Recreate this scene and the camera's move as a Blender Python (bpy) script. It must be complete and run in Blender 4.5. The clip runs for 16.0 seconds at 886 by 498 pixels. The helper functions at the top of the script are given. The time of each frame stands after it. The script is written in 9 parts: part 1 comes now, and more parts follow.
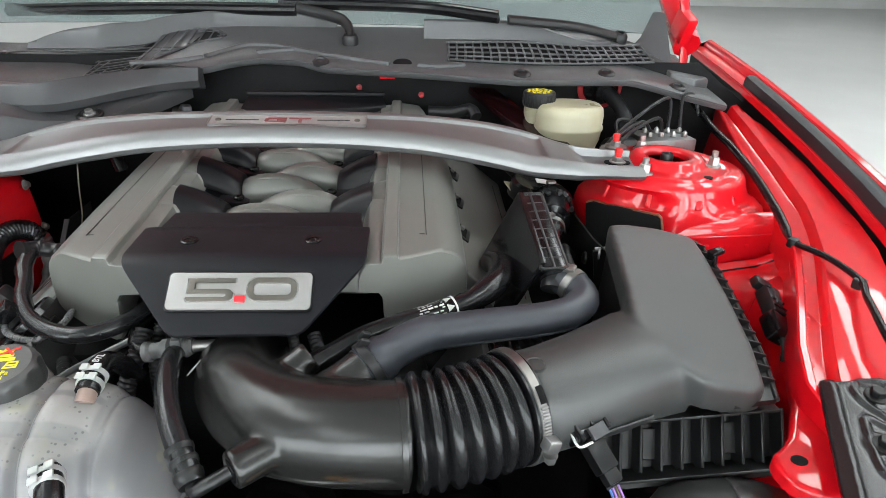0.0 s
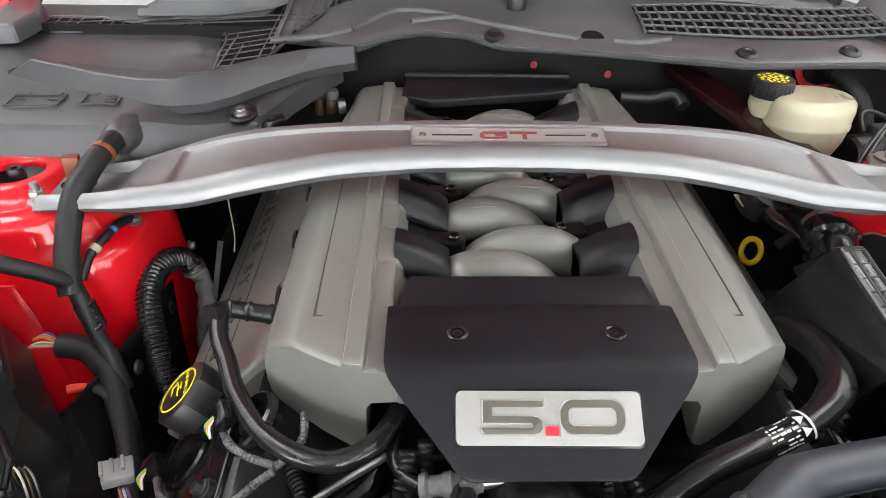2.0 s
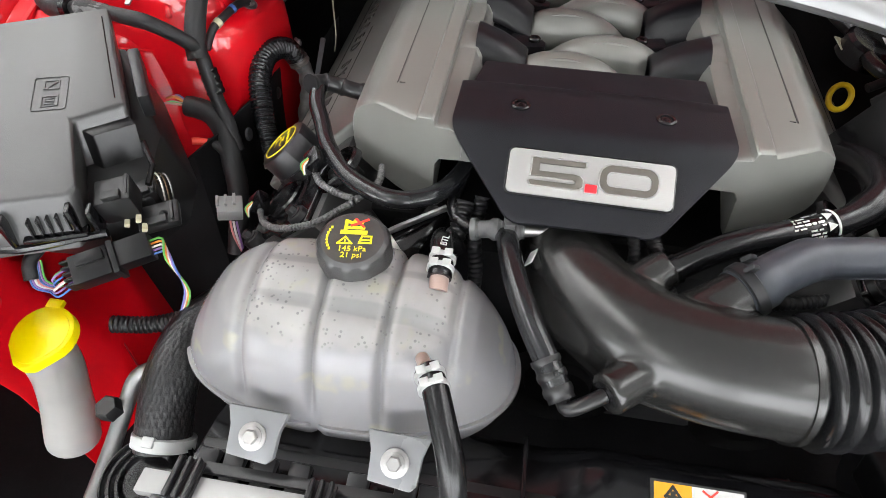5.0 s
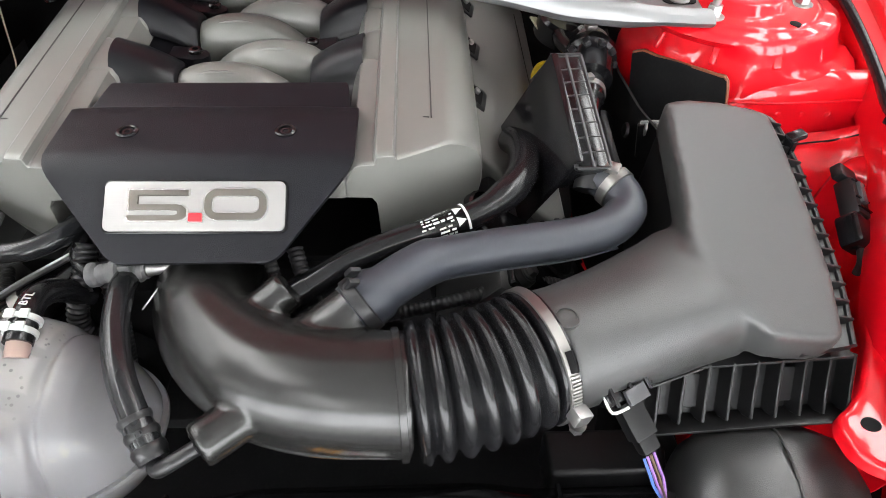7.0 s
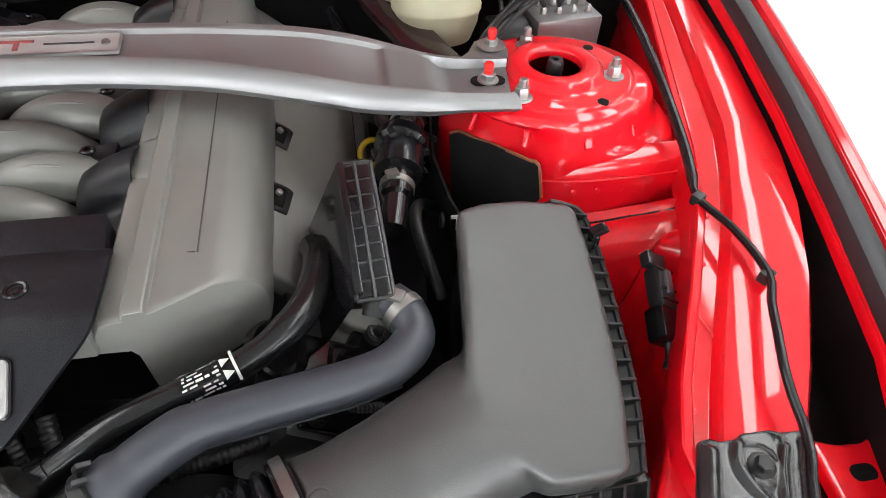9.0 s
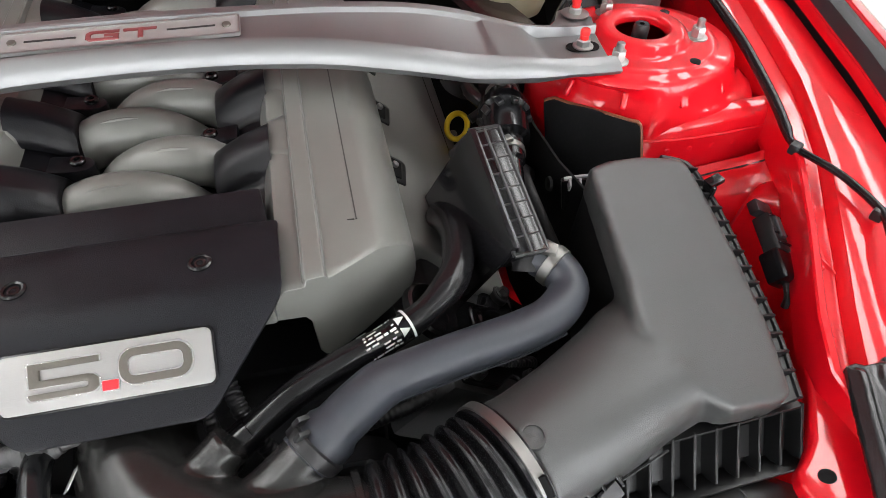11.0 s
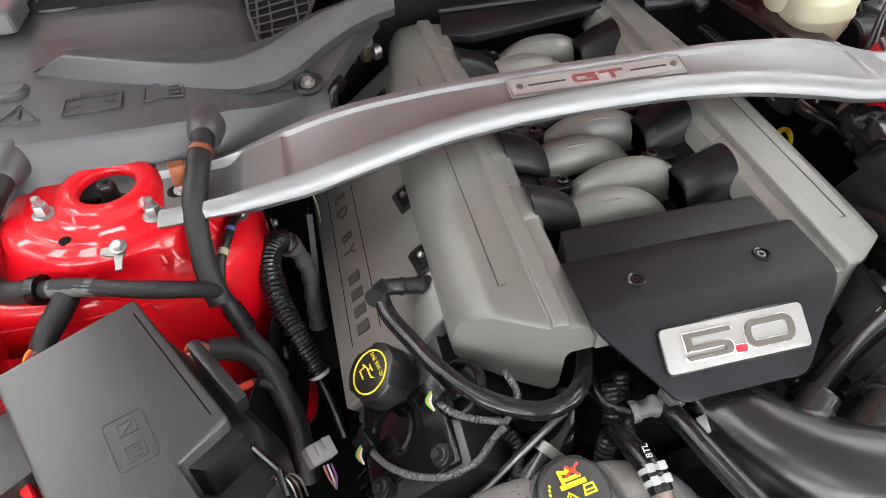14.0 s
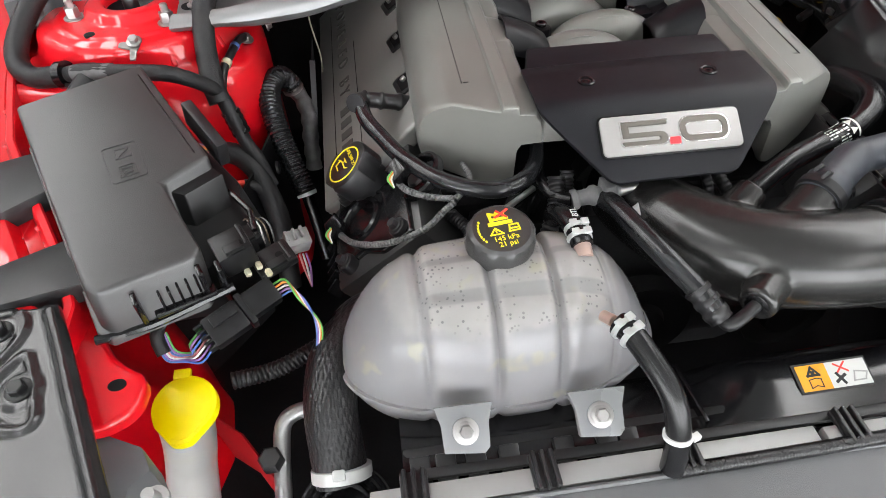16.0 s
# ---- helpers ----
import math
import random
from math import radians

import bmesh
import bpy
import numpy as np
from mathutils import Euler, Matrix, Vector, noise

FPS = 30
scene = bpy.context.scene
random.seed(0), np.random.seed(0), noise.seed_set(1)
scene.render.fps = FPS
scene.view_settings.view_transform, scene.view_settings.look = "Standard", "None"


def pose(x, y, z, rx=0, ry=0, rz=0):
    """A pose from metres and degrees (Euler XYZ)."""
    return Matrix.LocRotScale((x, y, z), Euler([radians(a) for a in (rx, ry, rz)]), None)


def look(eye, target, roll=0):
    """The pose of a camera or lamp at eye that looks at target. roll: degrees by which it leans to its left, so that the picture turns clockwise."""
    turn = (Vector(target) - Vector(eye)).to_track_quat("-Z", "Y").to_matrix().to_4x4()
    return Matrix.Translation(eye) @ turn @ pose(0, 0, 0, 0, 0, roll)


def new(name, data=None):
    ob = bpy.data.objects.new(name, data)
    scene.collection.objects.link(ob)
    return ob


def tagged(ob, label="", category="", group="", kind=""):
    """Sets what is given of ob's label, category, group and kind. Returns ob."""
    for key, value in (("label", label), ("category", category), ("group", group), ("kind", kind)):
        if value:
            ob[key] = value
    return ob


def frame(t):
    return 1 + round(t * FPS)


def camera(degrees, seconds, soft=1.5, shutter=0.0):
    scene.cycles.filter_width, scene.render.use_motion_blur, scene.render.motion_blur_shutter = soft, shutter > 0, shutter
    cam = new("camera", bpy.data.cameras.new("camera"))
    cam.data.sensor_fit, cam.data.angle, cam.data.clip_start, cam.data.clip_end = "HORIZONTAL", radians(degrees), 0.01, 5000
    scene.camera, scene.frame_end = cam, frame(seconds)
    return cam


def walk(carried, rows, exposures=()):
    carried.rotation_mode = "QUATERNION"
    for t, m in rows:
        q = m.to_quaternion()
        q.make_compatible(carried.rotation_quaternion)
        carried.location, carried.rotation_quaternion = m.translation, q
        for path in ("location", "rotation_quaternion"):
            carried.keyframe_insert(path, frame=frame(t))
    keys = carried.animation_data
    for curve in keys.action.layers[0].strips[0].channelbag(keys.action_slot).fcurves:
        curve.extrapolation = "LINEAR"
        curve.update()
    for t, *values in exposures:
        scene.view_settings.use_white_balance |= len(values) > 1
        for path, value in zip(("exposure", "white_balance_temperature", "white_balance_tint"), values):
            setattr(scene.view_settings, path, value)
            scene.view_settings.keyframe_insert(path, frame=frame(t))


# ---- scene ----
cam = camera(71.8, 16.0, soft=0.82)
PATH = [
    (0, (0.178, 0.033, 1.238), (0.294, 1.819, 0.346), 1.4),
    (0.5, (0.123, 0.105, 1.222), (0.238, 1.883, 0.314), 1.4),
    (1, (0.078, 0.179, 1.222), (0.186, 1.899, 0.207), 1.2),
    (1.5, (0.012, 0.221, 1.255), (0.109, 1.902, 0.176), 1.0),
    (2, (-0.089, 0.267, 1.288), (-0.041, 1.927, 0.173), 1.0),
    (2.5, (-0.153, 0.287, 1.316), (-0.213, 1.925, 0.17), 1.0),
    (3, (-0.167, 0.256, 1.305), (-0.308, 1.859, 0.117), 1.2),
    (3.2, (-0.166, 0.237, 1.282), (-0.327, 1.814, 0.062), 1.3),
    (5.3, (-0.017, 0.14, 1.245), (-0.234, 1.531, -0.176), 1.2),
    (5.5, (0.012, 0.149, 1.24), (-0.195, 1.536, -0.186), 1.2),
    (6, (0.083, 0.172, 1.228), (-0.061, 1.563, -0.202), 1.2),
    (6.5, (0.141, 0.195, 1.243), (0.126, 1.596, -0.184), 1.6),
    (7, (0.187, 0.206, 1.248), (0.267, 1.608, -0.175), 1.6),
    (7.5, (0.261, 0.235, 1.258), (0.424, 1.621, -0.175), 2.4),
    (8, (0.333, 0.266, 1.276), (0.548, 1.651, -0.151), 2.7),
    (8.2, (0.343, 0.28, 1.284), (0.576, 1.665, -0.141), 2.8),
    (10.3, (0.287, 0.314, 1.313), (0.617, 1.662, -0.126), 2.5),
    (10.5, (0.274, 0.311, 1.307), (0.613, 1.652, -0.138), 2.4),
    (11, (0.18, 0.298, 1.298), (0.517, 1.641, -0.145), 1.3),
    (11.5, (0.11, 0.286, 1.316), (0.461, 1.622, -0.13), 0.8),
    (12, (0.011, 0.266, 1.339), (0.383, 1.589, -0.114), 0.6),
    (12.5, (-0.118, 0.261, 1.378), (0.269, 1.601, -0.055), -0.2),
    (13, (-0.218, 0.289, 1.386), (0.169, 1.657, -0.02), -0.6),
    (13.5, (-0.287, 0.306, 1.385), (0.056, 1.685, -0.022), -1.9),
    (14, (-0.33, 0.311, 1.379), (-0.03, 1.705, -0.023), -2.1),
    (14.5, (-0.34, 0.297, 1.365), (-0.095, 1.703, -0.036), -1.8),
    (15, (-0.336, 0.25, 1.324), (-0.139, 1.662, -0.079), -1.7),
    (15.5, (-0.314, 0.181, 1.302), (-0.133, 1.594, -0.102), -1.5),
    (16, (-0.291, 0.102, 1.271), (-0.116, 1.508, -0.141), -1.4),
]
walk(cam, [(t, look(eye, target, roll)) for t, eye, target, roll in PATH], [(0.0, -0.26, 6450, 4), (0.6, -0.22, 6500, 6), (1.2, 0.0, 6680, 9), (3.2, 0.0, 6680, 10), (5.5, 0.0, 6680, 10), (7.0, 0.24, 6680, 10), (7.5, 0.24, 6680, 10), (8.0, 0.04, 6680, 10), (9.0, -0.08, 6680, 10), (10.5, -0.20, 6680, 10), (11.0, -0.21, 6680, 10), (11.5, -0.03, 6680, 10), (13.0, 0.12, 6680, 10), (14.5, -0.02, 6680, 10), (16.0, -0.12, 6680, 10)])

# ---- world and exposure ----
world = bpy.data.worlds.new("world")
world.use_nodes = True
world.node_tree.nodes["Background"].inputs[0].default_value = (0.8, 0.85, 0.9, 1)
world.node_tree.nodes["Background"].inputs[1].default_value = 0.3
scene.world = world


# ---- materials ----
def mat(name, col, rough=0.5, metal=0.0, var=0.12, bump=0.0, scale=900.0, coat=0.0, spec=0.5, trans=0.0, emit=0.0,
        big=14.0, dust=0.0, rvar=0.12, sss=0.0, aniso=False, dirt=(0.34, 0.32, 0.29), size=260, edge=0.5):
    """A surface with colour drift at a large scale, grain and relief at a fine one, and some dust."""
    m = bpy.data.materials.new(name)
    m.use_nodes = True
    nt = m.node_tree
    b = nt.nodes["Principled BSDF"]
    pos = nt.nodes.new("ShaderNodeNewGeometry")
    coarse = nt.nodes.new("ShaderNodeTexNoise")
    coarse.inputs["Scale"].default_value = big
    coarse.inputs["Detail"].default_value = 5
    fine = nt.nodes.new("ShaderNodeTexNoise")
    fine.inputs["Scale"].default_value = scale
    fine.inputs["Detail"].default_value = 2
    vec = pos.outputs["Position"]
    if aniso:
        stretch = nt.nodes.new("ShaderNodeMapping")
        stretch.inputs["Scale"].default_value = (0.03, 1, 1)
        nt.links.new(vec, stretch.inputs["Vector"])
        nt.links.new(stretch.outputs[0], fine.inputs["Vector"])
    else:
        nt.links.new(vec, fine.inputs["Vector"])
    nt.links.new(vec, coarse.inputs["Vector"])
    ramp = nt.nodes.new("ShaderNodeMapRange")
    ramp.inputs["From Min"].default_value, ramp.inputs["From Max"].default_value = 0.3, 0.7
    ramp.inputs["To Min"].default_value, ramp.inputs["To Max"].default_value = 1 - var, 1 + var
    nt.links.new(coarse.outputs[0], ramp.inputs["Value"])
    mul = nt.nodes.new("ShaderNodeVectorMath")
    mul.operation = "SCALE"
    mul.inputs[0].default_value = col
    nt.links.new(ramp.outputs[0], mul.inputs["Scale"])
    out = mul.outputs[0]
    if dust:
        speck = nt.nodes.new("ShaderNodeTexNoise")
        speck.inputs["Scale"].default_value = size
        speck.inputs["Detail"].default_value = 6
        nt.links.new(vec, speck.inputs["Vector"])
        pick = nt.nodes.new("ShaderNodeMapRange")
        pick.inputs["From Min"].default_value, pick.inputs["From Max"].default_value = edge, min(0.95, edge + 0.35)
        pick.inputs["To Max"].default_value = dust
        nt.links.new(speck.outputs[0], pick.inputs["Value"])
        mix = nt.nodes.new("ShaderNodeMix")
        mix.data_type = "RGBA"
        mix.inputs[7].default_value = (*dirt, 1)
        nt.links.new(pick.outputs[0], mix.inputs[0])
        nt.links.new(out, mix.inputs[6])
        out = mix.outputs[2]
    nt.links.new(out, b.inputs["Base Color"])
    rr = nt.nodes.new("ShaderNodeMapRange")
    rr.inputs["From Min"].default_value, rr.inputs["From Max"].default_value = 0.3, 0.7
    rr.inputs["To Min"].default_value, rr.inputs["To Max"].default_value = max(0.02, rough - rvar * rough), rough + rvar * rough
    nt.links.new(coarse.outputs[0], rr.inputs["Value"])
    nt.links.new(rr.outputs[0], b.inputs["Roughness"])
    b.inputs["Metallic"].default_value = metal
    b.inputs["Specular IOR Level"].default_value = spec
    b.inputs["Coat Weight"].default_value = coat
    b.inputs["Coat Roughness"].default_value = 0.06
    b.inputs["Transmission Weight"].default_value = trans
    if sss:
        b.inputs["Subsurface Weight"].default_value = sss
        b.inputs["Subsurface Radius"].default_value = (0.02, 0.018, 0.014)
        b.inputs["Subsurface Scale"].default_value = 1.0
    if bump:
        bn = nt.nodes.new("ShaderNodeBump")
        bn.inputs["Strength"].default_value = bump
        bn.inputs["Distance"].default_value = 0.0006
        nt.links.new(fine.outputs[0], bn.inputs["Height"])
        nt.links.new(bn.outputs[0], b.inputs["Normal"])
    if emit:
        b.inputs["Emission Color"].default_value = (*col, 1)
        b.inputs["Emission Strength"].default_value = emit
    return m


RED = mat("red_paint", (0.70, 0.003, 0.011), 0.45, var=0.03, coat=1.0, rvar=0.1, bump=0.015, scale=500, spec=0.15)
# body red darkened for the bonnet's shaded underside, to weaken its pink bounce
RED_INNER = mat("darkened_red_inner_paint", (0.16, 0.004, 0.006), 0.45, var=0.08)
# darker copy of the body red; holds the chassis leg's shade
RED_DULL = mat("darkened_red_paint", (0.36, 0.006, 0.010), 0.5, var=0.25, dust=0.04)
GREY = mat("grey_manifold_paint", (0.180, 0.180, 0.166), 0.36, metal=0.2, var=0.05, bump=0.12, scale=1500)
GROOVE = mat("shaded_grey_groove", (0.045, 0.044, 0.042), 0.5, var=0.05)
GREY_COVER = mat("grey_cover_paint", (0.20, 0.198, 0.186), 0.36, metal=0.25, var=0.06, bump=0.1, scale=1500)
BLACK_TEX = mat("textured_black_plastic", (0.034, 0.0345, 0.034), 0.44, var=0.06, bump=0.4, scale=1300, rvar=0.05, spec=0.9)
LEDGE = mat("deep_black_plastic", (0.0075, 0.0075, 0.008), 0.32, var=0.1, bump=0.1, scale=800, spec=0.35)
BLACK_SATIN = mat("satin_black_plastic", (0.012, 0.012, 0.013), 0.36, var=0.15, bump=0.15, scale=800, dust=0.02, spec=0.45)
BLACK_PLATE = mat("crinkle_black_plate", (0.0066, 0.0069, 0.0092), 0.40, var=0.1, bump=0.45, scale=1300, spec=0.24)
BLACK_GLOSS = mat("glossy_black_plastic", (0.006, 0.006, 0.007), 0.16, var=0.2, dust=0.02)
RUBBER = mat("black_rubber", (0.008, 0.008, 0.009), 0.21, var=0.15, bump=0.08, scale=700, dust=0.015, spec=0.42)
RUBBER_BLUE = mat("blue_grey_rubber", (0.036, 0.040, 0.049), 0.40, var=0.08, bump=0.12, scale=900, dust=0.02)
ELBOW = mat("moulded_black_duct", (0.0135, 0.0132, 0.0128), 0.25, var=0.04, bump=0.03, scale=600, rvar=0.05, spec=0.6)
TAPE = mat("cloth_tape", (0.013, 0.013, 0.014), 0.5, var=0.3, bump=0.7, scale=700, dust=0.02, spec=0.4)
# near-black of black parts; also carries the shade of gaps, holes and grooves
DARK = mat("near_black_and_shade", (0.0075, 0.0074, 0.008), 0.6, var=0.4, dust=0.015, spec=0.10)
COWL = mat("cowl_grey_plastic", (0.076, 0.077, 0.080), 0.36, var=0.10, bump=0.25, scale=1200, dust=0.03)
BATT = mat("cover_grey_plastic", (0.046, 0.046, 0.049), 0.36, var=0.08, bump=0.25, scale=1200, dust=0.02)
SILVER = mat("silver_metallic_paint", (0.238, 0.238, 0.241), 0.47, metal=0.85, var=0.03, coat=0.12, bump=0.12, scale=2600)
PLATE = mat("brushed_badge_metal", (0.33, 0.322, 0.312), 0.40, metal=0.4, var=0.04, bump=0.12, scale=1800, aniso=True)
CHROME = mat("chrome_edge", (0.80, 0.79, 0.77), 0.12, metal=1.0, var=0.03)
BRONZE = mat("smoked_badge_metal", (0.125, 0.115, 0.10), 0.38, metal=0.6, var=0.08, bump=0.1, scale=1500)
BADGE_RED = mat("red_enamel", (0.80, 0.02, 0.03), 0.3, var=0.03)
BADGE_PINK = mat("red_letter_paint", (0.20, 0.045, 0.045), 0.4, var=0.05)
ZINC = mat("zinc_plated_steel", (0.36, 0.355, 0.345), 0.36, metal=0.9, var=0.15, bump=0.2, scale=900)
STEEL = mat("clamp_steel", (0.28, 0.272, 0.258), 0.42, metal=0.95, var=0.10)
ALU = mat("cast_aluminium", (0.30, 0.30, 0.30), 0.42, metal=0.8, var=0.15, bump=0.4, scale=700)


def tank_plastic():
    """Milky plastic: paler over the coolant, with drops inside and the inner walls showing through."""
    m = mat("milky_tank_plastic", (0.297, 0.288, 0.281), 0.17, var=0.10, sss=0.35, trans=0.06, big=26, bump=0.03, scale=500, spec=0.34)
    nt = m.node_tree
    b = nt.nodes["Principled BSDF"]
    base = b.inputs["Base Color"].links[0].from_socket
    sep = nt.nodes.new("ShaderNodeSeparateXYZ")
    nt.links.new(nt.nodes.new("ShaderNodeNewGeometry").outputs["Position"], sep.inputs[0])

    def calc(op, a, c=0.0, d=0.0):
        n = nt.nodes.new("ShaderNodeMath")
        n.operation = op
        for k, v in enumerate((a, c, d)):
            if isinstance(v, float):
                n.inputs[k].default_value = v
            else:
                nt.links.new(v, n.inputs[k])
        return n.outputs[0]

    def ramp(v, lo, hi):
        n = nt.nodes.new("ShaderNodeMapRange")
        n.interpolation_type = "SMOOTHSTEP"
        n.inputs["From Min"].default_value, n.inputs["From Max"].default_value = lo, hi
        nt.links.new(v, n.inputs["Value"])
        return n.outputs[0]

    def blend(fac, col, colour):
        n = nt.nodes.new("ShaderNodeMix")
        n.data_type = "RGBA"
        n.inputs[7].default_value = (*colour, 1)
        nt.links.new(fac, n.inputs[0])
        nt.links.new(col, n.inputs[6])
        return n.outputs[2]

    wave = nt.nodes.new("ShaderNodeTexNoise")
    wave.inputs["Scale"].default_value = 45
    level = calc("MULTIPLY_ADD", wave.outputs[0], 0.020, sep.outputs["Z"])
    dry = ramp(level, 0.852, 0.862)
    col = blend(calc("MULTIPLY", ramp(level, 0.861, 0.851), 0.75), base, (0.225, 0.220, 0.232))
    bars = None
    for axis, at, half in (("X", -0.268, 0.0045), ("X", -0.205, 0.0045), ("X", -0.147, 0.0045), ("X", -0.094, 0.0045), ("Y", 0.447, 0.006), ("Y", 0.486, 0.004)):
        v = ramp(calc("ABSOLUTE", calc("SUBTRACT", sep.outputs[axis], at)), half + 0.002, half - 0.001)
        bars = v if bars is None else calc("MAXIMUM", bars, v)
    ends = ramp(calc("ABSOLUTE", calc("SUBTRACT", sep.outputs["X"], -0.181)), 0.084, 0.094)
    inner = calc("MAXIMUM", calc("MULTIPLY", bars, dry), ends)
    col = blend(calc("MULTIPLY", inner, 0.5), col, (0.190, 0.190, 0.194))
    drops = nt.nodes.new("ShaderNodeTexVoronoi")
    drops.inputs["Scale"].default_value = 190
    thin = nt.nodes.new("ShaderNodeTexNoise")
    thin.inputs["Scale"].default_value = 28
    spot = calc("MULTIPLY", ramp(drops.outputs["Distance"], 0.29, 0.17), ramp(thin.outputs[0], 0.43, 0.55))
    spot = calc("MULTIPLY", spot, calc("MULTIPLY", dry, calc("SUBTRACT", 1.0, ends)))
    for n in (wave, drops, thin):
        nt.links.new(sep.inputs[0].links[0].from_socket, n.inputs["Vector"])
    col = blend(calc("MULTIPLY", spot, 0.6), col, (0.08, 0.08, 0.085))
    stain = nt.nodes.new("ShaderNodeTexNoise")
    stain.inputs["Scale"].default_value = 34
    nt.links.new(sep.inputs[0].links[0].from_socket, stain.inputs["Vector"])
    col = blend(calc("MULTIPLY", ramp(stain.outputs[0], 0.60, 0.72), 0.3), col, (0.36, 0.35, 0.20))
    nt.links.new(col, b.inputs["Base Color"])
    return m


TANK = tank_plastic()
TANK_FOOT = mat("milky_tank_tab", (0.17, 0.175, 0.18), 0.26, var=0.08, sss=0.2)
CREAM = mat("cream_reservoir_plastic", (0.40, 0.375, 0.26), 0.30, var=0.12, sss=0.3, bump=0.05, scale=400)
WHITE_PL = mat("white_filler_plastic", (0.34, 0.335, 0.32), 0.32, var=0.10, sss=0.2)
YELLOW = mat("yellow_plastic", (0.92, 0.72, 0.0), 0.36, var=0.05, bump=0.1)
YELLOW_INK = mat("yellow_ink", (0.85, 0.70, 0.02), 0.5, var=0.05)
RED_INK = mat("red_ink", (0.75, 0.05, 0.03), 0.5, var=0.05)
ORANGE = mat("orange_label", (0.88, 0.36, 0.01), 0.45, var=0.04)
WHITE = mat("white_label", (0.62, 0.62, 0.60), 0.45, var=0.06)
INK = mat("black_ink", (0.015, 0.015, 0.015), 0.5, var=0.1)
GREY_PLUG = mat("dark_grey_plug", (0.060, 0.060, 0.064), 0.36, var=0.1, bump=0.1, scale=700)
GREY_CONN = mat("grey_connector", (0.34, 0.34, 0.33), 0.45, var=0.08)
CLAMP_WHITE = mat("pale_spring_clamp", (0.48, 0.49, 0.48), 0.4, metal=0.3, var=0.08)
COPPER = mat("brown_sensor", (0.20, 0.055, 0.02), 0.45, var=0.2)
BRAID = mat("braided_sleeve", (0.010, 0.010, 0.011), 0.30, var=0.25, bump=0.9, scale=420, dust=0.02)
BLACK_CLIP = mat("satin_black_clip", (0.0045, 0.0045, 0.006), 0.33, var=0.1, bump=0.25, scale=900, spec=0.30)
AMBER = mat("amber_plastic", (0.66, 0.42, 0.006), 0.36, var=0.06, bump=0.1)
PINK = mat("pale_pink_nipple", (0.30, 0.21, 0.18), 0.4, var=0.1, sss=0.2)
GREY_TAPE = mat("worn_grey_tape", (0.11, 0.11, 0.11), 0.5, var=0.4, bump=0.6, scale=600, big=60)
HOSE_SATIN = mat("satin_dark_hose", (0.013, 0.0135, 0.015), 0.20, var=0.08, bump=0.06, scale=700, spec=0.5)
SUPPORT = mat("satin_black_pressing", (0.018, 0.018, 0.019), 0.22, var=0.12, bump=0.05, scale=400, spec=0.7)
MAROON = mat("dark_maroon_paint", (0.014, 0.003, 0.004), 0.22, var=0.1, coat=0.4)
SLEEVE = mat("grey_braided_sleeve", (0.10, 0.10, 0.10), 0.42, var=0.85, bump=0.9, scale=600, big=420)
LID_TEX = mat("grained_black_lid", (0.027, 0.027, 0.027), 0.34, var=0.10, bump=0.28, scale=1200, dust=0.02, spec=0.78)
# darker than the cover: shading of the letters' relief put into the colour
GREY_LETTER = mat("shaded_grey_lettering", (0.07, 0.068, 0.064), 0.45, metal=0.2, var=0.08)
FOAM = mat("foam_seal", (0.020, 0.021, 0.023), 0.5, var=0.12, bump=0.4, scale=700)
GLASS = mat("windscreen_glass", (0.60, 0.70, 0.70), 0.03, var=0.02, spec=0.7, trans=0.9)
SHIELD = mat("sight_shield_plastic", (0.115, 0.118, 0.122), 0.5, var=0.06, bump=0.3, scale=1200)
WHITE_STRIP = mat("pale_aluminium_strip", (0.29, 0.29, 0.285), 0.40, metal=0.4, var=0.10)
OCHRE = mat("ochre_pipe", (0.075, 0.048, 0.024), 0.4, var=0.25)
RED_CAP = mat("red_stud_cap", (0.72, 0.02, 0.02), 0.4, var=0.05)
WIRES = [mat("wire_" + n, c, 0.45, var=0.06) for n, c in (("blue", (0.06, 0.13, 0.38)), ("violet", (0.24, 0.12, 0.34)), ("orange", (0.65, 0.20, 0.03)),
                                                          ("green", (0.10, 0.36, 0.07)), ("white", (0.6, 0.58, 0.55)), ("pink", (0.55, 0.2, 0.2)))]
FLOOR_M = mat("pale_resin_floor", (0.70, 0.70, 0.69), 0.42, var=0.05, big=1.2)
WALL_M = mat("white_wall_paint", (0.74, 0.75, 0.74), 0.6, var=0.03, big=2.0)
CEIL_M = mat("ceiling_paint", (0.42, 0.42, 0.42), 0.7, var=0.03, big=2.0)
LAMP_M = mat("light_diffuser", (0.97, 0.985, 1.0), 0.5, var=0.0, emit=11.4)
# glow of the panel added outside the unseen windows
SKY_M = mat("added_daylight_glow", (0.93, 0.96, 1.0), 0.8, var=0.03, emit=8.0, big=0.4)

# ---- building helpers ----
ORIGIN = {}


def thing(name, at, label, category, group="", kind=""):
    ob = new(name)
    ob.location = at
    ob.empty_display_size = 0.02
    ORIGIN[ob] = Vector(at)
    return tagged(ob, label, category, group, kind)


def finish(me, material, angle):
    for m in material if isinstance(material, (list, tuple)) else [material]:
        me.materials.append(m)
    me.polygons.foreach_set("use_smooth", [True] * len(me.polygons))
    me.set_sharp_from_angle(angle=radians(angle))


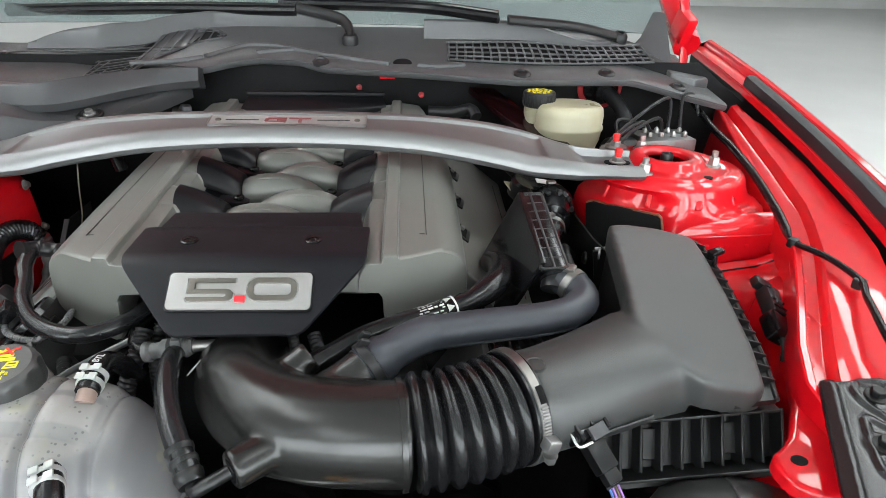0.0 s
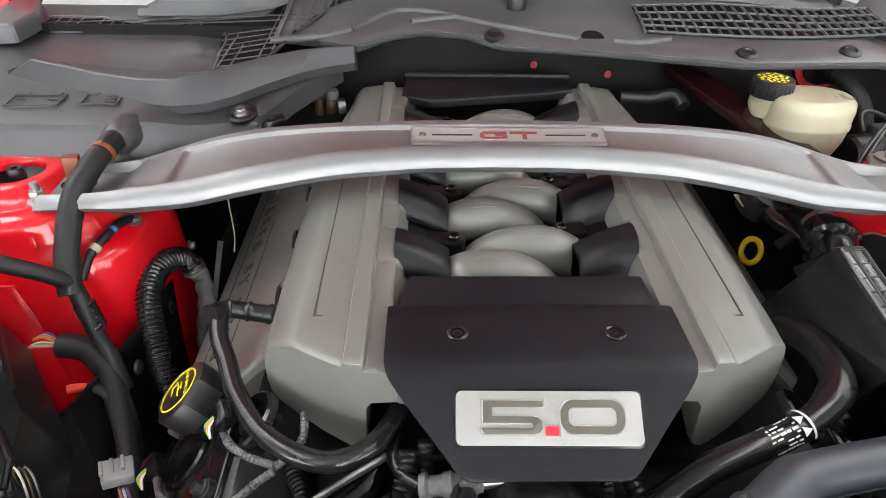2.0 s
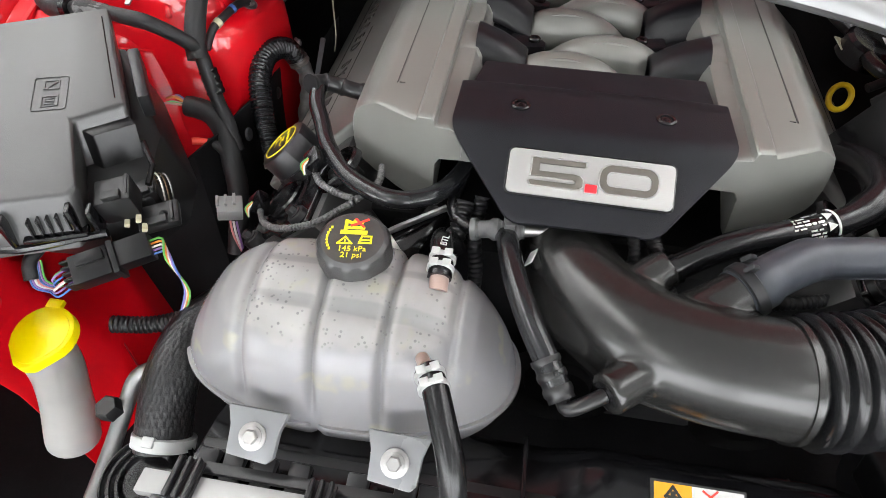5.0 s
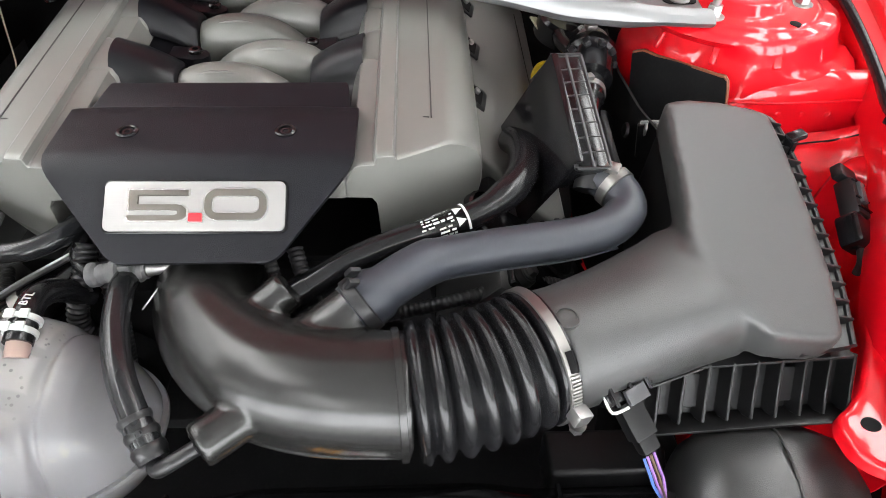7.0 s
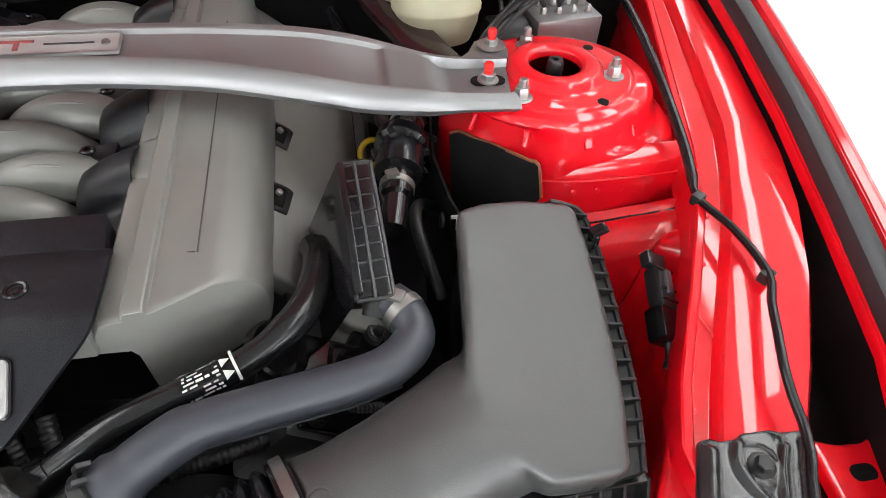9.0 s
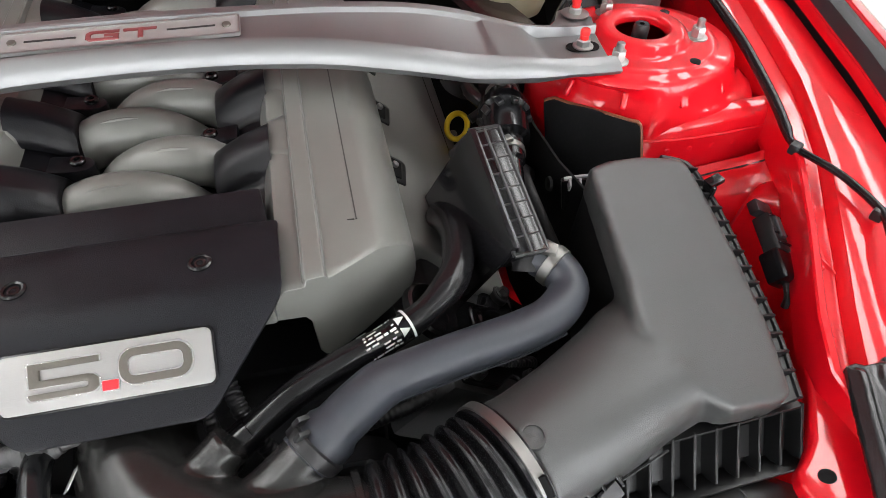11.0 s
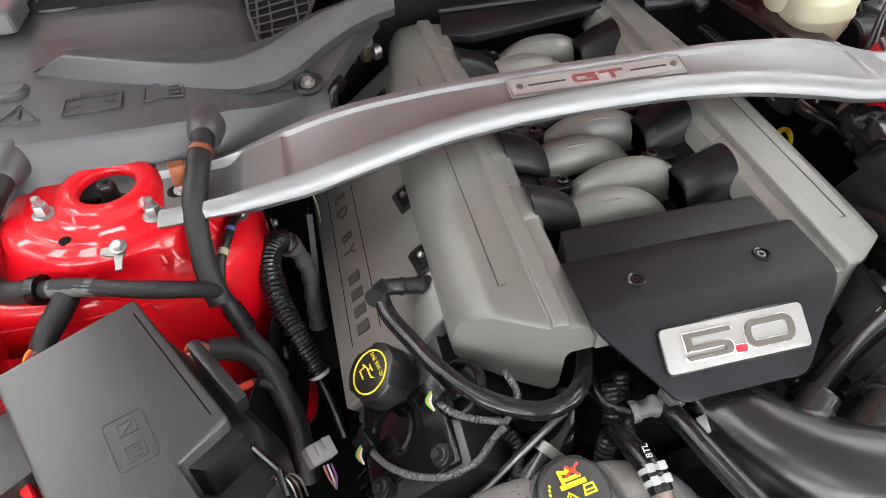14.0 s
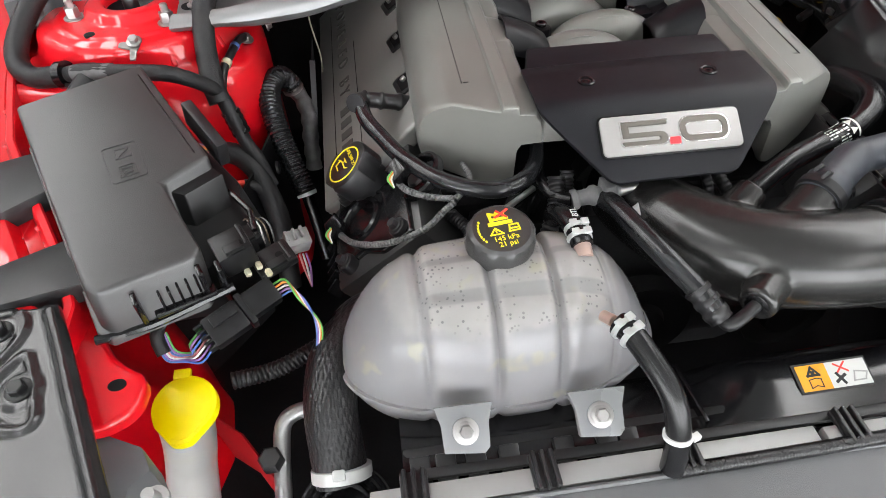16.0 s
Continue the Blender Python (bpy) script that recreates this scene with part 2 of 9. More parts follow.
def part(name, bm, material, parent, label="", angle=38):
    """One mesh under a thing or a part; the bmesh is in world places."""
    o = ORIGIN[parent]
    bmesh.ops.translate(bm, verts=bm.verts, vec=-o)
    bmesh.ops.recalc_face_normals(bm, faces=bm.faces)
    me = bpy.data.meshes.new(name)
    bm.to_mesh(me)
    bm.free()
    finish(me, material, angle)
    ob = new(name, me)
    ob.parent = parent
    ORIGIN[ob] = o
    return tagged(ob, label)


def pieces(name, bm, material, parent, label="", angle=38):
    """Parts of their own for the separate pieces that bm holds."""
    left = set(bm.verts)
    while left:
        island, todo = [], [left.pop()]
        while todo:
            v = todo.pop()
            island.append(v)
            for e in v.link_edges:
                w = e.other_vert(v)
                if w in left:
                    left.remove(w)
                    todo.append(w)
        one = bmesh.new()
        copy = {v: one.verts.new(v.co) for v in island}
        for f in {f for v in island for f in v.link_faces}:
            one.faces.new([copy[v] for v in f.verts])
        part(name, one, material, parent, label, angle)
    bm.free()


def solo(name, bm, material, at, label, category, group="", kind="", angle=38):
    """A thing that is one mesh."""
    at = Vector(at)
    bmesh.ops.translate(bm, verts=bm.verts, vec=-at)
    bmesh.ops.recalc_face_normals(bm, faces=bm.faces)
    me = bpy.data.meshes.new(name)
    bm.to_mesh(me)
    bm.free()
    finish(me, material, angle)
    ob = new(name, me)
    ob.location = at
    ORIGIN[ob] = at
    return tagged(ob, label, category, group, kind)


def spline(pts, step):
    """Points along a smooth line through pts, about step apart."""
    p = [Vector(q) for q in pts]
    if len(p) == 2:
        n = max(1, round((p[1] - p[0]).length / step))
        return [p[0].lerp(p[1], i / n) for i in range(n + 1)]
    p = [2 * p[0] - p[1]] + p + [2 * p[-1] - p[-2]]
    out = []
    for a, b, c, d in zip(p, p[1:], p[2:], p[3:]):
        n = max(2, round((c - b).length / step))
        for i in range(n):
            t = i / n
            out.append(0.5 * (2 * b + (c - a) * t + (2 * a - 5 * b + 4 * c - d) * t * t + (3 * b - a - 3 * c + d) * t ** 3))
    return out + [p[-2]]


def loft(bm, rings, closed=True, caps=True):
    """Skin between rings of the same number of points."""
    vs = [[bm.verts.new(p) for p in r] for r in rings]
    n = len(vs[0])
    for a, b in zip(vs, vs[1:]):
        for i in range(n if closed else n - 1):
            j = (i + 1) % n
            bm.faces.new((a[i], a[j], b[j], b[i]))
    if caps and closed:
        bm.faces.new(vs[0])
        bm.faces.new(list(reversed(vs[-1])))
    return bm


def frames_along(path):
    d0 = (path[1] - path[0]).normalized()
    u = d0.orthogonal().normalized()
    out = []
    for i, p in enumerate(path):
        a, b = path[max(0, i - 1)], path[min(len(path) - 1, i + 1)]
        d = (b - a).normalized()
        u = (u - d * u.dot(d)).normalized()
        out.append((p, d, u, d.cross(u)))
    return out


def tube(bm, pts, r, sides=14, step=0.012, shape=None, flat=1.0):
    """A hose along pts. shape(s, total): the radius at s metres along."""
    path = spline(pts, step)
    total = sum((b - a).length for a, b in zip(path, path[1:]))
    rings, s = [], 0.0
    for i, (p, d, u, v) in enumerate(frames_along(path)):
        if i:
            s += (p - path[i - 1]).length
        k = shape(s, total) if shape else r
        rings.append([p + k * (math.cos(6.28319 * j / sides) * u + flat * math.sin(6.28319 * j / sides) * v) for j in range(sides)])
    return loft(bm, rings)


def ribs(r, depth, pitch):
    return lambda s, total: r - depth * (0.5 - 0.5 * math.cos(6.28319 * s / pitch)) ** 0.7


def axes(ax):
    ax = Vector(ax).normalized()
    u = Vector((1, 0, 0)) if abs(ax.x) < 0.9 else Vector((0, 1, 0))
    u = (u - ax * u.dot(ax)).normalized()
    return ax, u, ax.cross(u)


def lathe(bm, prof, o, ax=(0, 0, 1), sides=28, turn=0.0):
    """A turned form: prof holds (radius, height)."""
    ax, u, v = axes(ax)
    o = Vector(o)
    rings = [[o + ax * h + r * (math.cos(turn + 6.28319 * j / sides) * u + math.sin(turn + 6.28319 * j / sides) * v) for j in range(sides)] for r, h in prof]
    return loft(bm, rings)


def join(bm, other):
    me = bpy.data.meshes.new("tmp")
    other.to_mesh(me)
    other.free()
    bm.from_mesh(me)
    bpy.data.meshes.remove(me)
    return bm


def box(bm, c, size, rot=(0, 0, 0), bevel=0.002, seg=2):
    b = bmesh.new()
    bmesh.ops.create_cube(b, size=1)
    bmesh.ops.scale(b, vec=size, verts=b.verts)
    if bevel:
        bmesh.ops.bevel(b, geom=b.edges[:], offset=min(bevel, 0.45 * min(size)), segments=seg, profile=0.6, affect="EDGES")
    m = rot if isinstance(rot, Matrix) else Euler([radians(a) for a in rot]).to_matrix()
    bmesh.ops.transform(b, matrix=Matrix.Translation(c) @ m.to_4x4(), verts=b.verts)
    return join(bm, b)


def prism(bm, outline, down, bevel=0.0, seg=2, keep_low=True):
    """A plate or block: the outline is its upper face, down the way to its lower one."""
    b = bmesh.new()
    down = Vector(down)
    top = [b.verts.new(p) for p in outline]
    low = [b.verts.new(Vector(p) + down) for p in outline]
    b.faces.new(top)
    b.faces.new(list(reversed(low)))
    n = len(top)
    for i in range(n):
        b.faces.new((top[i], low[i], low[(i + 1) % n], top[(i + 1) % n]))
    bmesh.ops.recalc_face_normals(b, faces=b.faces)
    if bevel:
        keep = set(low) if keep_low else set()
        e = [x for x in b.edges if not (x.verts[0] in keep and x.verts[1] in keep)]
        bmesh.ops.bevel(b, geom=e, offset=bevel, segments=seg, profile=0.6, affect="EDGES", clamp_overlap=True)
    return join(bm, b)


def sheet(bm, rows, thick):
    """A bent sheet through rows of points, thick along the vector thick."""
    t = Vector(thick)
    rings = []
    for r in rows:
        r = [Vector(p) for p in r]
        rings.append(r + [p + t for p in reversed(r)])
    return loft(bm, rings)


def bolt(bm, p, ax=(0, 0, 1), r=0.006, h=0.006, washer=1.5, stud=0.0):
    lathe(bm, [(r * washer, 0), (r * washer, 0.0015), (r * 1.15, 0.0022)], p, ax, 18)
    a = Vector(ax).normalized()
    lathe(bm, [(r, 0), (r, h * 0.85), (r * 0.86, h)], Vector(p) + a * 0.0015, ax, 6)
    if stud:
        lathe(bm, [(r * 0.55, 0), (r * 0.55, stud - 0.001), (r * 0.42, stud)], Vector(p) + a * h, ax, 12)
    return bm


def rounded(w, h, r, n=5):
    """A rounded rectangle about 0, 0."""
    out = []
    for cx, cy, a0 in ((w / 2 - r, h / 2 - r, 0), (-w / 2 + r, h / 2 - r, 90), (-w / 2 + r, -h / 2 + r, 180), (w / 2 - r, -h / 2 + r, 270)):
        for i in range(n + 1):
            a = radians(a0 + 90 * i / n)
            out.append((cx + r * math.cos(a), cy + r * math.sin(a)))
    return out


class Plane:
    """A flat frame to draw on: origin, way to the right, way up."""

    def __init__(self, o, right, up):
        self.o, self.u = Vector(o), Vector(right).normalized()
        self.n = self.u.cross(Vector(up)).normalized()
        self.v = self.n.cross(self.u)

    def at(self, x, y, z=0.0):
        return self.o + x * self.u + y * self.v + z * self.n

    def rot(self):
        return Matrix((self.u, self.v, self.n)).transposed()

    def plate(self, bm, outline, z0, z1, bevel=0.0, dx=0.0, dy=0.0):
        return prism(bm, [self.at(x + dx, y + dy, z1) for x, y in outline], self.n * (z0 - z1), bevel, 2)

    def bar(self, bm, x, y, w, h, z0=0.0, z1=0.0006):
        return self.plate(bm, [(x - w / 2, y - h / 2), (x + w / 2, y - h / 2), (x + w / 2, y + h / 2), (x - w / 2, y + h / 2)], z0, z1)

    def line(self, bm, pts, w, z0=0.0, z1=0.0006):
        """Straight strokes of width w through pts."""
        for (x0, y0), (x1, y1) in zip(pts, pts[1:]):
            d = math.hypot(x1 - x0, y1 - y0)
            ux, uy = (x1 - x0) / d * w / 2, (y1 - y0) / d * w / 2
            self.plate(bm, [(x0 - ux + uy, y0 - uy - ux), (x1 + ux + uy, y1 + uy - ux), (x1 + ux - uy, y1 + uy + ux), (x0 - ux - uy, y0 - uy + ux)], z0, z1)
        return bm

    def text(self, name, words, size, material, parent, x=0.0, y=0.0, z=0.0003, deep=0.0003, label="", spin=0.0):
        cu = bpy.data.curves.new(name, "FONT")
        cu.body, cu.size, cu.extrude, cu.align_x, cu.align_y, cu.resolution_u = words, size, deep, "CENTER", "CENTER", 3
        tmp = bpy.data.objects.new("tmp", cu)
        me = bpy.data.meshes.new_from_object(tmp)
        bpy.data.objects.remove(tmp)
        m = Matrix.Translation(self.at(x, y, z) - ORIGIN[parent]) @ self.rot().to_4x4() @ Matrix.Rotation(radians(spin), 4, "Z")
        me.transform(m)
        me.name = name
        finish(me, material, 30)
        ob = new(name, me)
        ob.parent = parent
        ORIGIN[ob] = ORIGIN[parent]
        return tagged(ob, label)


def melt(ob, voxel, rounds):
    """Blends the joints of a moulded form."""
    r = ob.modifiers.new("blend", "REMESH")
    r.mode, r.voxel_size, r.use_smooth_shade = "VOXEL", voxel, True
    s = ob.modifiers.new("soften", "SMOOTH")
    s.factor, s.iterations = 0.5, rounds
    return ob


def smooth(t):
    t = min(1.0, max(0.0, t))
    return t * t * (3 - 2 * t)


def interp(x, xs, ys):
    return float(np.interp(x, xs, ys))

# ---- the showroom ----
def room():
    bm = box(bmesh.new(), (0, 1, -0.05), (30, 30, 0.1), bevel=0)
    solo("floor", bm, FLOOR_M, (0, 1, 0), "pale grey glossy resin showroom floor", "floor", kind="structure")
    bm = box(bmesh.new(), (0, 1, 3.65), (30, 30, 0.1), bevel=0)
    solo("ceiling", bm, CEIL_M, (0, 1, 3.6), "white painted showroom ceiling", "ceiling", kind="structure")
    for name, c, s in (("wall_north", (0, 16.05, 1.8), (30.2, 0.1, 3.6)), ("wall_east", (15.05, 1, 1.8), (0.1, 30, 3.6)), ("wall_west", (-15.05, 1, 1.8), (0.1, 30, 3.6))):
        solo(name, box(bmesh.new(), c, s, bevel=0), WALL_M, (c[0], c[1], 0), "white painted showroom wall", "wall", kind="structure")
    # unseen glazed shopfront ahead of the car, added for light from the front
    ys, w, z0, z1 = -5.0, 2.6, 0.35, 3.1
    bm = box(bmesh.new(), (0, ys, z0 / 2), (30, 0.2, z0), bevel=0)
    box(bm, (0, ys, (z1 + 3.6) / 2), (30, 0.2, 3.6 - z1), bevel=0)
    xs = [-7.5 + 3.0 * k for k in range(6)]
    for a, b in [(-15.0, xs[0] - w / 2)] + [(xs[k] + w / 2, xs[k + 1] - w / 2) for k in range(5)] + [(xs[-1] + w / 2, 15.0)]:
        box(bm, ((a + b) / 2, ys, (z0 + z1) / 2), (b - a, 0.2, z1 - z0), bevel=0)
    solo("wall_south", bm, WALL_M, (0, ys, 0), "unseen white showroom front wall with tall windows", "wall", kind="structure")
    for k, x in enumerate(xs):
        wd = thing("window_%d" % (k + 1), (x, ys, z0), "unseen tall showroom window in a grey frame", "window", kind="structure")
        bm = bmesh.new()
        for dx in (-w / 2 + 0.03, 0, w / 2 - 0.03):
            box(bm, (x + dx, ys, (z0 + z1) / 2), (0.06, 0.1, z1 - z0), bevel=0.004)
        for z in (z0 + 0.03, z1 - 0.03):
            box(bm, (x, ys, z), (w, 0.096, 0.06), bevel=0.004)
        part("window_frame", bm, ALU, wd)
    bm = box(bmesh.new(), (0, ys - 1.5, 2.0), (24, 0.05, 5.0), bevel=0)
    solo("backdrop", bm, SKY_M, (0, ys - 1.5, 0), "glowing panel added as daylight outside the unseen windows", "backdrop", kind="structure")
    for x, y, w, l in LIGHTS:
        t = thing("ceiling_light", (x, y, 3.6), "unseen white linear ceiling light with a glowing diffuser", "ceiling light", "ceiling lights")
        part("frame", box(bmesh.new(), (x, y, 3.575), (w + 0.06, l + 0.06, 0.05), bevel=0.004), ZINC, t)
        part("diffuser", box(bmesh.new(), (x, y, 3.546), (w, l, 0.012), bevel=0.002), LAMP_M, t, "glowing white diffuser")


# assumed grid of unseen lights; last four added to brighten lid and support panels
LIGHTS = [(x, y, 0.36, 2.8) for x in (-9.0, -5.4, -1.8, 1.8, 5.4, 9.0) for y in (-3.0, 0.8, 5.0, 10.0)] + [(x, y, 0.36, 2.8) for x, y in ((-2.55, 2.1), (2.55, 2.1), (-3.9, 1.9), (3.9, 1.9))]
room()

# ---- the car's body ----
car = thing("car", (0, 0.9, 0), "red car with its bonnet open over the engine bay", "car")

RY = [0.44, 0.50, 0.55, 0.64, 0.73, 0.81, 0.87, 1.0, 1.15, 1.32]
R_IN = [0.582, 0.576, 0.594, 0.641, 0.688, 0.713, 0.73, 0.757, 0.79, 0.835]
R_MID = [0.590, 0.612, 0.634, 0.680, 0.729, 0.765, 0.787, 0.81, 0.835, 0.865]
R_OUT = [0.655, 0.691, 0.721, 0.770, 0.810, 0.836, 0.848, 0.864, 0.874, 0.880]
R_Z = [0.838, 0.852, 0.862, 0.877, 0.885, 0.889, 0.894, 0.913, 0.932, 0.95]
W_Y = [0.28, 0.44, 0.50, 0.60, 0.66, 0.74, 0.81, 0.98, 1.15, 1.62]
W_IN = [0.69, 0.750, 0.769, 0.795, 0.806, 0.819, 0.835, 0.857, 0.872, 0.90]


def rail(sx):
    rows = []
    for y, a, m, o, z in zip(RY, R_IN, R_MID, R_OUT, R_Z):
        prof = [(a - 0.002, z - 0.045), (a, z), (a + 0.002, z + 0.002), (a + 0.009, z + 0.001), (a + 0.011, z - 0.001), (a + 0.016, z - 0.014), (m - 0.008, z - 0.014), (m - 0.002, z - 0.001), (m, z + 0.001), (m + 0.01, z + 0.003),
                ((m + o) / 2, z + 0.005), (o - 0.006, z + 0.002), (o, z - 0.006), (o + 0.003, z - 0.04), (o + 0.004, z - 0.22)]
        rows.append([(sx * x, y, zz) for x, zz in prof])
    fine = []
    for i in range(len(RY)):
        fine.append(rows[i])
        if i + 1 < len(RY):
            fine.append([tuple((p + q) / 2 for p, q in zip(a, b)) for a, b in zip(rows[i], rows[i + 1])])
    ob = part("fender_rail", sheet(bmesh.new(), fine, (0, 0, -0.0015)), RED, car, "glossy red upper rail", 30)
    for y in (0.53, 0.60, 0.67, 0.73, 0.80, 0.93):
        x, z = interp(y, RY, R_IN), interp(y, RY, R_Z)
        bm = lathe(bmesh.new(), [(0.0045, 0), (0.0035, 0.0012), (0.001, 0.0018)], (sx * (x + 0.012), y, z - 0.0065), (-0.35 * sx, 0, 1), 12)
        part("spot_weld", bm, RED, ob)
    # stamped marks on the rail
    for k in range(7):
        part("stamped_mark", box(bmesh.new(), (sx * (0.7995 + 0.0014 * k), 0.812 - 0.0052 * k, 0.8925 + 0.0002 * k), (0.0065, 0.0022, 0.0009), (0, 0, sx * 16), bevel=0.0003, seg=1), RED, ob)
    # inner apron below the rail
    rows = []
    for y, a, z in zip(RY, R_IN, R_Z):
        f = smooth((y - 0.70) / 0.12) + 3.6 * (1 - smooth((y - 0.49) / 0.12))
        prof = [(a - 0.001, z - 0.012), (a - 0.014, z - 0.03), (a - 0.022, z - 0.06), (a - 0.030, z - 0.11), (a - 0.038, z - 0.17), (a - 0.06, 0.62), (a - 0.09, 0.45)]
        rows.append([(x + 0.02 * f, y, zz) for x, zz in prof])
    fine = []
    for i in range(101):
        y = RY[0] + (RY[-1] - RY[0]) * i / 100
        k = max(j for j in range(len(RY) - 1) if RY[j] <= y + 1e-6)
        q = (y - RY[k]) / (RY[k + 1] - RY[k])
        col = [[(1 - q) * u + q * v for u, v in zip(p0, p1)] for p0, p1 in zip(rows[k], rows[k + 1])]
        zs = [p[2] for p in reversed(col)]
        row = []
        for j in range(31):
            z = col[0][2] + (col[-3][2] - col[0][2]) * j / 30
            x = interp(z, zs, [p[0] for p in reversed(col)])
            step = 0.010 * smooth((0.845 - z) / 0.008)
            bulge = 0.044 * math.exp(-((y - 0.752) / 0.026) ** 2) * smooth((0.846 - z) / 0.03) - 0.026 * smooth((y - 0.53) / 0.05) * smooth((0.80 - y) / 0.03) * smooth((0.868 - z) / 0.02)
            pan = 0.008 * smooth((z - 0.742) / 0.01) * smooth((0.826 - z) / 0.01) * smooth((y - 0.60) / 0.015) * smooth((0.700 - y) / 0.015)
            row.append((sx * (x + step - bulge + pan), y, z))
        fine.append(row + [(sx * p[0], y, p[2]) for p in col[-2:]])
    rows = fine
    part("inner_apron", sheet(bmesh.new(), rows, (sx * 0.002, 0, 0)), RED, car, "red painted inner wing panel", 45)


def tower(sx):
    c = Vector((sx * 0.588, 0.943, 0))
    rings = []
    n = 64

    def ring(z, a, b, e, dy=0.0, dx=0.0):
        pts = []
        for j in range(n):
            t = 6.28319 * j / n
            ca, sa = math.cos(t), math.sin(t)
            if sx > 0 and ca < 0 and z < 0.915:
                f = smooth(-ca / 0.4)
                k = (abs(ca) ** e + abs(sa) ** e) ** (-1 / e) * (1 - f) + f * (1 - 0.11 * f)
            else:
                k = (abs(ca) ** e + abs(sa) ** e) ** (-1 / e)
            pts.append(c + Vector((a * k * ca + sx * dx, b * k * sa + dy, z)))
        return pts
    for r, z in ((0.0315, 0.938), (0.0315, 0.9445), (0.0335, 0.9475), (0.037, 0.949), (0.050, 0.949), (0.0545, 0.947), (0.0585, 0.9395), (0.062, 0.9375)):
        rings.append(ring(z, r, r, 2))
    for a, b, z in ((0.070, 0.070, 0.9370), (0.088, 0.084, 0.9370), (0.093, 0.087, 0.9366), (0.097, 0.089, 0.934), (0.100, 0.091, 0.9325), (0.112, 0.098, 0.9315), (0.118, 0.102, 0.929), (0.123, 0.105, 0.923), (0.126, 0.107, 0.913)):
        rings.append(ring(z, a, b, 2))
    for a, b, z, e, dy in ((0.130, 0.109, 0.901, 2.1, 0), (0.135, 0.1105, 0.894, 2.2, 0), (0.142, 0.112, 0.889, 2.5, 0.001), (0.149, 0.114, 0.884, 2.9, 0.002),
                           (0.154, 0.115, 0.874, 3.2, 0.002), (0.157, 0.116, 0.82, 3.4, 0.002), (0.160, 0.118, 0.74, 3.6, 0.002), (0.165, 0.12, 0.50, 4, 0.002)):
        rings.append(ring(z, a, b, e, dy))
    tw = part("strut_tower", loft(bmesh.new(), rings, caps=False), RED, car, "red pressed-steel strut tower with a round opening", 50)
    # pressed pads round the shoulder
    for ang, w in ((243, 0.020), (276, 0.030), (305, 0.018), (210, 0.020)):
        t = radians(ang)
        p = c + Vector((0.1262 * math.cos(t) * sx, 0.1062 * math.sin(t), 0.9075))
        m = Euler((radians(62), 0, math.atan2(math.sin(t), math.cos(t) * sx) + radians(90))).to_matrix()
        part("pressed_pad", box(bmesh.new(), p, (w * 0.36, 0.020, 0.006), m, bevel=0.0028, seg=3), RED, tw)
    # panel in front of the tower, with its welded seam
    line = [(0.540, 0.842, 0.870), (0.570, 0.833, 0.872), (0.61, 0.827, 0.874), (0.66, 0.826, 0.876), (0.725, 0.828, 0.878)]
    rows = [[(sx * x, y + dy, z + dz) for x, y, z in line] for dy, dz in ((0.020, 0.012), (0.006, 0.008), (0.0, 0.0), (-0.003, -0.013), (-0.006, -0.0135), (-0.010, -0.06), (-0.02, -0.30))]
    ap = part("tower_apron", sheet(bmesh.new(), rows, (0, 0.002, 0)), RED, tw, "red panel in front of the tower", 60)
    part("weld_seam", tube(bmesh.new(), [(sx * x, y - 0.005, z - 0.013) for x, y, z in line], 0.0016, 6, 0.01), RED, ap)
    seam = [(0.580, 0.808, 0.802), (0.626, 0.803, 0.810), (0.655, 0.801, 0.816), (0.686, 0.797, 0.823), (0.704, 0.784, 0.840), (0.712, 0.768, 0.861)]
    rows = [[(sx * (x + dx), y + dy, z + dz) for x, y, z in seam] for dx, dy, dz in ((0.004, 0.010, 0.010), (0.001, 0.002, 0.003), (0, 0, 0), (0, -0.004, 0.001), (-0.001, -0.016, -0.002), (-0.004, -0.030, -0.014), (-0.007, -0.038, -0.036), (-0.009, -0.042, -0.10), (-0.012, -0.046, -0.20))]
    part("wing_shelf", sheet(bmesh.new(), rows, (0, 0.002, -0.001)), RED, tw, "glossy red shelf below the tower", 60)
    part("shelf_seam", tube(bmesh.new(), [(sx * x, y + 0.001, z + 0.0022) for x, y, z in seam], 0.0011, 6, 0.01), DARK, tw, "dark sealed joint")
    for k in range(5):
        part("spot_weld", lathe(bmesh.new(), [(0.0038, 0), (0.0028, 0.0004), (0.0008, 0.0005)], (sx * (0.588 + 0.03 * k), 0.8185, 0.848), (0, -1, 0.16), 12), RED, ap)
    for x, y in ((0.035, -0.075), (-0.02, 0.078), (0.06, 0.05)):
        bm = lathe(bmesh.new(), [(0.0065, -0.002), (0.0065, 0.0006), (0.0055, 0.0008), (0.0002, 0.0008)], c + Vector((sx * x, y, 0.9372)), sides=16)
        part("drain_hole", bm, DARK, tw, "dark round hole")
    part("strut_mount", lathe(bmesh.new(), [(0.0, 0.915), (0.031, 0.915), (0.031, 0.905), (0.034, 0.85)], c, sides=32), DARK, tw, "dark rubber strut mount")
    bm = lathe(bmesh.new(), [(0.018, 0.9), (0.018, 0.922), (0.010, 0.923), (0.010, 0.947), (0.0085, 0.951), (0.0035, 0.951), (0.0035, 0.946)], c, sides=20)
    part("strut_rod", bm, BLACK_SATIN, tw, "dark strut rod end")
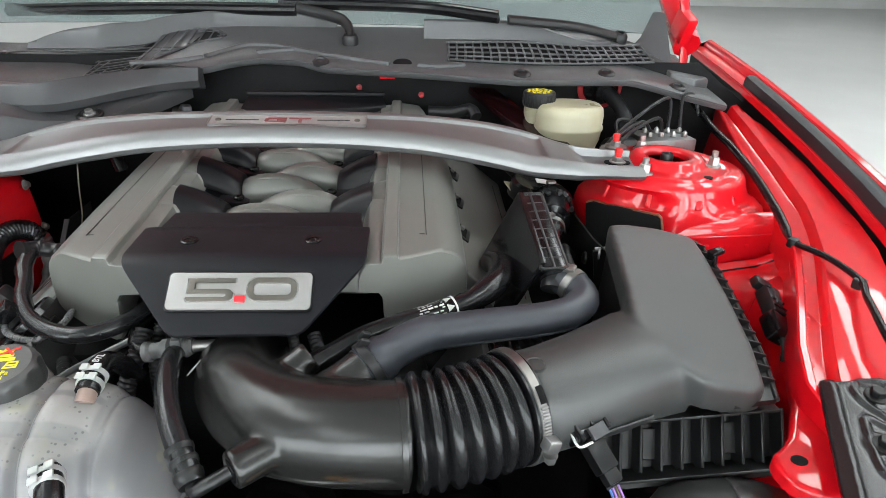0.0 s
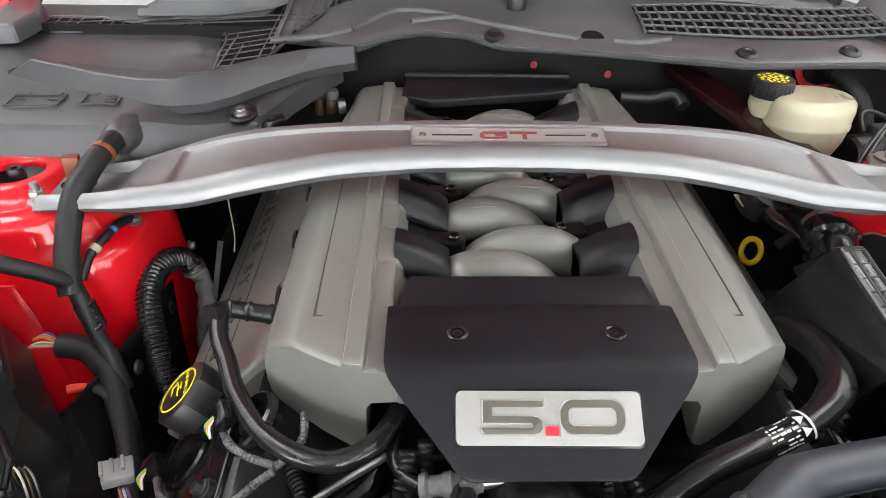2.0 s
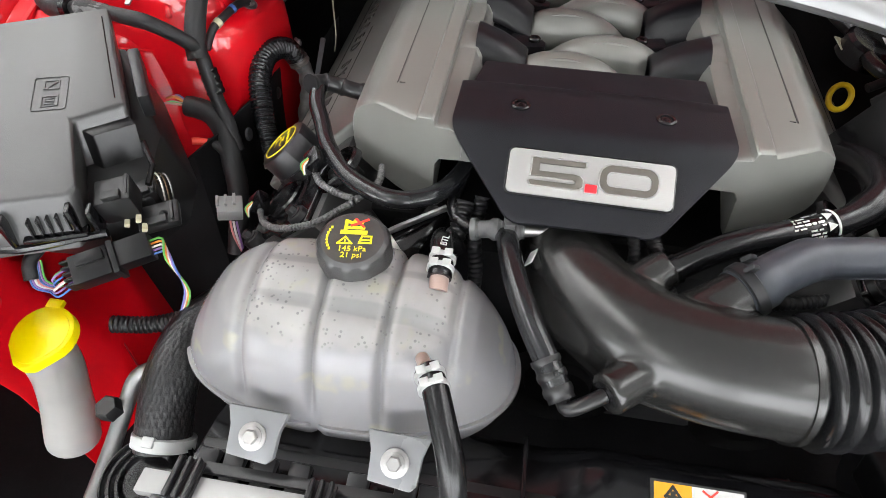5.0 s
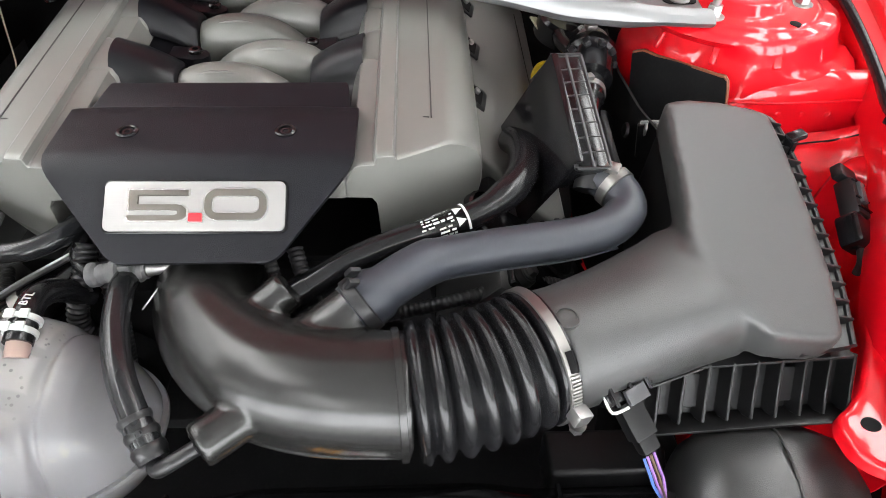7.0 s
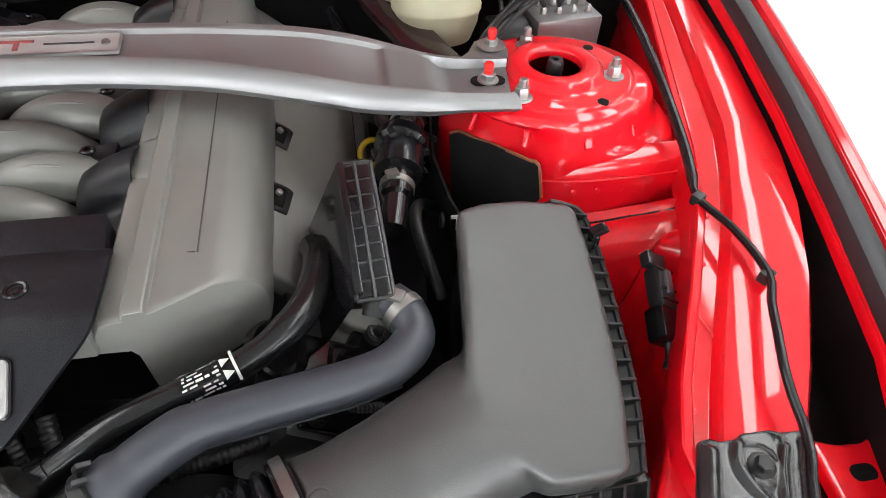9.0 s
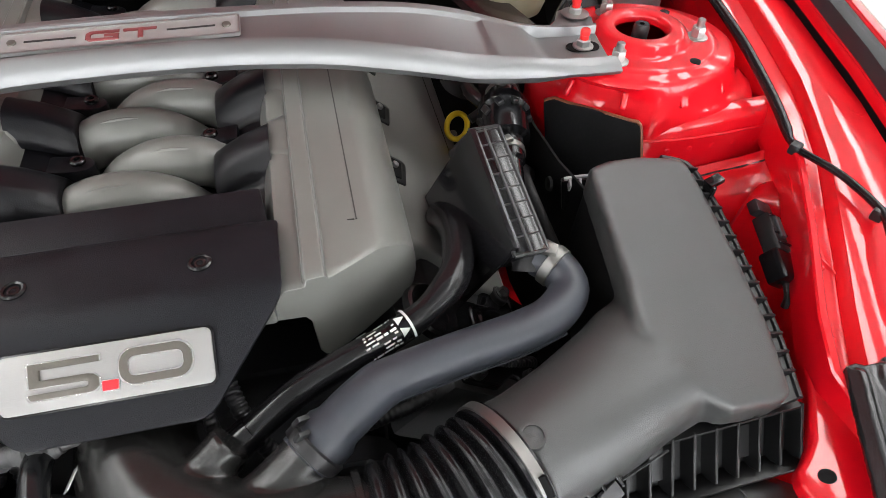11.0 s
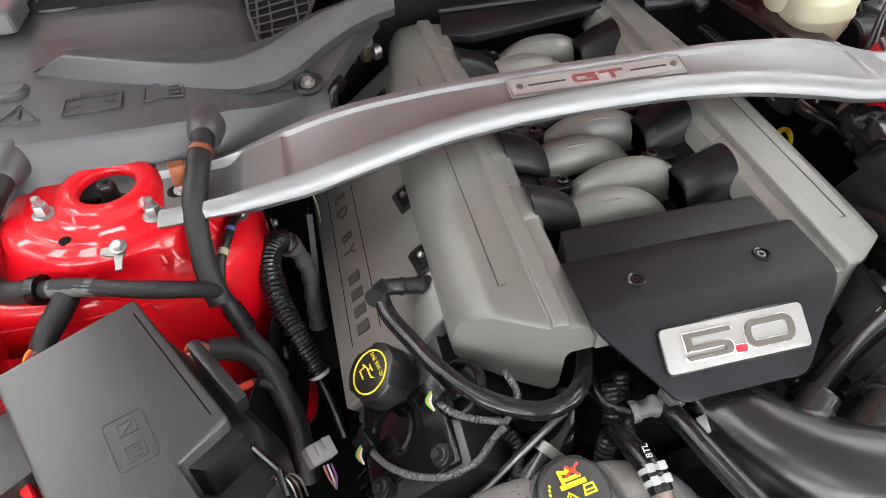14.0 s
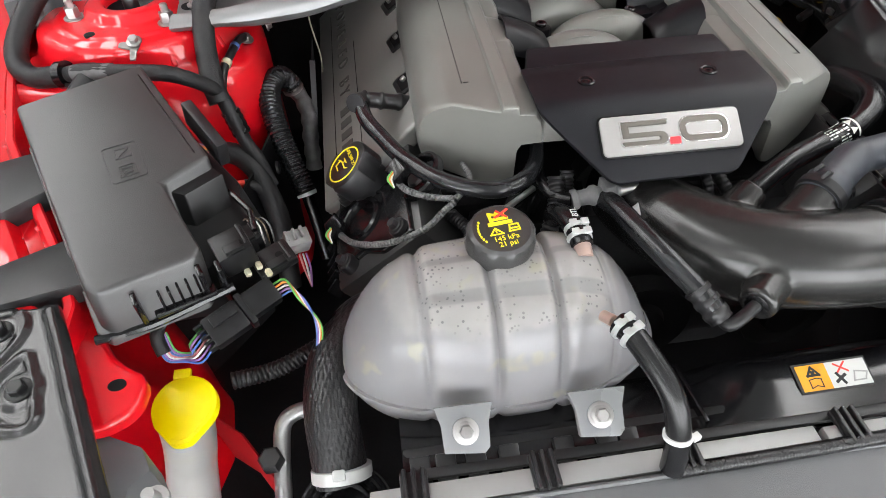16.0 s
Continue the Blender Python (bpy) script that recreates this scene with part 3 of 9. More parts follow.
    if sx < 0:
        for p in ((-0.4305, 0.985, 0.880), (-0.4290, 1.000, 0.800)):
            part("side_bolt", bolt(bmesh.new(), p, (1, 0.1, 0.15), r=0.0055, h=0.006, washer=1.5), ZINC, tw, "small zinc-plated bolt")
    for x, y in ((-0.056, -0.057), (0.066, -0.022), (-0.019, 0.062)):
        part("stud_nut", bolt(bmesh.new(), c + Vector((sx * x, y, 0.9373)), r=0.0088, h=0.013, stud=0.011, washer=1.5), ZINC, tw, "zinc-plated flange nut on its stud")


def fender(sx):
    ys = [0.28, 0.40, 0.55, 0.70, 0.85, 1.0, 1.15, 1.30, 1.45, 1.62]
    rows, seal, gut = [], [], []
    for y in ys:
        s = interp(y, W_Y, W_IN)
        z = 0.905 + 0.146 * (y - 0.75) - 0.10 * max(0, 0.55 - y) - 0.05 * max(0, y - 1.35)
        prof = [(s + 0.001, z - 0.014), (s, z - 0.004), (s + 0.002, z), (s + 0.034, z + 0.001), (s + 0.037, z + 0.010), (s + 0.041, z + 0.015), (s + 0.049, z + 0.017), (s + 0.058, z + 0.013), (s + 0.068, z - 0.002),
                (s + 0.075, z - 0.05), (s + 0.09, z - 0.13), (s + 0.10, z - 0.29), (s + 0.09, z - 0.54)]
        rows.append([(sx * x, y, zz) for x, zz in prof])
        seal.append((s, z))
    part("front_wing", sheet(bmesh.new(), rows, (-sx * 0.002, 0, -0.002)), RED, car, "glossy red front wing", 35)
    rings = []
    for y, (s, z) in zip(ys[1:-2], seal[1:-2]):
        rings.append([(sx * (s + dx), y, z + dz) for dx, dz in ((0.002, 0.0005), (0.002, 0.012), (0.005, 0.019), (0.013, 0.022), (0.024, 0.021), (0.031, 0.015), (0.033, 0.0015))])
    part("bonnet_seal", loft(bmesh.new(), rings), FOAM, car, "dark foam bonnet seal strip")
    # dark sheet below the seal; the gap's shade is put into its colour
    rows = [[(sx * (interp(y, RY, R_OUT) - 0.004), y, 0.775), (sx * (q + 0.006), y, 0.775), (sx * (q + 0.005), y, 0.84), (sx * (q + 0.004), y, z - 0.003)] for y, (q, z) in zip(ys, seal)]
    part("wing_gap_sheet", sheet(bmesh.new(), rows, (0, 0, -0.002)), DARK, car, "dark sheet for the shaded gap beside the wing")


def front_bracket(sx):
    pts = [(0.630, 0.555), (0.592, 0.545), (0.577, 0.512), (0.558, 0.483), (0.543, 0.460), (0.528, 0.447), (0.516, 0.440), (0.511, 0.428), (0.513, 0.408), (0.522, 0.397), (0.536, 0.389), (0.60, 0.380), (0.64, 0.42)]
    hole = (0.535, 0.429)
    bm = prism(bmesh.new(), [(sx * x, y, 0.822 + 0.04 * (x - 0.53)) for x, y in pts], (0, 0, -0.014), bevel=0.006, seg=3)
    b = part("headlamp_bracket", bm, RED, car, "red pressed bracket with a round hole", 45)
    part("hole", prism(bmesh.new(), [(sx * (hole[0] + 0.0078 * math.cos(0.3927 * k)), hole[1] + 0.0062 * math.sin(0.3927 * k), 0.8228) for k in range(16)], (0, 0, -0.002)), DARK, b, "dark round hole")
    # flange down and deeper red panel under it, shade put into its colour
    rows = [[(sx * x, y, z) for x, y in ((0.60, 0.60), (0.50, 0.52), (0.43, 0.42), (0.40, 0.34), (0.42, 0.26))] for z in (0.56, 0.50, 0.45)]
    part("chassis_leg", sheet(bmesh.new(), rows, (sx * 0.003, 0, 0)), RED_DULL, car, "red chassis leg coloured darker for shade")


def support_plate(sx):
    """The black pressed support beside the headlamp."""
    z0 = 0.858
    top = [(0.588, 0.501), (0.600, 0.502), (0.604, 0.4985), (0.620, 0.4985), (0.626, 0.502), (0.652, 0.502), (0.658, 0.4985), (0.684, 0.4975), (0.661, 0.445), (0.643, 0.41), (0.60, 0.31), (0.57, 0.24), (0.475, 0.24), (0.507, 0.314), (0.552, 0.419), (0.567, 0.454)]
    bm = prism(bmesh.new(), [(sx * x, y, z0 - 0.10 * (0.5 - y)) for x, y in top], (0, 0, -0.009), bevel=0.003)
    pl = Plane((sx * 0.63, 0.40, z0 - 0.0098), (1, 0, 0), (0, 1, 0.10))
    # pressed lands: round the bolts, slanting between them, and along both edges
    lands = ([(0.620, 0.496), (0.611, 0.480), (0.614, 0.461), (0.627, 0.440), (0.634, 0.444), (0.644, 0.466), (0.657, 0.488)], [(0.600, 0.448), (0.606, 0.446), (0.622, 0.416), (0.604, 0.385), (0.580, 0.385), (0.588, 0.420), (0.600, 0.448)],
             [(0.594, 0.494), (0.573, 0.446), (0.555, 0.402), (0.52, 0.32), (0.49, 0.25)], [(0.676, 0.490), (0.654, 0.440), (0.636, 0.40), (0.595, 0.31), (0.565, 0.25)])
    for k, line in enumerate(lands):
        tube(bm, [pl.at(sx * (x - 0.63), y - 0.40, 0.0) for x, y in line], 0.0042 if k < 2 else 0.0065, 10, 0.004, flat=0.7)
    for x, y in ((0.628, 0.474), (0.596, 0.415)):
        lathe(bm, [(0.0, -0.004), (0.0165, -0.004), (0.0160, 0.0015), (0.0125, 0.0022), (0.0, 0.0022)], pl.at(sx * (x - 0.63), y - 0.40, 0), pl.n, 28)
    p = melt(part("support_panel", bm, SUPPORT, car, "satin black pressed support panel"), 0.0021, 4)
    for x, y in ((0.628, 0.474), (0.596, 0.415)):
        part("bolt", bolt(bmesh.new(), pl.at(sx * (x - 0.63), y - 0.40, 0.002), pl.n, 0.0072, 0.007, 1.5), LEDGE, p, "dark flanged bolt")


def wheel(sx):
    c = (sx * 0.80, 0.98, 0.335)
    w = part("wheel", lathe(bmesh.new(), [(0.20, -0.10), (0.30, -0.115), (0.330, -0.10), (0.335, -0.06), (0.335, 0.06), (0.330, 0.10), (0.30, 0.115), (0.20, 0.10)], c, (1, 0, 0), 48), RUBBER, car, "black road tyre")
    part("rim", lathe(bmesh.new(), [(0.02, 0.03), (0.05, 0.04), (0.19, 0.06), (0.20, 0.09), (0.205, 0.0)], c, (sx, 0, 0), 40), ALU, w, "alloy rim")


def wing_bracket(sx):
    pts = [(0.716, 0.512), (0.740, 0.502), (0.765, 0.500), (0.785, 0.508), (0.805, 0.535), (0.84, 0.60), (0.87, 0.56), (0.86, 0.30), (0.70, 0.30)]
    b = part("wing_bracket", prism(bmesh.new(), [(sx * x, y, 0.806) for x, y in pts], (0, 0, -0.012), 0.005, 3), RED, car, "red pressed wing bracket with an oval hole")
    part("hole", prism(bmesh.new(), [(sx * (0.748 + 0.024 * x), 0.474 + 0.024 * y, 0.8066) for x, y in rounded(1, 0.62, 0.28, 4)], (0, 0, -0.002)), DARK, b, "dark oval hole")
    part("pressed_loop", tube(bmesh.new(), [(sx * x, y, 0.806) for x, y in ((0.755, 0.33), (0.755, 0.40), (0.775, 0.425), (0.80, 0.43), (0.82, 0.41), (0.825, 0.33))], 0.005, 8), RED, b)


for sx in (-1, 1):
    wheel(sx)
    wing_bracket(sx)
    rail(sx)
    tower(sx)
    fender(sx)
    front_bracket(sx)
    support_plate(sx)

# firewall, bay floor and side closures
bm = bmesh.new()
rows = [[(x, y, min(z, 0.955) if abs(x) > 0.8 else z) for x in (-0.88, -0.78, -0.45, -0.2, 0.0, 0.2, 0.45, 0.78, 0.88)] for y, z in ((1.30, 1.03), (1.285, 0.98), (1.275, 0.90), (1.27, 0.75), (1.22, 0.55), (1.0, 0.40))]
part("firewall", sheet(bm, rows, (0, 0.004, 0)), DARK, car, "black sound-deadened firewall")
part("bay_floor", box(bmesh.new(), (0, 0.675, 0.40), (1.9, 1.35, 0.02), bevel=0), DARK, car, "dark undertray below the engine")
for x, y, z in ((0.207, 1.262, 0.968), (0.084, 1.270, 0.980), (-0.260, 1.274, 0.965)):
    bm = lathe(bmesh.new(), [(0.0058, 0), (0.0055, 0.003), (0.003, 0.0035), (0.0026, 0.006), (0.0, 0.0065)], (x, y, z), (0, -1, 0.15), 16)
    part("body_plug", bm, RED_DULL, car, "small red painted plug on the firewall")
for x, w in ((0.14, 0.03), (0.43, 0.08)):
    part("bare_seam", box(bmesh.new(), (x, 1.268, 1.000), (w, 0.004, 0.006), bevel=0.001), RED, car, "strip of red paint below the cowl")

# windscreen, with the dark band and the scuttle behind
bm = sheet(bmesh.new(), [[(x, 1.46 + 0.10 * (1 - (x / 0.75) ** 2) + k * 1.55 * 0.86 - 0.045, 1.072 + k * 1.55 * 0.5) for x in (-0.78, -0.6, -0.3, 0, 0.3, 0.6, 0.78)] for k in (0, 0.25, 0.5)], (0, 0.004, -0.002))
part("windscreen", bm, GLASS, car, "dark reflecting windscreen")
for sx in (-1, 1):
    bm = tube(bmesh.new(), [(sx * 0.79, 1.40, 1.05), (sx * 0.79, 1.75, 1.28), (sx * 0.75, 2.1, 1.45)], 0.03, 10, 0.05)
    part("screen_pillar", bm, RED, car, "red windscreen pillar")

# the open bonnet above, on its hinges
hy, hz, ha = 1.52, 1.185, radians(72)
hd, hn = Vector((0, -math.cos(ha), math.sin(ha))), Vector((0, -math.sin(ha), -math.cos(ha)))


def bonnet_point(x, s, d):
    return Vector((x, hy, hz)) + hd * s + hn * (d + 0.05 * (x / 0.8) ** 2)


rows = [[bonnet_point(x * (1 - 0.10 * s / 1.15), s, 0) for x in (-0.80, -0.66, -0.45, -0.22, 0, 0.22, 0.45, 0.66, 0.80)] for s in (0, 0.1, 0.3, 0.6, 0.9, 1.08, 1.15)]
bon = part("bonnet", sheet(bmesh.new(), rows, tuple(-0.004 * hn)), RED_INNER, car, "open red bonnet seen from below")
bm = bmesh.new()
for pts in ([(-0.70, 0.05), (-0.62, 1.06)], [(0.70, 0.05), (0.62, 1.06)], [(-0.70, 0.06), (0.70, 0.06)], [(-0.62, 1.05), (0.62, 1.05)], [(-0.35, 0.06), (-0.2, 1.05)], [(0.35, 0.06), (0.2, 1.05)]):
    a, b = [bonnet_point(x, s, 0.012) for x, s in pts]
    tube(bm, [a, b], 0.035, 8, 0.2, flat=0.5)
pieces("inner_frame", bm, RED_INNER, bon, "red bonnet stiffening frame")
for sx in (-1, 1):
    bm = bmesh.new()
    tube(bm, [(sx * 0.795, 1.41, 1.00), (sx * 0.790, 1.415, 1.06), (sx * 0.775, 1.41, 1.13), (sx * 0.755, 1.43, 1.20)], 0.018, 8, 0.01, flat=0.4)
    box(bm, (sx * 0.775, 1.400, 1.090), (0.026, 0.055, 0.060), (24, 0, 10), bevel=0.008)
    part("bonnet_hinge", bm, RED, car, "red bonnet hinge")

# ---- cowl, wipers, battery cover ----
def cowl_front(x):
    return interp(x, [-0.80, -0.30, -0.20, -0.15, -0.10, -0.03, 0.02, 0.17, 0.39, 0.556, 0.70, 0.80], [1.27, 1.245, 1.215, 1.262, 1.282, 1.270, 1.228, 1.207, 1.165, 1.172, 1.178, 1.190])


def cowl_z(x, y):
    base = 1.024 + 0.12 * (y - 1.20) + 0.10 * max(0, y - 1.33)
    return base - 0.26 * max(0, abs(x) - 0.60)


cowl = thing("cowl_panel", (0, 1.3, 0.97), "dark grey plastic cowl panel below the windscreen", "cowl panel")
rows = []
for i in range(61):
    x = -0.33 + 1.13 * i / 60
    y0 = cowl_front(x)
    row = [(x, y0 + 0.008, cowl_z(x, y0) - 0.012), (x, y0 + 0.002, cowl_z(x, y0) - 0.007), (x, y0 + 0.001, cowl_z(x, y0) - 0.003), (x, y0 + 0.006, cowl_z(x, y0))]
    for k in range(1, 9):
        y = y0 + 0.006 + (1.47 - y0 - 0.006) * k / 8
        row.append((x, y, cowl_z(x, y)))
    rows.append(row)
part("panel", sheet(bmesh.new(), rows, (0, 0, -0.003)), COWL, cowl)
# raised beads along the panel
for pts in ([(-0.208, 1.275), (-0.18, 1.315), (-0.143, 1.350), (-0.08, 1.345), (0.02, 1.295), (0.146, 1.241)], [(-0.118, 1.305), (-0.085, 1.318), (-0.045, 1.330)], [(0.20, 1.236), (0.24, 1.228), (0.29, 1.243)], [(-0.33, 1.222), (-0.26, 1.240), (-0.212, 1.268)]):
    part("sealing_bead", tube(bmesh.new(), [(x, y, cowl_z(x, y) + 0.001) for x, y in pts], 0.006, 10, 0.01), COWL, cowl, "raised rubbery bead")
for x, y in ((0.014, 1.251), (0.393, 1.190), (0.556, 1.200), (0.700, 1.204)):
    bm = lathe(bmesh.new(), [(0.016, -0.002), (0.016, 0.003), (0.012, 0.006), (0.009, 0.006), (0.008, 0.003), (0.0, 0.003)], (x, y, cowl_z(x, y)), (0, -0.3, 1), 24)
    part("push_clip", bm, BLACK_SATIN, cowl, "round black push clip")
part("drain_hole", lathe(bmesh.new(), [(0.018, -0.002), (0.018, 0.001), (0.0, 0.0012)], (0.170, 1.252, cowl_z(0.170, 1.252)), (0, -0.3, 1), 24), DARK, cowl, "dark oval hole in the cowl")


def grille(x0, x1, lo, hi, nx, ny, name_label):
    """Bars over a dark plate that stands for the openings' shade; lo and hi give the two long edges."""
    g = part("grille", sheet(bmesh.new(), [[(x0 + (x1 - x0) * i / 24, (1 - k) * lo(i / 24) + k * hi(i / 24), cowl_z(x0, (1 - k) * lo(i / 24) + k * hi(i / 24)) + 0.0015) for k in (0, 0.5, 1)] for i in range(25)], (0, 0, -0.001)), DARK, cowl, name_label)
    for i in range(nx + 1):
        t = i / nx
        x = x0 + (x1 - x0) * t
        a, b = lo(t), hi(t)
        part("slat", tube(bmesh.new(), [(x - 0.004, a, cowl_z(x0, a) + 0.003), (x + 0.002, (a + b) / 2, cowl_z(x0, (a + b) / 2) + 0.004), (x + 0.004, b, cowl_z(x0, b) + 0.003)], 0.0024, 5, 0.03), COWL, g)
    for k in range(ny + 1):
        s = k / ny
        pts = []
        for i in range(9):
            t = i / 8
            y = (1 - s) * lo(t) + s * hi(t)
            pts.append((x0 + (x1 - x0) * t, y, cowl_z(x0, y) + 0.0042))
        part("slat", tube(bmesh.new(), pts, 0.0024, 5, 0.03), COWL, g)


grille(0.262, 0.672, lambda t: 1.268 - 0.020 * math.sin(3.14 * t), lambda t: 1.372 - 0.030 * smooth((t - 0.3) / 0.5) + 0.03 * t, 24, 4, "cowl air intake grille")
# upright lip behind the grille and the raised lip in the middle
rows = []
for i in range(25):
    x = 0.215 + 0.40 * i / 24
    y = 1.415 - 0.03 * smooth((x - 0.40) / 0.2)
    h = 0.030 * (1 - smooth((x - 0.40) / 0.18)) + 0.006
    rows.append([(x, y - 0.012, cowl_z(0, y) - 0.002), (x, y - 0.004, cowl_z(0, y) + h * 0.9), (x, y + 0.002, cowl_z(0, y) + h), (x, y + 0.02, cowl_z(0, y) + h * 0.96)])
part("rear_lip", sheet(bmesh.new(), rows, (0, 0.003, -0.002)), COWL, cowl)
rows = []
for i in range(37):
    x = -0.575 + 0.60 * i / 36
    y = interp(x, [-0.575, -0.44, -0.36, -0.31, -0.24, -0.17, 0.03], [1.352, 1.356, 1.380, 1.425, 1.455, 1.465, 1.465])
    h = interp(x, [-0.575, -0.55, -0.50, -0.42, -0.30, 0.0, 0.025], [0.003, 0.016, 0.030, 0.040, 0.038, 0.034, 0.010])
    z = cowl_z(0, y) - 0.006
    rows.append([(x, y - 0.010, z - 0.004), (x, y - 0.002, z + 0.006), (x, y + 0.002, z + h * 0.9), (x, y + 0.006, z + h), (x, y + 0.012, z + h), (x, y + 0.05, z + h * 0.8)])
part("rear_lip", sheet(bmesh.new(), rows, (0, 0.003, -0.002)), COWL, cowl)
# end pieces at the right wing
bm = prism(bmesh.new(), [(0.69, 1.38, 1.038), (0.755, 1.40, 1.028), (0.79, 1.34, 1.010), (0.80, 1.285, 1.002), (0.76, 1.262, 1.003), (0.715, 1.28, 1.014)], (0, 0, -0.03), 0.006)
part("end_piece", bm, COWL, cowl)
rows = [[(0.668, 1.395, 1.047), (0.690, 1.412, 1.064), (0.718, 1.434, 1.114)], [(0.695, 1.368, 1.038), (0.712, 1.390, 1.063), (0.728, 1.424, 1.116)], [(0.735, 1.335, 1.02), (0.738, 1.372, 1.06), (0.736, 1.415, 1.112)]]
part("corner_seal", sheet(bmesh.new(), rows, (0, 0.004, 0.0)), COWL, cowl, "raised grey corner piece")


def wiper(p0, p1, p2, blade):
    w = thing("wiper", p0, "black wiper arm and blade resting on the windscreen", "wiper", "windscreen wipers")
    bm = lathe(bmesh.new(), [(0.017, -0.02), (0.017, 0.004), (0.013, 0.010), (0.009, 0.011), (0.008, 0.006), (0, 0.006)], p0, (0, -0.25, 1), 24)
    part("pivot_cap", bm, BLACK_SATIN, w)
    part("arm", tube(bmesh.new(), [p0, p1, p2], 0.012, 10, 0.015, flat=0.6), BLACK_SATIN, w)
    part("blade", tube(bmesh.new(), blade, 0.008, 8, 0.05, flat=1.4), RUBBER, w, "rubber wiper blade")
    bm = tube(bmesh.new(), [Vector(b) + Vector((0, 0.003, 0.012)) for b in blade], 0.005, 8, 0.05)
    part("blade_frame", bm, BLACK_GLOSS, w)


wiper((0.062, 1.368, 1.058), (0.045, 1.405, 1.090), (-0.055, 1.455, 1.108), [(-0.06, 1.462, 1.100), (-0.35, 1.475, 1.098), (-0.68, 1.49, 1.085)])
wiper((0.652, 1.440, 1.060), (0.541, 1.401, 1.085), (0.389, 1.375, 1.100), [(0.37, 1.385, 1.100), (0.20, 1.468, 1.110), (-0.10, 1.49, 1.112)])

# battery cover: a broad grey lid with a raised rib and pressed signs
bat = thing("battery_cover", (-0.58, 1.1, 0.95), "dark grey plastic battery cover with embossed symbols", "battery cover")


def bat_z(x, y):
    return interp(y, [0.98, 1.0, 1.12, 1.25, 1.45], [0.985, 0.993, 1.004, 1.010, 1.035])


def bat_left(y):
    return interp(y, [0.95, 0.98, 1.088, 1.262, 1.364, 1.45], [-0.706, -0.712, -0.742, -0.789, -0.806, -0.812])


rows = []
for i in range(-3, 33):
    u = max(i, 0) / 32
    x = -0.712 + (-0.318 + 0.712) * u
    yf = interp(x, [-0.80, -0.72, -0.46, -0.43, -0.36, -0.318], [0.995, 0.990, 0.990, 1.005, 1.035, 1.075])
    zb = interp(x, [-0.80, -0.46, -0.40, -0.318], [0.925, 0.925, 0.93, 0.945])
    drop = interp(x, [-0.80, -0.45, -0.40, -0.318], [0, 0, 0.018, 0.030])
    row = [(yf - 0.030, zb - 0.004), (yf - 0.022, zb), (yf - 0.014, zb + 0.012), (yf - 0.006, bat_z(x, yf) - drop - 0.012), (yf, bat_z(x, yf) - drop - 0.002), (yf + 0.008, bat_z(x, yf) - drop)]
    for k in range(1, 9):
        y = yf + 0.008 + (1.42 - yf) * k / 8
        row.append((y, bat_z(x, y) - drop * (1 - k / 8)))
    dx, dz = {-3: (-0.050, -0.052), -2: (-0.014, -0.044), -1: (-0.006, -0.010)}.get(i, (0.0, 0.0))
    rows.append([(bat_left(y) + (-0.318 - bat_left(y)) * u + dx, y, max(z + dz, min(z, 0.915))) for y, z in row])
part("lid", sheet(bmesh.new(), rows, (0, 0, -0.004)), BATT, bat)
# the rib: a wedge with a sloping front face that runs inboard and up to the cowl
rings = []
for x, yl, yc, zc, yr in ((-0.678, 1.128, 1.129, 1.005, 1.131), (-0.655, 1.117, 1.122, 1.018, 1.140), (-0.632, 1.106, 1.114, 1.030, 1.160), (-0.592, 1.089, 1.098, 1.0285, 1.148), (-0.523, 1.064, 1.074, 1.024, 1.130),
                          (-0.470, 1.046, 1.060, 1.022, 1.120), (-0.422, 1.034, 1.053, 1.024, 1.116), (-0.380, 1.042, 1.070, 1.029, 1.126), (-0.350, 1.064, 1.100, 1.030, 1.150), (-0.310, 1.108, 1.142, 1.030, 1.185),
                          (-0.270, 1.148, 1.170, 1.030, 1.205), (-0.235, 1.172, 1.184, 1.030, 1.215), (-0.200, 1.188, 1.196, 1.029, 1.220)):
    zl = bat_z(x, yl) + 0.002
    zr = bat_z(x, yr)
    rings.append([(x, yl + 0.004, zl - 0.016), (x, yl - 0.001, zl - 0.003), (x, yl + 0.001, zl), (x, yc - 0.001, zc - 0.0015), (x, yc + 0.002, zc), (x, yr - 0.004, zr + 0.006 + 0.3 * (zc - 1.01)), (x, yr, zr + 0.004), (x, yr + 0.004, zr - 0.025)])
part("raised_rib", loft(bmesh.new(), rings), BATT, bat, angle=28)
part("corner_cover", prism(bmesh.new(), [(-0.716, 1.232, 1.046), (-0.712, 1.300, 1.050), (-0.752, 1.388, 1.052), (-0.800, 1.380, 1.050), (-0.772, 1.240, 1.042)], (0, 0, -0.028), 0.009, 3), COWL, bat, "grey corner cover beside the grille")
# inboard skirt to the bolt
bm = prism(bmesh.new(), [(-0.44, 1.02, 0.978), (-0.36, 1.045, 0.972), (-0.315, 1.07, 0.970), (-0.285, 1.125, 0.980), (-0.22, 1.215, 1.0), (-0.30, 1.16, 1.0), (-0.40, 1.07, 0.99)], (0, 0, -0.03), 0.006)
part("skirt", bm, BATT, bat)
bm = lathe(bmesh.new(), [(0.021, 0), (0.021, 0.004), (0.017, 0.006), (0.014, 0.003), (0.0, 0.003)], (-0.342, 1.062, 0.972), (0, -0.25, 1), 28)
part("bolt_cup", bm, BLACK_SATIN, bat, "black round bolt seat")
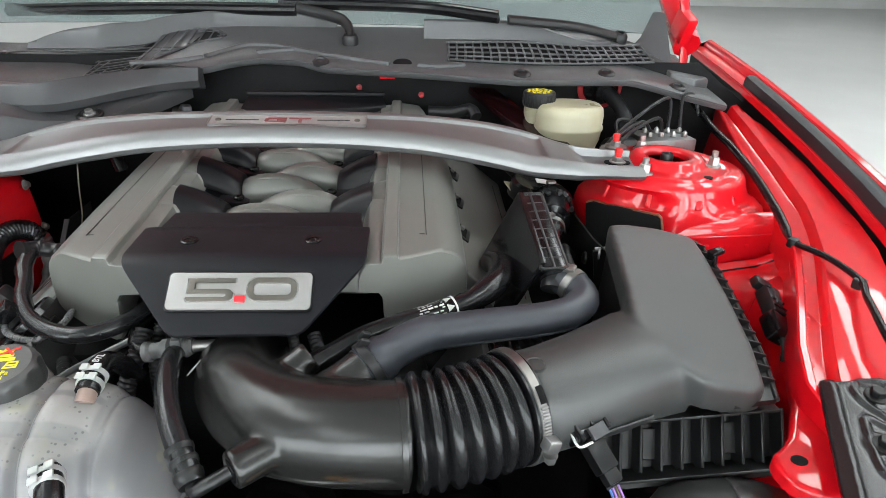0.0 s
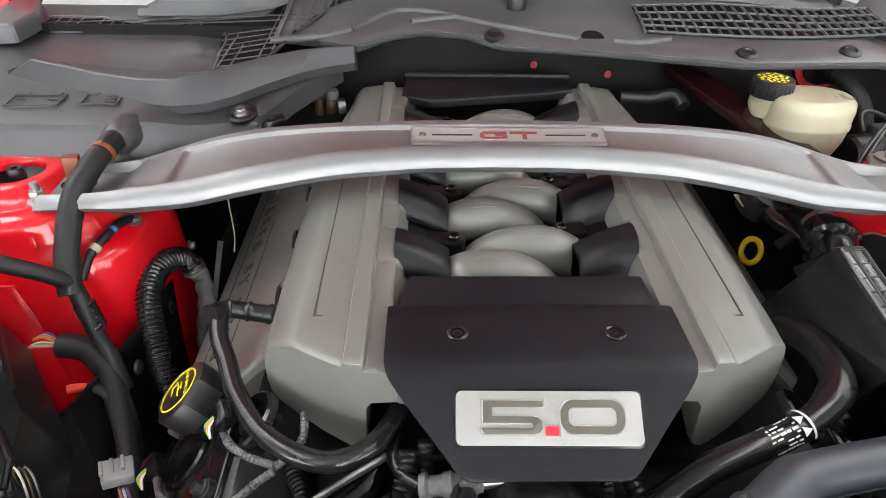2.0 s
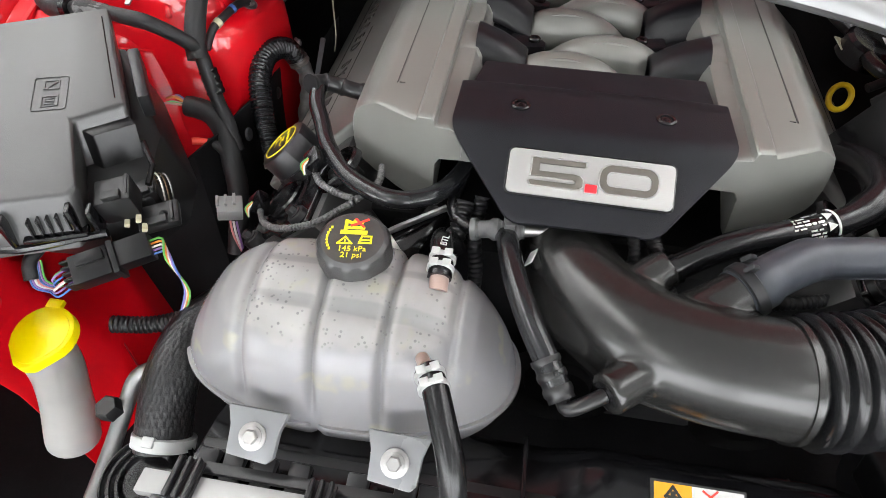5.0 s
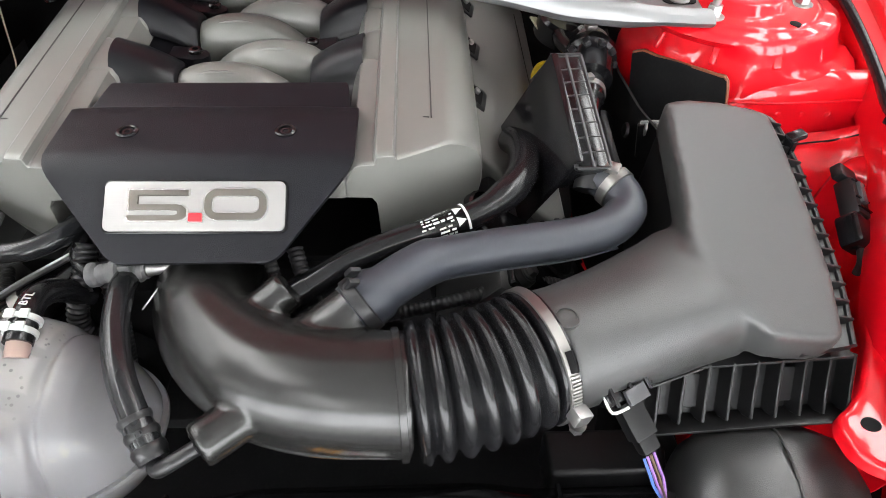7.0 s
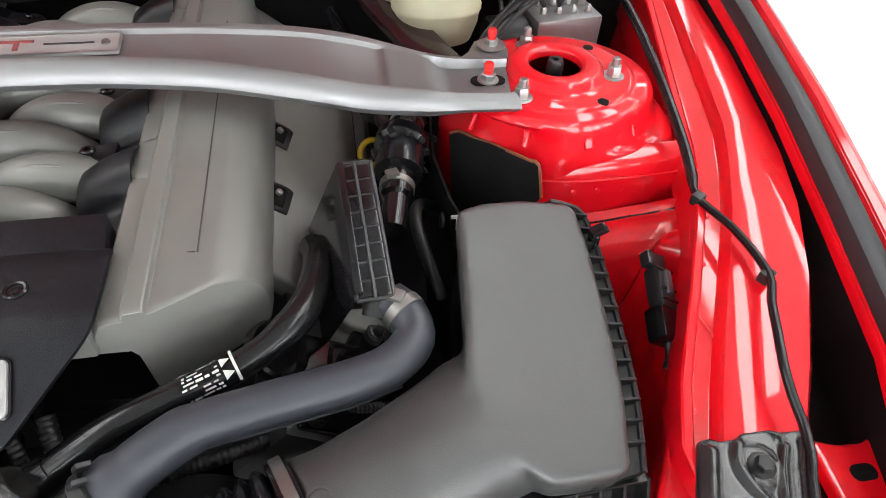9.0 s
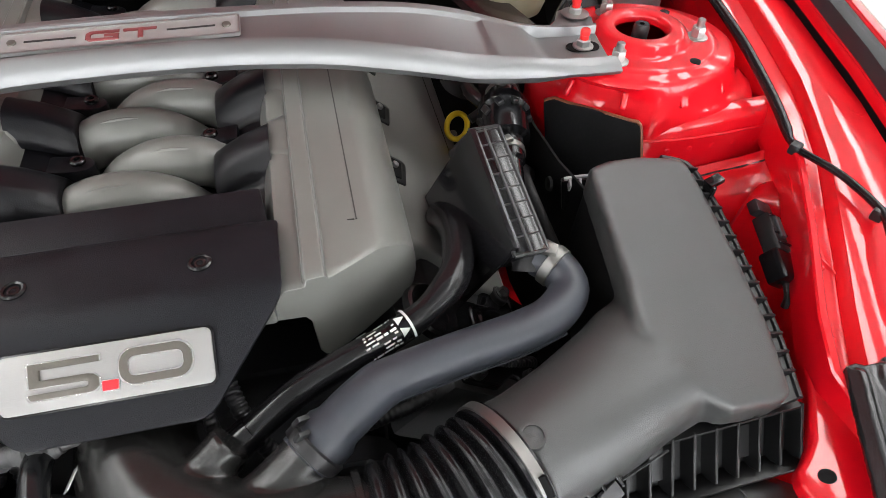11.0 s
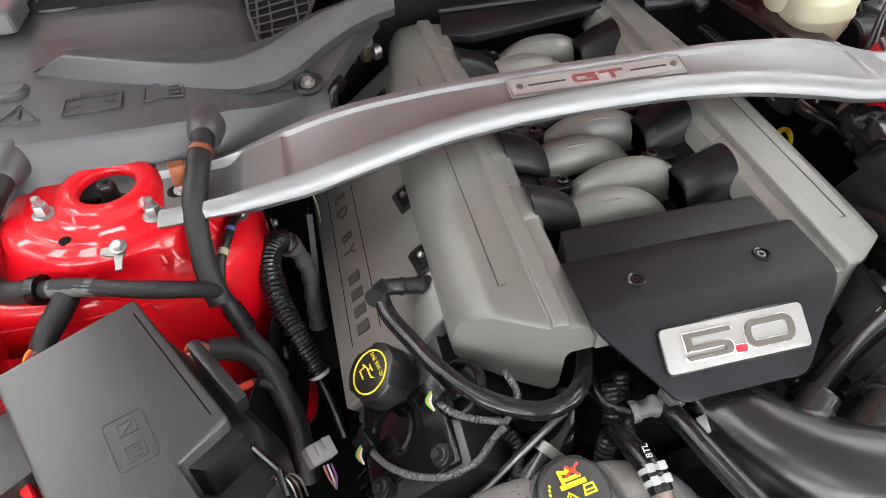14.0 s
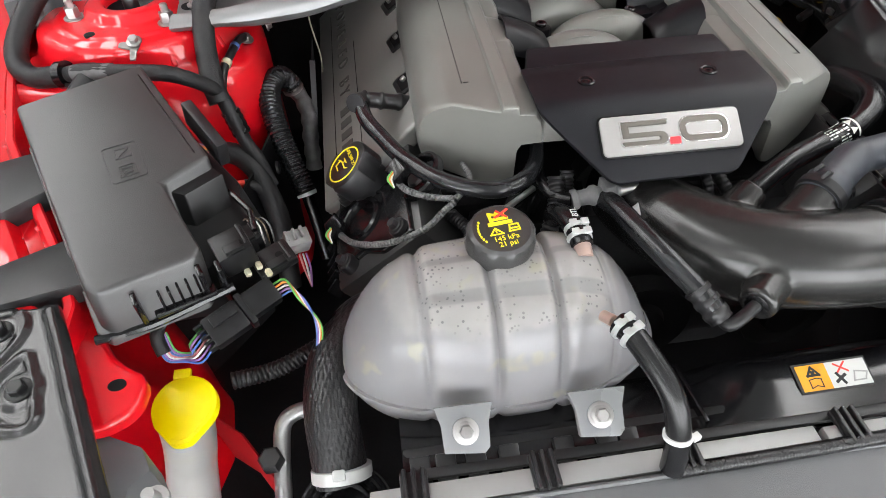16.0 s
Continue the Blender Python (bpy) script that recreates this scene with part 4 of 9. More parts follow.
part("bolt", bolt(bmesh.new(), (-0.342, 1.061, 0.975), (0, -0.25, 1), 0.007, 0.007, 1.4), ZINC, bat, "steel hexagon bolt")
part("screw_hole", lathe(bmesh.new(), [(0.008, -0.001), (0.008, 0.002), (0, 0.0022)], (-0.318, 1.115, 0.981), (0, -0.25, 1), 18), DARK, bat)
part("button", lathe(bmesh.new(), [(0.020, -0.002), (0.020, 0.005), (0.016, 0.009), (0.008, 0.010), (0, 0.010)], (-0.697, 1.092, 1.0), sides=28), BATT, bat)
pl = Plane((-0.60, 1.042, 0.9985), (1, 0.03, 0), (0, 1, 0.09))
bm = bmesh.new()
pl.line(bm, [(-0.105, -0.016), (-0.080, 0.022), (-0.055, -0.016), (-0.105, -0.016)], 0.0021, -0.001, 0.0009)
pl.bar(bm, -0.080, 0.004, 0.003, 0.014, -0.001, 0.0009)
pl.bar(bm, -0.080, -0.009, 0.003, 0.0021, -0.001, 0.0009)
pl.line(bm, [(-0.030, -0.014), (0.035, -0.014), (0.035, 0.016), (-0.030, 0.016), (-0.030, -0.014)], 0.0021, -0.001, 0.0009)
for x, w in ((-0.018, 0.012), (0.022, 0.012)):
    pl.bar(bm, x, 0.020, w, 0.005, -0.001, 0.0009)
    pl.bar(bm, x, 0.004, 0.012, 0.0025, -0.001, 0.0009)
pl.line(bm, [(0.062, -0.012), (0.085, -0.008), (0.108, -0.012), (0.108, 0.018), (0.085, 0.022), (0.062, 0.018), (0.062, -0.012)], 0.0021, -0.001, 0.0009)
for k in range(3):
    pl.bar(bm, 0.097, -0.002 + 0.007 * k, 0.014, 0.0025, -0.001, 0.0009)
pieces("embossed_sign", bm, BATT, bat, "embossed sign")
for pts in ([(-0.680, 1.03, 0.950), (-0.684, 1.005, 0.966), (-0.691, 0.985, 0.966), (-0.699, 0.966, 0.961)], [(-0.466, 1.035, 0.950), (-0.467, 1.010, 0.970), (-0.469, 0.990, 0.975), (-0.472, 0.966, 0.973)]):
    bm = tube(bmesh.new(), pts, 0.02, 24, 0.004, shape=lambda s, t: 0.0162 + 0.0080 * math.sqrt(max(0.0, 1 - (s / t) ** 2)))
    part("cable_hood", bm, BATT, bat, "moulded hood round the cable", 50)
# fine left cowl grille under the screen
FIELD = [(-0.735, 1.364), (-0.654, 1.362), (-0.564, 1.337), (-0.440, 1.345), (-0.375, 1.372), (-0.320, 1.430), (-0.240, 1.438), (-0.200, 1.400), (-0.255, 1.352), (-0.300, 1.240), (-0.340, 1.145), (-0.388, 1.118), (-0.405, 1.200), (-0.426, 1.303), (-0.546, 1.300), (-0.626, 1.300), (-0.710, 1.302)]


def field_z(x, y):
    k = smooth((x + 0.36) / 0.05)
    return (1 - k) * (bat_z(x, y) + 0.004) + k * (cowl_z(0, y) + 0.003)


def field_cut(fixed, axis):
    """The stretches of a straight bar that lie inside the grille's outline."""
    cuts = []
    for a, b in zip(FIELD, FIELD[1:] + FIELD[:1]):
        if (a[axis] - fixed) * (b[axis] - fixed) < 0:
            t = (fixed - a[axis]) / (b[axis] - a[axis])
            cuts.append(a[1 - axis] + t * (b[1 - axis] - a[1 - axis]))
    cuts.sort()
    return [(p, q) for p, q in zip(cuts[::2], cuts[1::2]) if q - p > 0.006]


# plate under the bars, coloured dark for the shade in the openings
fg = part("grille", prism(bmesh.new(), [(x, y, field_z(x, y) - 0.0025) for x, y in FIELD], (0, 0, -0.003)), DARK, bat, "fine dark cowl grille")
part("grille_rim", tube(bmesh.new(), [(x, y, field_z(x, y) - 0.002) for x, y in FIELD + FIELD[:1]], 0.0026, 6, 0.012), BATT, fg)
for axis, start, step, count in ((0, -0.728, 0.0185, 29), (1, 1.132, 0.0225, 14)):
    for k in range(count):
        f = start + step * k
        for p, q in field_cut(f, axis):
            ring = []
            for v, w in ((p, -0.0016), (q, -0.0016), (q, 0.0016), (p, 0.0016)):
                x, y = (f + w, v) if axis == 0 else (v, f + w)
                ring.append((x, y, field_z(x, y) - 0.0006 + 0.0003 * axis))
            part("slat", prism(bmesh.new(), ring, (0, 0, -0.0012)), BATT, fg)


# ---- engine ----
CX = 0.004


def lift(y):
    """The engine stands slightly nose down."""
    return 0.058 * (y - 0.63)


engine = thing("engine", (CX, 0.9, 0.45), "grey and black V8 engine with a ribbed intake manifold", "engine")
bm = box(bmesh.new(), (CX, 0.92, 0.62), (0.50, 0.56, 0.36), bevel=0.03)
box(bm, (CX, 0.63, 0.66), (0.40, 0.05, 0.26), bevel=0.02)
part("block", bm, DARK, engine, "dark engine block")
bm = bmesh.new()
for x, z, r in ((-0.13, 0.70, 0.055), (0.16, 0.69, 0.05), (0.02, 0.62, 0.075), (-0.22, 0.60, 0.06), (0.24, 0.60, 0.06)):
    lathe(bm, [(0.01, 0.03), (r * 0.5, 0.03), (r * 0.55, 0.02), (r * 0.9, 0.022), (r, 0.026), (r, 0.0), (r * 0.9, 0.0)], (x, 0.59, z), (0, -1, 0), 28)
pieces("pulley", bm, DARK, engine, "dark belt pulley")


def plenum(sx):
    prof = [(0.112, -0.046), (0.114, -0.040), (0.121, -0.020), (0.126, -0.0115), (0.130, -0.0098), (0.1435, -0.0088), (0.1448, -0.0078), (0.1462, -0.0012), (0.1480, 0.0), (0.1615, 0.0), (0.1628, -0.0008), (0.1640, -0.0046), (0.1652, -0.0056),
            (0.180, -0.0068), (0.196, -0.0082), (0.208, -0.0095), (0.2135, -0.0108), (0.2185, -0.0138), (0.226, -0.0185), (0.234, -0.025), (0.2415, -0.034), (0.246, -0.046), (0.248, -0.060), (0.248, -0.078), (0.245, -0.091), (0.238, -0.097), (0.220, -0.101), (0.190, -0.105),
            (0.164, -0.107), (0.157, -0.108), (0.151, -0.107), (0.147, -0.100), (0.145, -0.055), (0.140, -0.047)]
    rings = []
    mid = (0.185, -0.055)
    for y, k, lag in ((0.6303, 0.955, 1), (0.6306, 0.968, 1), (0.6318, 0.980, 1), (0.6340, 0.992, 1), (0.6365, 0.998, 1), (0.6395, 1, 1), (0.70, 1, 0.4), (0.80, 1, 0), (0.95, 1, 0), (1.10, 1, 0), (1.195, 1, 0), (1.222, 0.99, 0), (1.23, 0.93, 0)):
        ring = []
        for X, z in prof:
            if y > 0.69:
                z = max(z, -0.076)
            Xk, zk = mid[0] + (X - mid[0]) * k, mid[1] + (z - mid[1]) * k
            back = lag * 0.056 * max(0, (X - 0.158) / 0.090) ** 1.15
            shrink = 1 - 0.12 * smooth((y - 1.02) / 0.2) * max(0, (X - 0.165) / 0.08)
            ring.append((CX + sx * Xk * shrink, y + back, 0.932 + lift(y) + zk))
        rings.append(ring)
    ob = part("plenum", loft(bmesh.new(), rings), GREY, engine, "grey painted plenum half", 26)
    # groove on top: a thin strip coloured dark for its shade
    bm = bmesh.new()
    rows = [[(CX + sx * (0.1965 - 0.0006), y, 0.9243 + lift(y)), (CX + sx * (0.1965 + 0.0006), y, 0.9242 + lift(y))] for y in (0.695, 0.80, 0.95, 1.08)]
    sheet(bm, rows, (0, 0, -0.003))
    box(bm, (CX + sx * 0.1915, 0.695, 0.9235 + lift(0.695)), (0.006, 0.0006, 0.002), bevel=0)
    pieces("groove", bm, GROOVE, ob, "thin strip coloured for the moulded groove's shade")
    # collars where the runner clips meet the wall
    for k in range(4):
        yc = (0.805 + 0.105 * k) if sx < 0 else (0.824 + 0.1075 * k)
        rows = []
        for i in range(17):
            d = -0.036 + 0.0045 * i
            h = max(0.0, 1 - abs(d / 0.0365) ** 5) ** 0.5
            z0 = 0.932 + lift(yc + d)
            rows.append([(CX + sx * 0.1175, yc + d, z0 - 0.048 + 0.022 * h), (CX + sx * 0.119, yc + d, z0 - 0.042 + 0.026 * h), (CX + sx * 0.124, yc + d, z0 - 0.036 + 0.026 * h), (CX + sx * 0.131, yc + d, z0 - 0.024 + 0.0165 * h), (CX + sx * 0.145, yc + d, z0 - 0.0105 + 0.0035 * h)])
        part("runner_collar", sheet(bmesh.new(), rows, (0, 0, -0.004)), GREY, ob, "", 50)
    return ob


def runner(sx, y):
    """One arched tube across the valley."""
    z = lift(y)
    pts = [(CX + sx * x, y + dy, h + z) for x, dy, h in ((-0.062, 0.006, 0.818), (-0.044, 0.004, 0.848), (-0.020, 0.002, 0.868), (0.010, 0.0, 0.8795), (0.036, -0.002, 0.8815), (0.058, -0.003, 0.876), (0.080, -0.003, 0.862))]
    bm = tube(bmesh.new(), pts, 0.0255, 28, 0.006, shape=lambda q, t: 0.0180 + 0.0082 * smooth(q / t / 0.55) - 0.0015 * smooth((q / t - 0.75) / 0.25))
    ob = part("runner", bm, GREY, engine, "grey arched intake runner", 45)
    bm = tube(bmesh.new(), [Vector(p) + Vector((0, -0.0105, 0.0225 - 0.004 * (k < 2))) for k, p in enumerate(pts[1:6])], 0.0022, 6, 0.008)
    part("seam", bm, GREY, ob)


def clip(sx, y, dy):
    """A black half-round cover with a screw tab."""
    z = lift(y)
    rows = []
    for i in range(45):
        d = (-0.032 + 0.1075 * i / 44) if sx < 0 else (-0.0755 + 0.1075 * i / 44)
        h = max(0.0, 1 - abs(d / 0.0325) ** 2.6) ** 0.6
        yy = y + dy + d
        zl = lift(yy)
        ridge = 0.003 * max(0.0, 1 - ((abs(d) - 0.034) / 0.004) ** 2)
        rows.append([(CX + sx * X, yy, a + b * h + ridge * (b > 0.01) + zl) for X, a, b in ((0.0695, 0.866, 0.006), (0.0695, 0.876, 0.0275), (0.0715, 0.878, 0.0285), (0.084, 0.8850, 0.0300), (0.100, 0.8930, 0.0310), (0.1275, 0.9030, 0.0310))])
    ob = part("runner_clip", sheet(bmesh.new(), rows, (0, 0, -0.004)), BLACK_CLIP, engine, "black half-round runner clip", 40)
    s = Vector((CX + sx * 0.064, y, 0.894 + z))
    out = [(CX + sx * X, yy, zz + z) for X, yy, zz in ((0.092, y + 0.013, 0.897), (0.092, y - 0.013, 0.897), (0.066, y - 0.0135, 0.894), (0.055, y - 0.010, 0.893), (0.050, y - 0.004, 0.8925), (0.050, y + 0.004, 0.8925), (0.055, y + 0.010, 0.893), (0.066, y + 0.0135, 0.894))]
    part("tab", prism(bmesh.new(), out, (0, 0, -0.014), 0.002), BLACK_CLIP, ob)
    bm = lathe(bmesh.new(), [(0.0075, 0), (0.0075, 0.003), (0.006, 0.0042), (0.0035, 0.0042), (0.0032, 0.001), (0, 0.001)], s + Vector((0, 0, 0.0015)), sides=18)
    part("screw", bm, BLACK_GLOSS, ob, "black socket screw")


for sx in (-1, 1):
    plenum(sx)
for k in range(4):
    runner(-1, 0.812 + 0.105 * k)
    runner(1, 0.858 + 0.105 * k)
    clip(-1, 0.856 + 0.1035 * k, -0.048)
    clip(1, 0.768 + 0.1075 * k, 0.050)
# flat near-black sheet below the runners
part("valley_floor", box(bmesh.new(), (CX, 0.95, 0.862), (0.25, 0.52, 0.01), (1.9, 0, 0), bevel=0), DARK, engine, "flat near-black sheet under the runners")
# rear bridge plate
bm = prism(bmesh.new(), [(CX - 0.135, 1.188, 0.957), (CX - 0.09, 1.182, 0.950), (CX + 0.09, 1.205, 0.955), (CX + 0.135, 1.205, 0.960), (CX + 0.128, 1.228, 0.972), (CX - 0.128, 1.228, 0.972)], (0, 0, -0.012), 0.003)
tube(bm, [(CX - 0.13, 1.230, 0.974), (CX + 0.13, 1.230, 0.974)], 0.006, 8)
part("rear_bridge", bm, BLACK_CLIP, engine, "black textured rear bridge plate")

# front cover plate with the displacement badge
cov = part("front_cover", bmesh.new(), BLACK_PLATE, engine, "black crinkle-finish cover plate with a displacement badge")


def cover_mesh():
    def z_at(y):
        if y > 0.640:
            return 0.936 + 0.02 * (y - 0.66)
        if y > 0.612:
            t = (0.640 - y) / 0.028
            return 0.9356 - 0.0098 * t * t
        return 0.9258 - 0.70 * (0.612 - y)
    def half(y):
        return interp(y, [0.5525, 0.5535, 0.556, 0.560, 0.565, 0.612, 0.620, 0.630, 0.70, 0.704], [0.055, 0.0615, 0.0675, 0.0725, 0.077, 0.1215, 0.127, 0.1295, 0.1295, 0.127])
    rows = []
    for y in (0.5525, 0.5529, 0.5535, 0.5545, 0.556, 0.558, 0.560, 0.5625, 0.565, 0.580, 0.595, 0.607, 0.613, 0.618, 0.622, 0.627, 0.632, 0.640, 0.66, 0.68, 0.698, 0.702, 0.704):
        h = half(y)
        zz = z_at(y) - (0.0 if y < 0.70 else (y - 0.70) * 1.0)
        rows.append([(CX + h * u, y, zz - 0.0015 * abs(u) ** 12) for u in (-1, -0.97, -0.7, -0.35, 0, 0.35, 0.7, 0.97, 1)])
    bm = sheet(bmesh.new(), rows, (0, 0.002, -0.004))
    # sunken rear step towards the valley
    prism(bm, [(CX - 0.122, 0.701, 0.928), (CX + 0.122, 0.701, 0.928), (CX + 0.116, 0.748, 0.934), (CX - 0.112, 0.748, 0.934)], (0, 0, -0.04), 0.003)
    return bm


bm = cover_mesh()
bmesh.ops.translate(bm, verts=bm.verts, vec=-ORIGIN[cov])
bmesh.ops.recalc_face_normals(bm, faces=bm.faces)
bm.to_mesh(cov.data)
bm.free()
cov.data.polygons.foreach_set("use_smooth", [True] * len(cov.data.polygons))
cov.data.set_sharp_from_angle(angle=radians(30))
part("bridge", box(bmesh.new(), (CX, 0.66, 0.905), (0.24, 0.07, 0.035), bevel=0.004), GREY, engine, "grey manifold bridge below the cover")
for x in (-0.068, 0.068):
    bm = lathe(bmesh.new(), [(0.0095, -0.001), (0.0095, 0.0012), (0.008, 0.0022), (0.0062, 0.0016), (0.006, -0.002), (0, -0.002)], (CX + x, 0.661, 0.936), sides=24)
    part("screw_seat", bm, BLACK_GLOSS, cov, "recessed screw seat")
    part("screw", lathe(bmesh.new(), [(0.0048, 0), (0.0045, 0.001), (0.0026, 0.001), (0.0024, 0), (0, 0)], (CX + x, 0.661, 0.9355), sides=18), BLACK_GLOSS, cov, "dark screw")

pl = Plane((0.0055, 0.5895, 0.9115), (1, -0.012, 0), (0, 1, 0.70))
part("badge_gasket", pl.plate(bmesh.new(), rounded(0.1495, 0.0450, 0.006), -0.002, 0.0010, 0.0004), BLACK_GLOSS, cov, "thin black surround of the badge")
badge = part("badge_plate", pl.plate(bmesh.new(), rounded(0.146, 0.0415, 0.005), -0.002, 0.0035, 0.0008), PLATE, cov, "pale brushed metal badge plate")


def ring_shape(w, h, r, t):
    """Outer and inner outlines of a rounded ring."""
    return rounded(w, h, r, 8), rounded(w - 2 * t, h - 2 * t, max(0.001, r - t), 8)


def ring_solid(bm, outer, inner, dx, dy, z0, z1):
    o1, i1 = [pl.at(x + dx, y + dy, z1) for x, y in outer], [pl.at(x + dx, y + dy, z1) for x, y in inner]
    o0, i0 = [pl.at(x + dx, y + dy, z0) for x, y in outer], [pl.at(x + dx, y + dy, z0) for x, y in inner]
    return loft(bm, [o0, o1, i1, i0], caps=False)


FIVE = [(0.0235, 0.0125), (-0.0235, 0.0125), (-0.0235, -0.0045), (0.0135, -0.0045), (0.0155, -0.0055), (0.0155, -0.0075), (0.0135, -0.0085), (-0.0245, -0.0085), (-0.0245, -0.0100), (-0.0225, -0.0130),
        (0.0150, -0.0130), (0.0195, -0.0122), (0.0225, -0.0095), (0.0225, -0.0035), (0.0195, -0.0005), (0.0150, 0.0005), (-0.0165, 0.0005), (-0.0165, 0.0078), (0.0235, 0.0078)]
grow = [(x * 1.035 + (0.0006 if x > 0 else -0.0006), y * 1.07) for x, y in FIVE]
part("numeral_edge", pl.plate(bmesh.new(), grow, 0.003, 0.0050, dx=-0.0285, dy=0.0005), CHROME, badge, "bright bevelled numeral edge")
part("numeral", pl.plate(bmesh.new(), FIVE, 0.0032, 0.0060, 0.0005, dx=-0.0285, dy=0.0005), BRONZE, badge, "smoked metal numeral 5")
o, i = ring_shape(0.0525, 0.0280, 0.0115, 0.0078)
part("numeral_edge", ring_solid(bmesh.new(), o, i, 0.0335, 0.0008, 0.003, 0.0050), CHROME, badge, "bright bevelled numeral edge")
o, i = ring_shape(0.0500, 0.0258, 0.0108, 0.0058)
part("numeral", ring_solid(bmesh.new(), o, i, 0.0335, 0.0008, 0.003, 0.0060), BRONZE, badge, "smoked metal numeral 0")
part("point_edge", pl.plate(bmesh.new(), rounded(0.0125, 0.0088, 0.001, 2), 0.003, 0.0048, dx=0.0015, dy=-0.0102), CHROME, badge)
part("point", pl.plate(bmesh.new(), rounded(0.0105, 0.0070, 0.0008, 2), 0.003, 0.0060, dx=0.0015, dy=-0.0100), BADGE_RED, badge, "red square decimal point")


# valve covers
def valve_cover(sx):
    z0 = 0.862
    pl = Plane((CX + sx * 0.25, 0.81, z0 + lift(0.81) - 0.004), (0, sx, sx * 0.058), (-sx * 0.77, 0, 0.64))
    f = sx
    def P(y, s, n):
        return pl.at(f * (y - 0.81), -s, n)
    out = [(0.727, -0.03), (0.712, 0.040), (0.692, 0.085), (0.694, 0.157), (1.20, 0.162), (1.20, -0.05), (0.74, -0.05)] if sx < 0 else [(0.727, -0.03), (0.712, 0.040), (0.690, 0.085), (0.690, 0.132), (1.20, 0.145), (1.20, -0.05), (0.74, -0.05)]
    bm = prism(bmesh.new(), [P(y, s, 0) for y, s in out], -0.022 * pl.n, 0.005, 3)
    ob = part("valve_cover", bm, GREY_COVER, engine, "grey painted valve cover with raised lettering and slots")
    bm = bmesh.new()
    prism(bm, [P(y, s, -0.012) for y, s in ((0.565, 0.02), (0.565, 0.150), (1.2, 0.165), (1.2, 0.02))], -0.09 * pl.n, 0.008, 2)
    part("cam_cover", bm, LID_TEX, engine, "black cam cover below the valve cover")
    for k in range(4):
        y = (0.809 if sx < 0 else 0.827) + 0.107 * k
        bm = prism(bmesh.new(), [P(y + a, s, 0.0025) for a, s in ((-0.021, -0.02), (-0.021, 0.012), (0.017, 0.020), (0.021, 0.014), (0.021, -0.02))], -0.005 * pl.n, 0.001)
        s_ = part("coil_slot", bm, BLACK_SATIN, ob, "black-rimmed slot over a coil")
        part("slot_opening", prism(bmesh.new(), [P(y + a, s, 0.0032) for a, s in ((-0.015, -0.016), (-0.015, 0.006), (0.013, 0.012), (0.016, 0.008), (0.016, -0.016))], -0.003 * pl.n), DARK, s_)
        bm = lathe(bmesh.new(), [(0.004, 0), (0.004, 0.004), (0.002, 0.005)], P(y + 0.004, 0.0, 0.003), pl.n, 10)
        part("coil_pin", bm, ZINC, s_)
    # raised lettering as plain bars, in grey that carries its shading, between two grooves
    if sx < 0:
        tp = Plane(P(0.81, 0.1085, 0), (0, sx, sx * 0.058), (-sx * 0.77, 0, 0.64))
        for w, y in zip("POWEREDBY", (1.165, 1.135, 1.103, 1.072, 1.042, 1.012, 0.981, 0.932, 0.906)):
            tp.text("raised_letter", w, 0.0285, GREY_LETTER, ob, 0.81 - y, 0, 0.0004, 0.0009)
        for y in (0.859, 0.832, 0.806, 0.780):
            part("raised_bar", tp.bar(bmesh.new(), 0.81 - y, 0, 0.015, 0.0195, -0.001, 0.0012), GREY_LETTER, ob)
    # dark strips on the cover carry the shade of its grooves
    bm = bmesh.new()
    for s, a, b in ((0.0825, 0.764, 1.02), (0.130, 0.764, 1.16)) if sx < 0 else ((0.118, 0.764, 1.16),):
        prism(bm, [P(a, s, 0.0003), P(b, s, 0.0003), P(b, s + 0.0012, 0.0003), P(a, s + 0.0012, 0.0003)], -0.002 * pl.n)
    pieces("groove", bm, DARK, ob, "thin dark strip for the groove's shade")
    bm = bmesh.new()
    for k in range(7):
        y = 0.60 + 0.018 * k
        prism(bm, [P(y, 0.152, -0.012), P(y + 0.002, 0.152, -0.012), P(y + 0.002, 0.166, -0.022), P(y, 0.166, -0.022)], -0.03 * pl.n)
    pieces("rib", bm, BLACK_SATIN, engine, "thin rib along the cam cover edge")
    return pl, P


PL_L, P_L = valve_cover(-1)
PL_R, P_R = valve_cover(1)

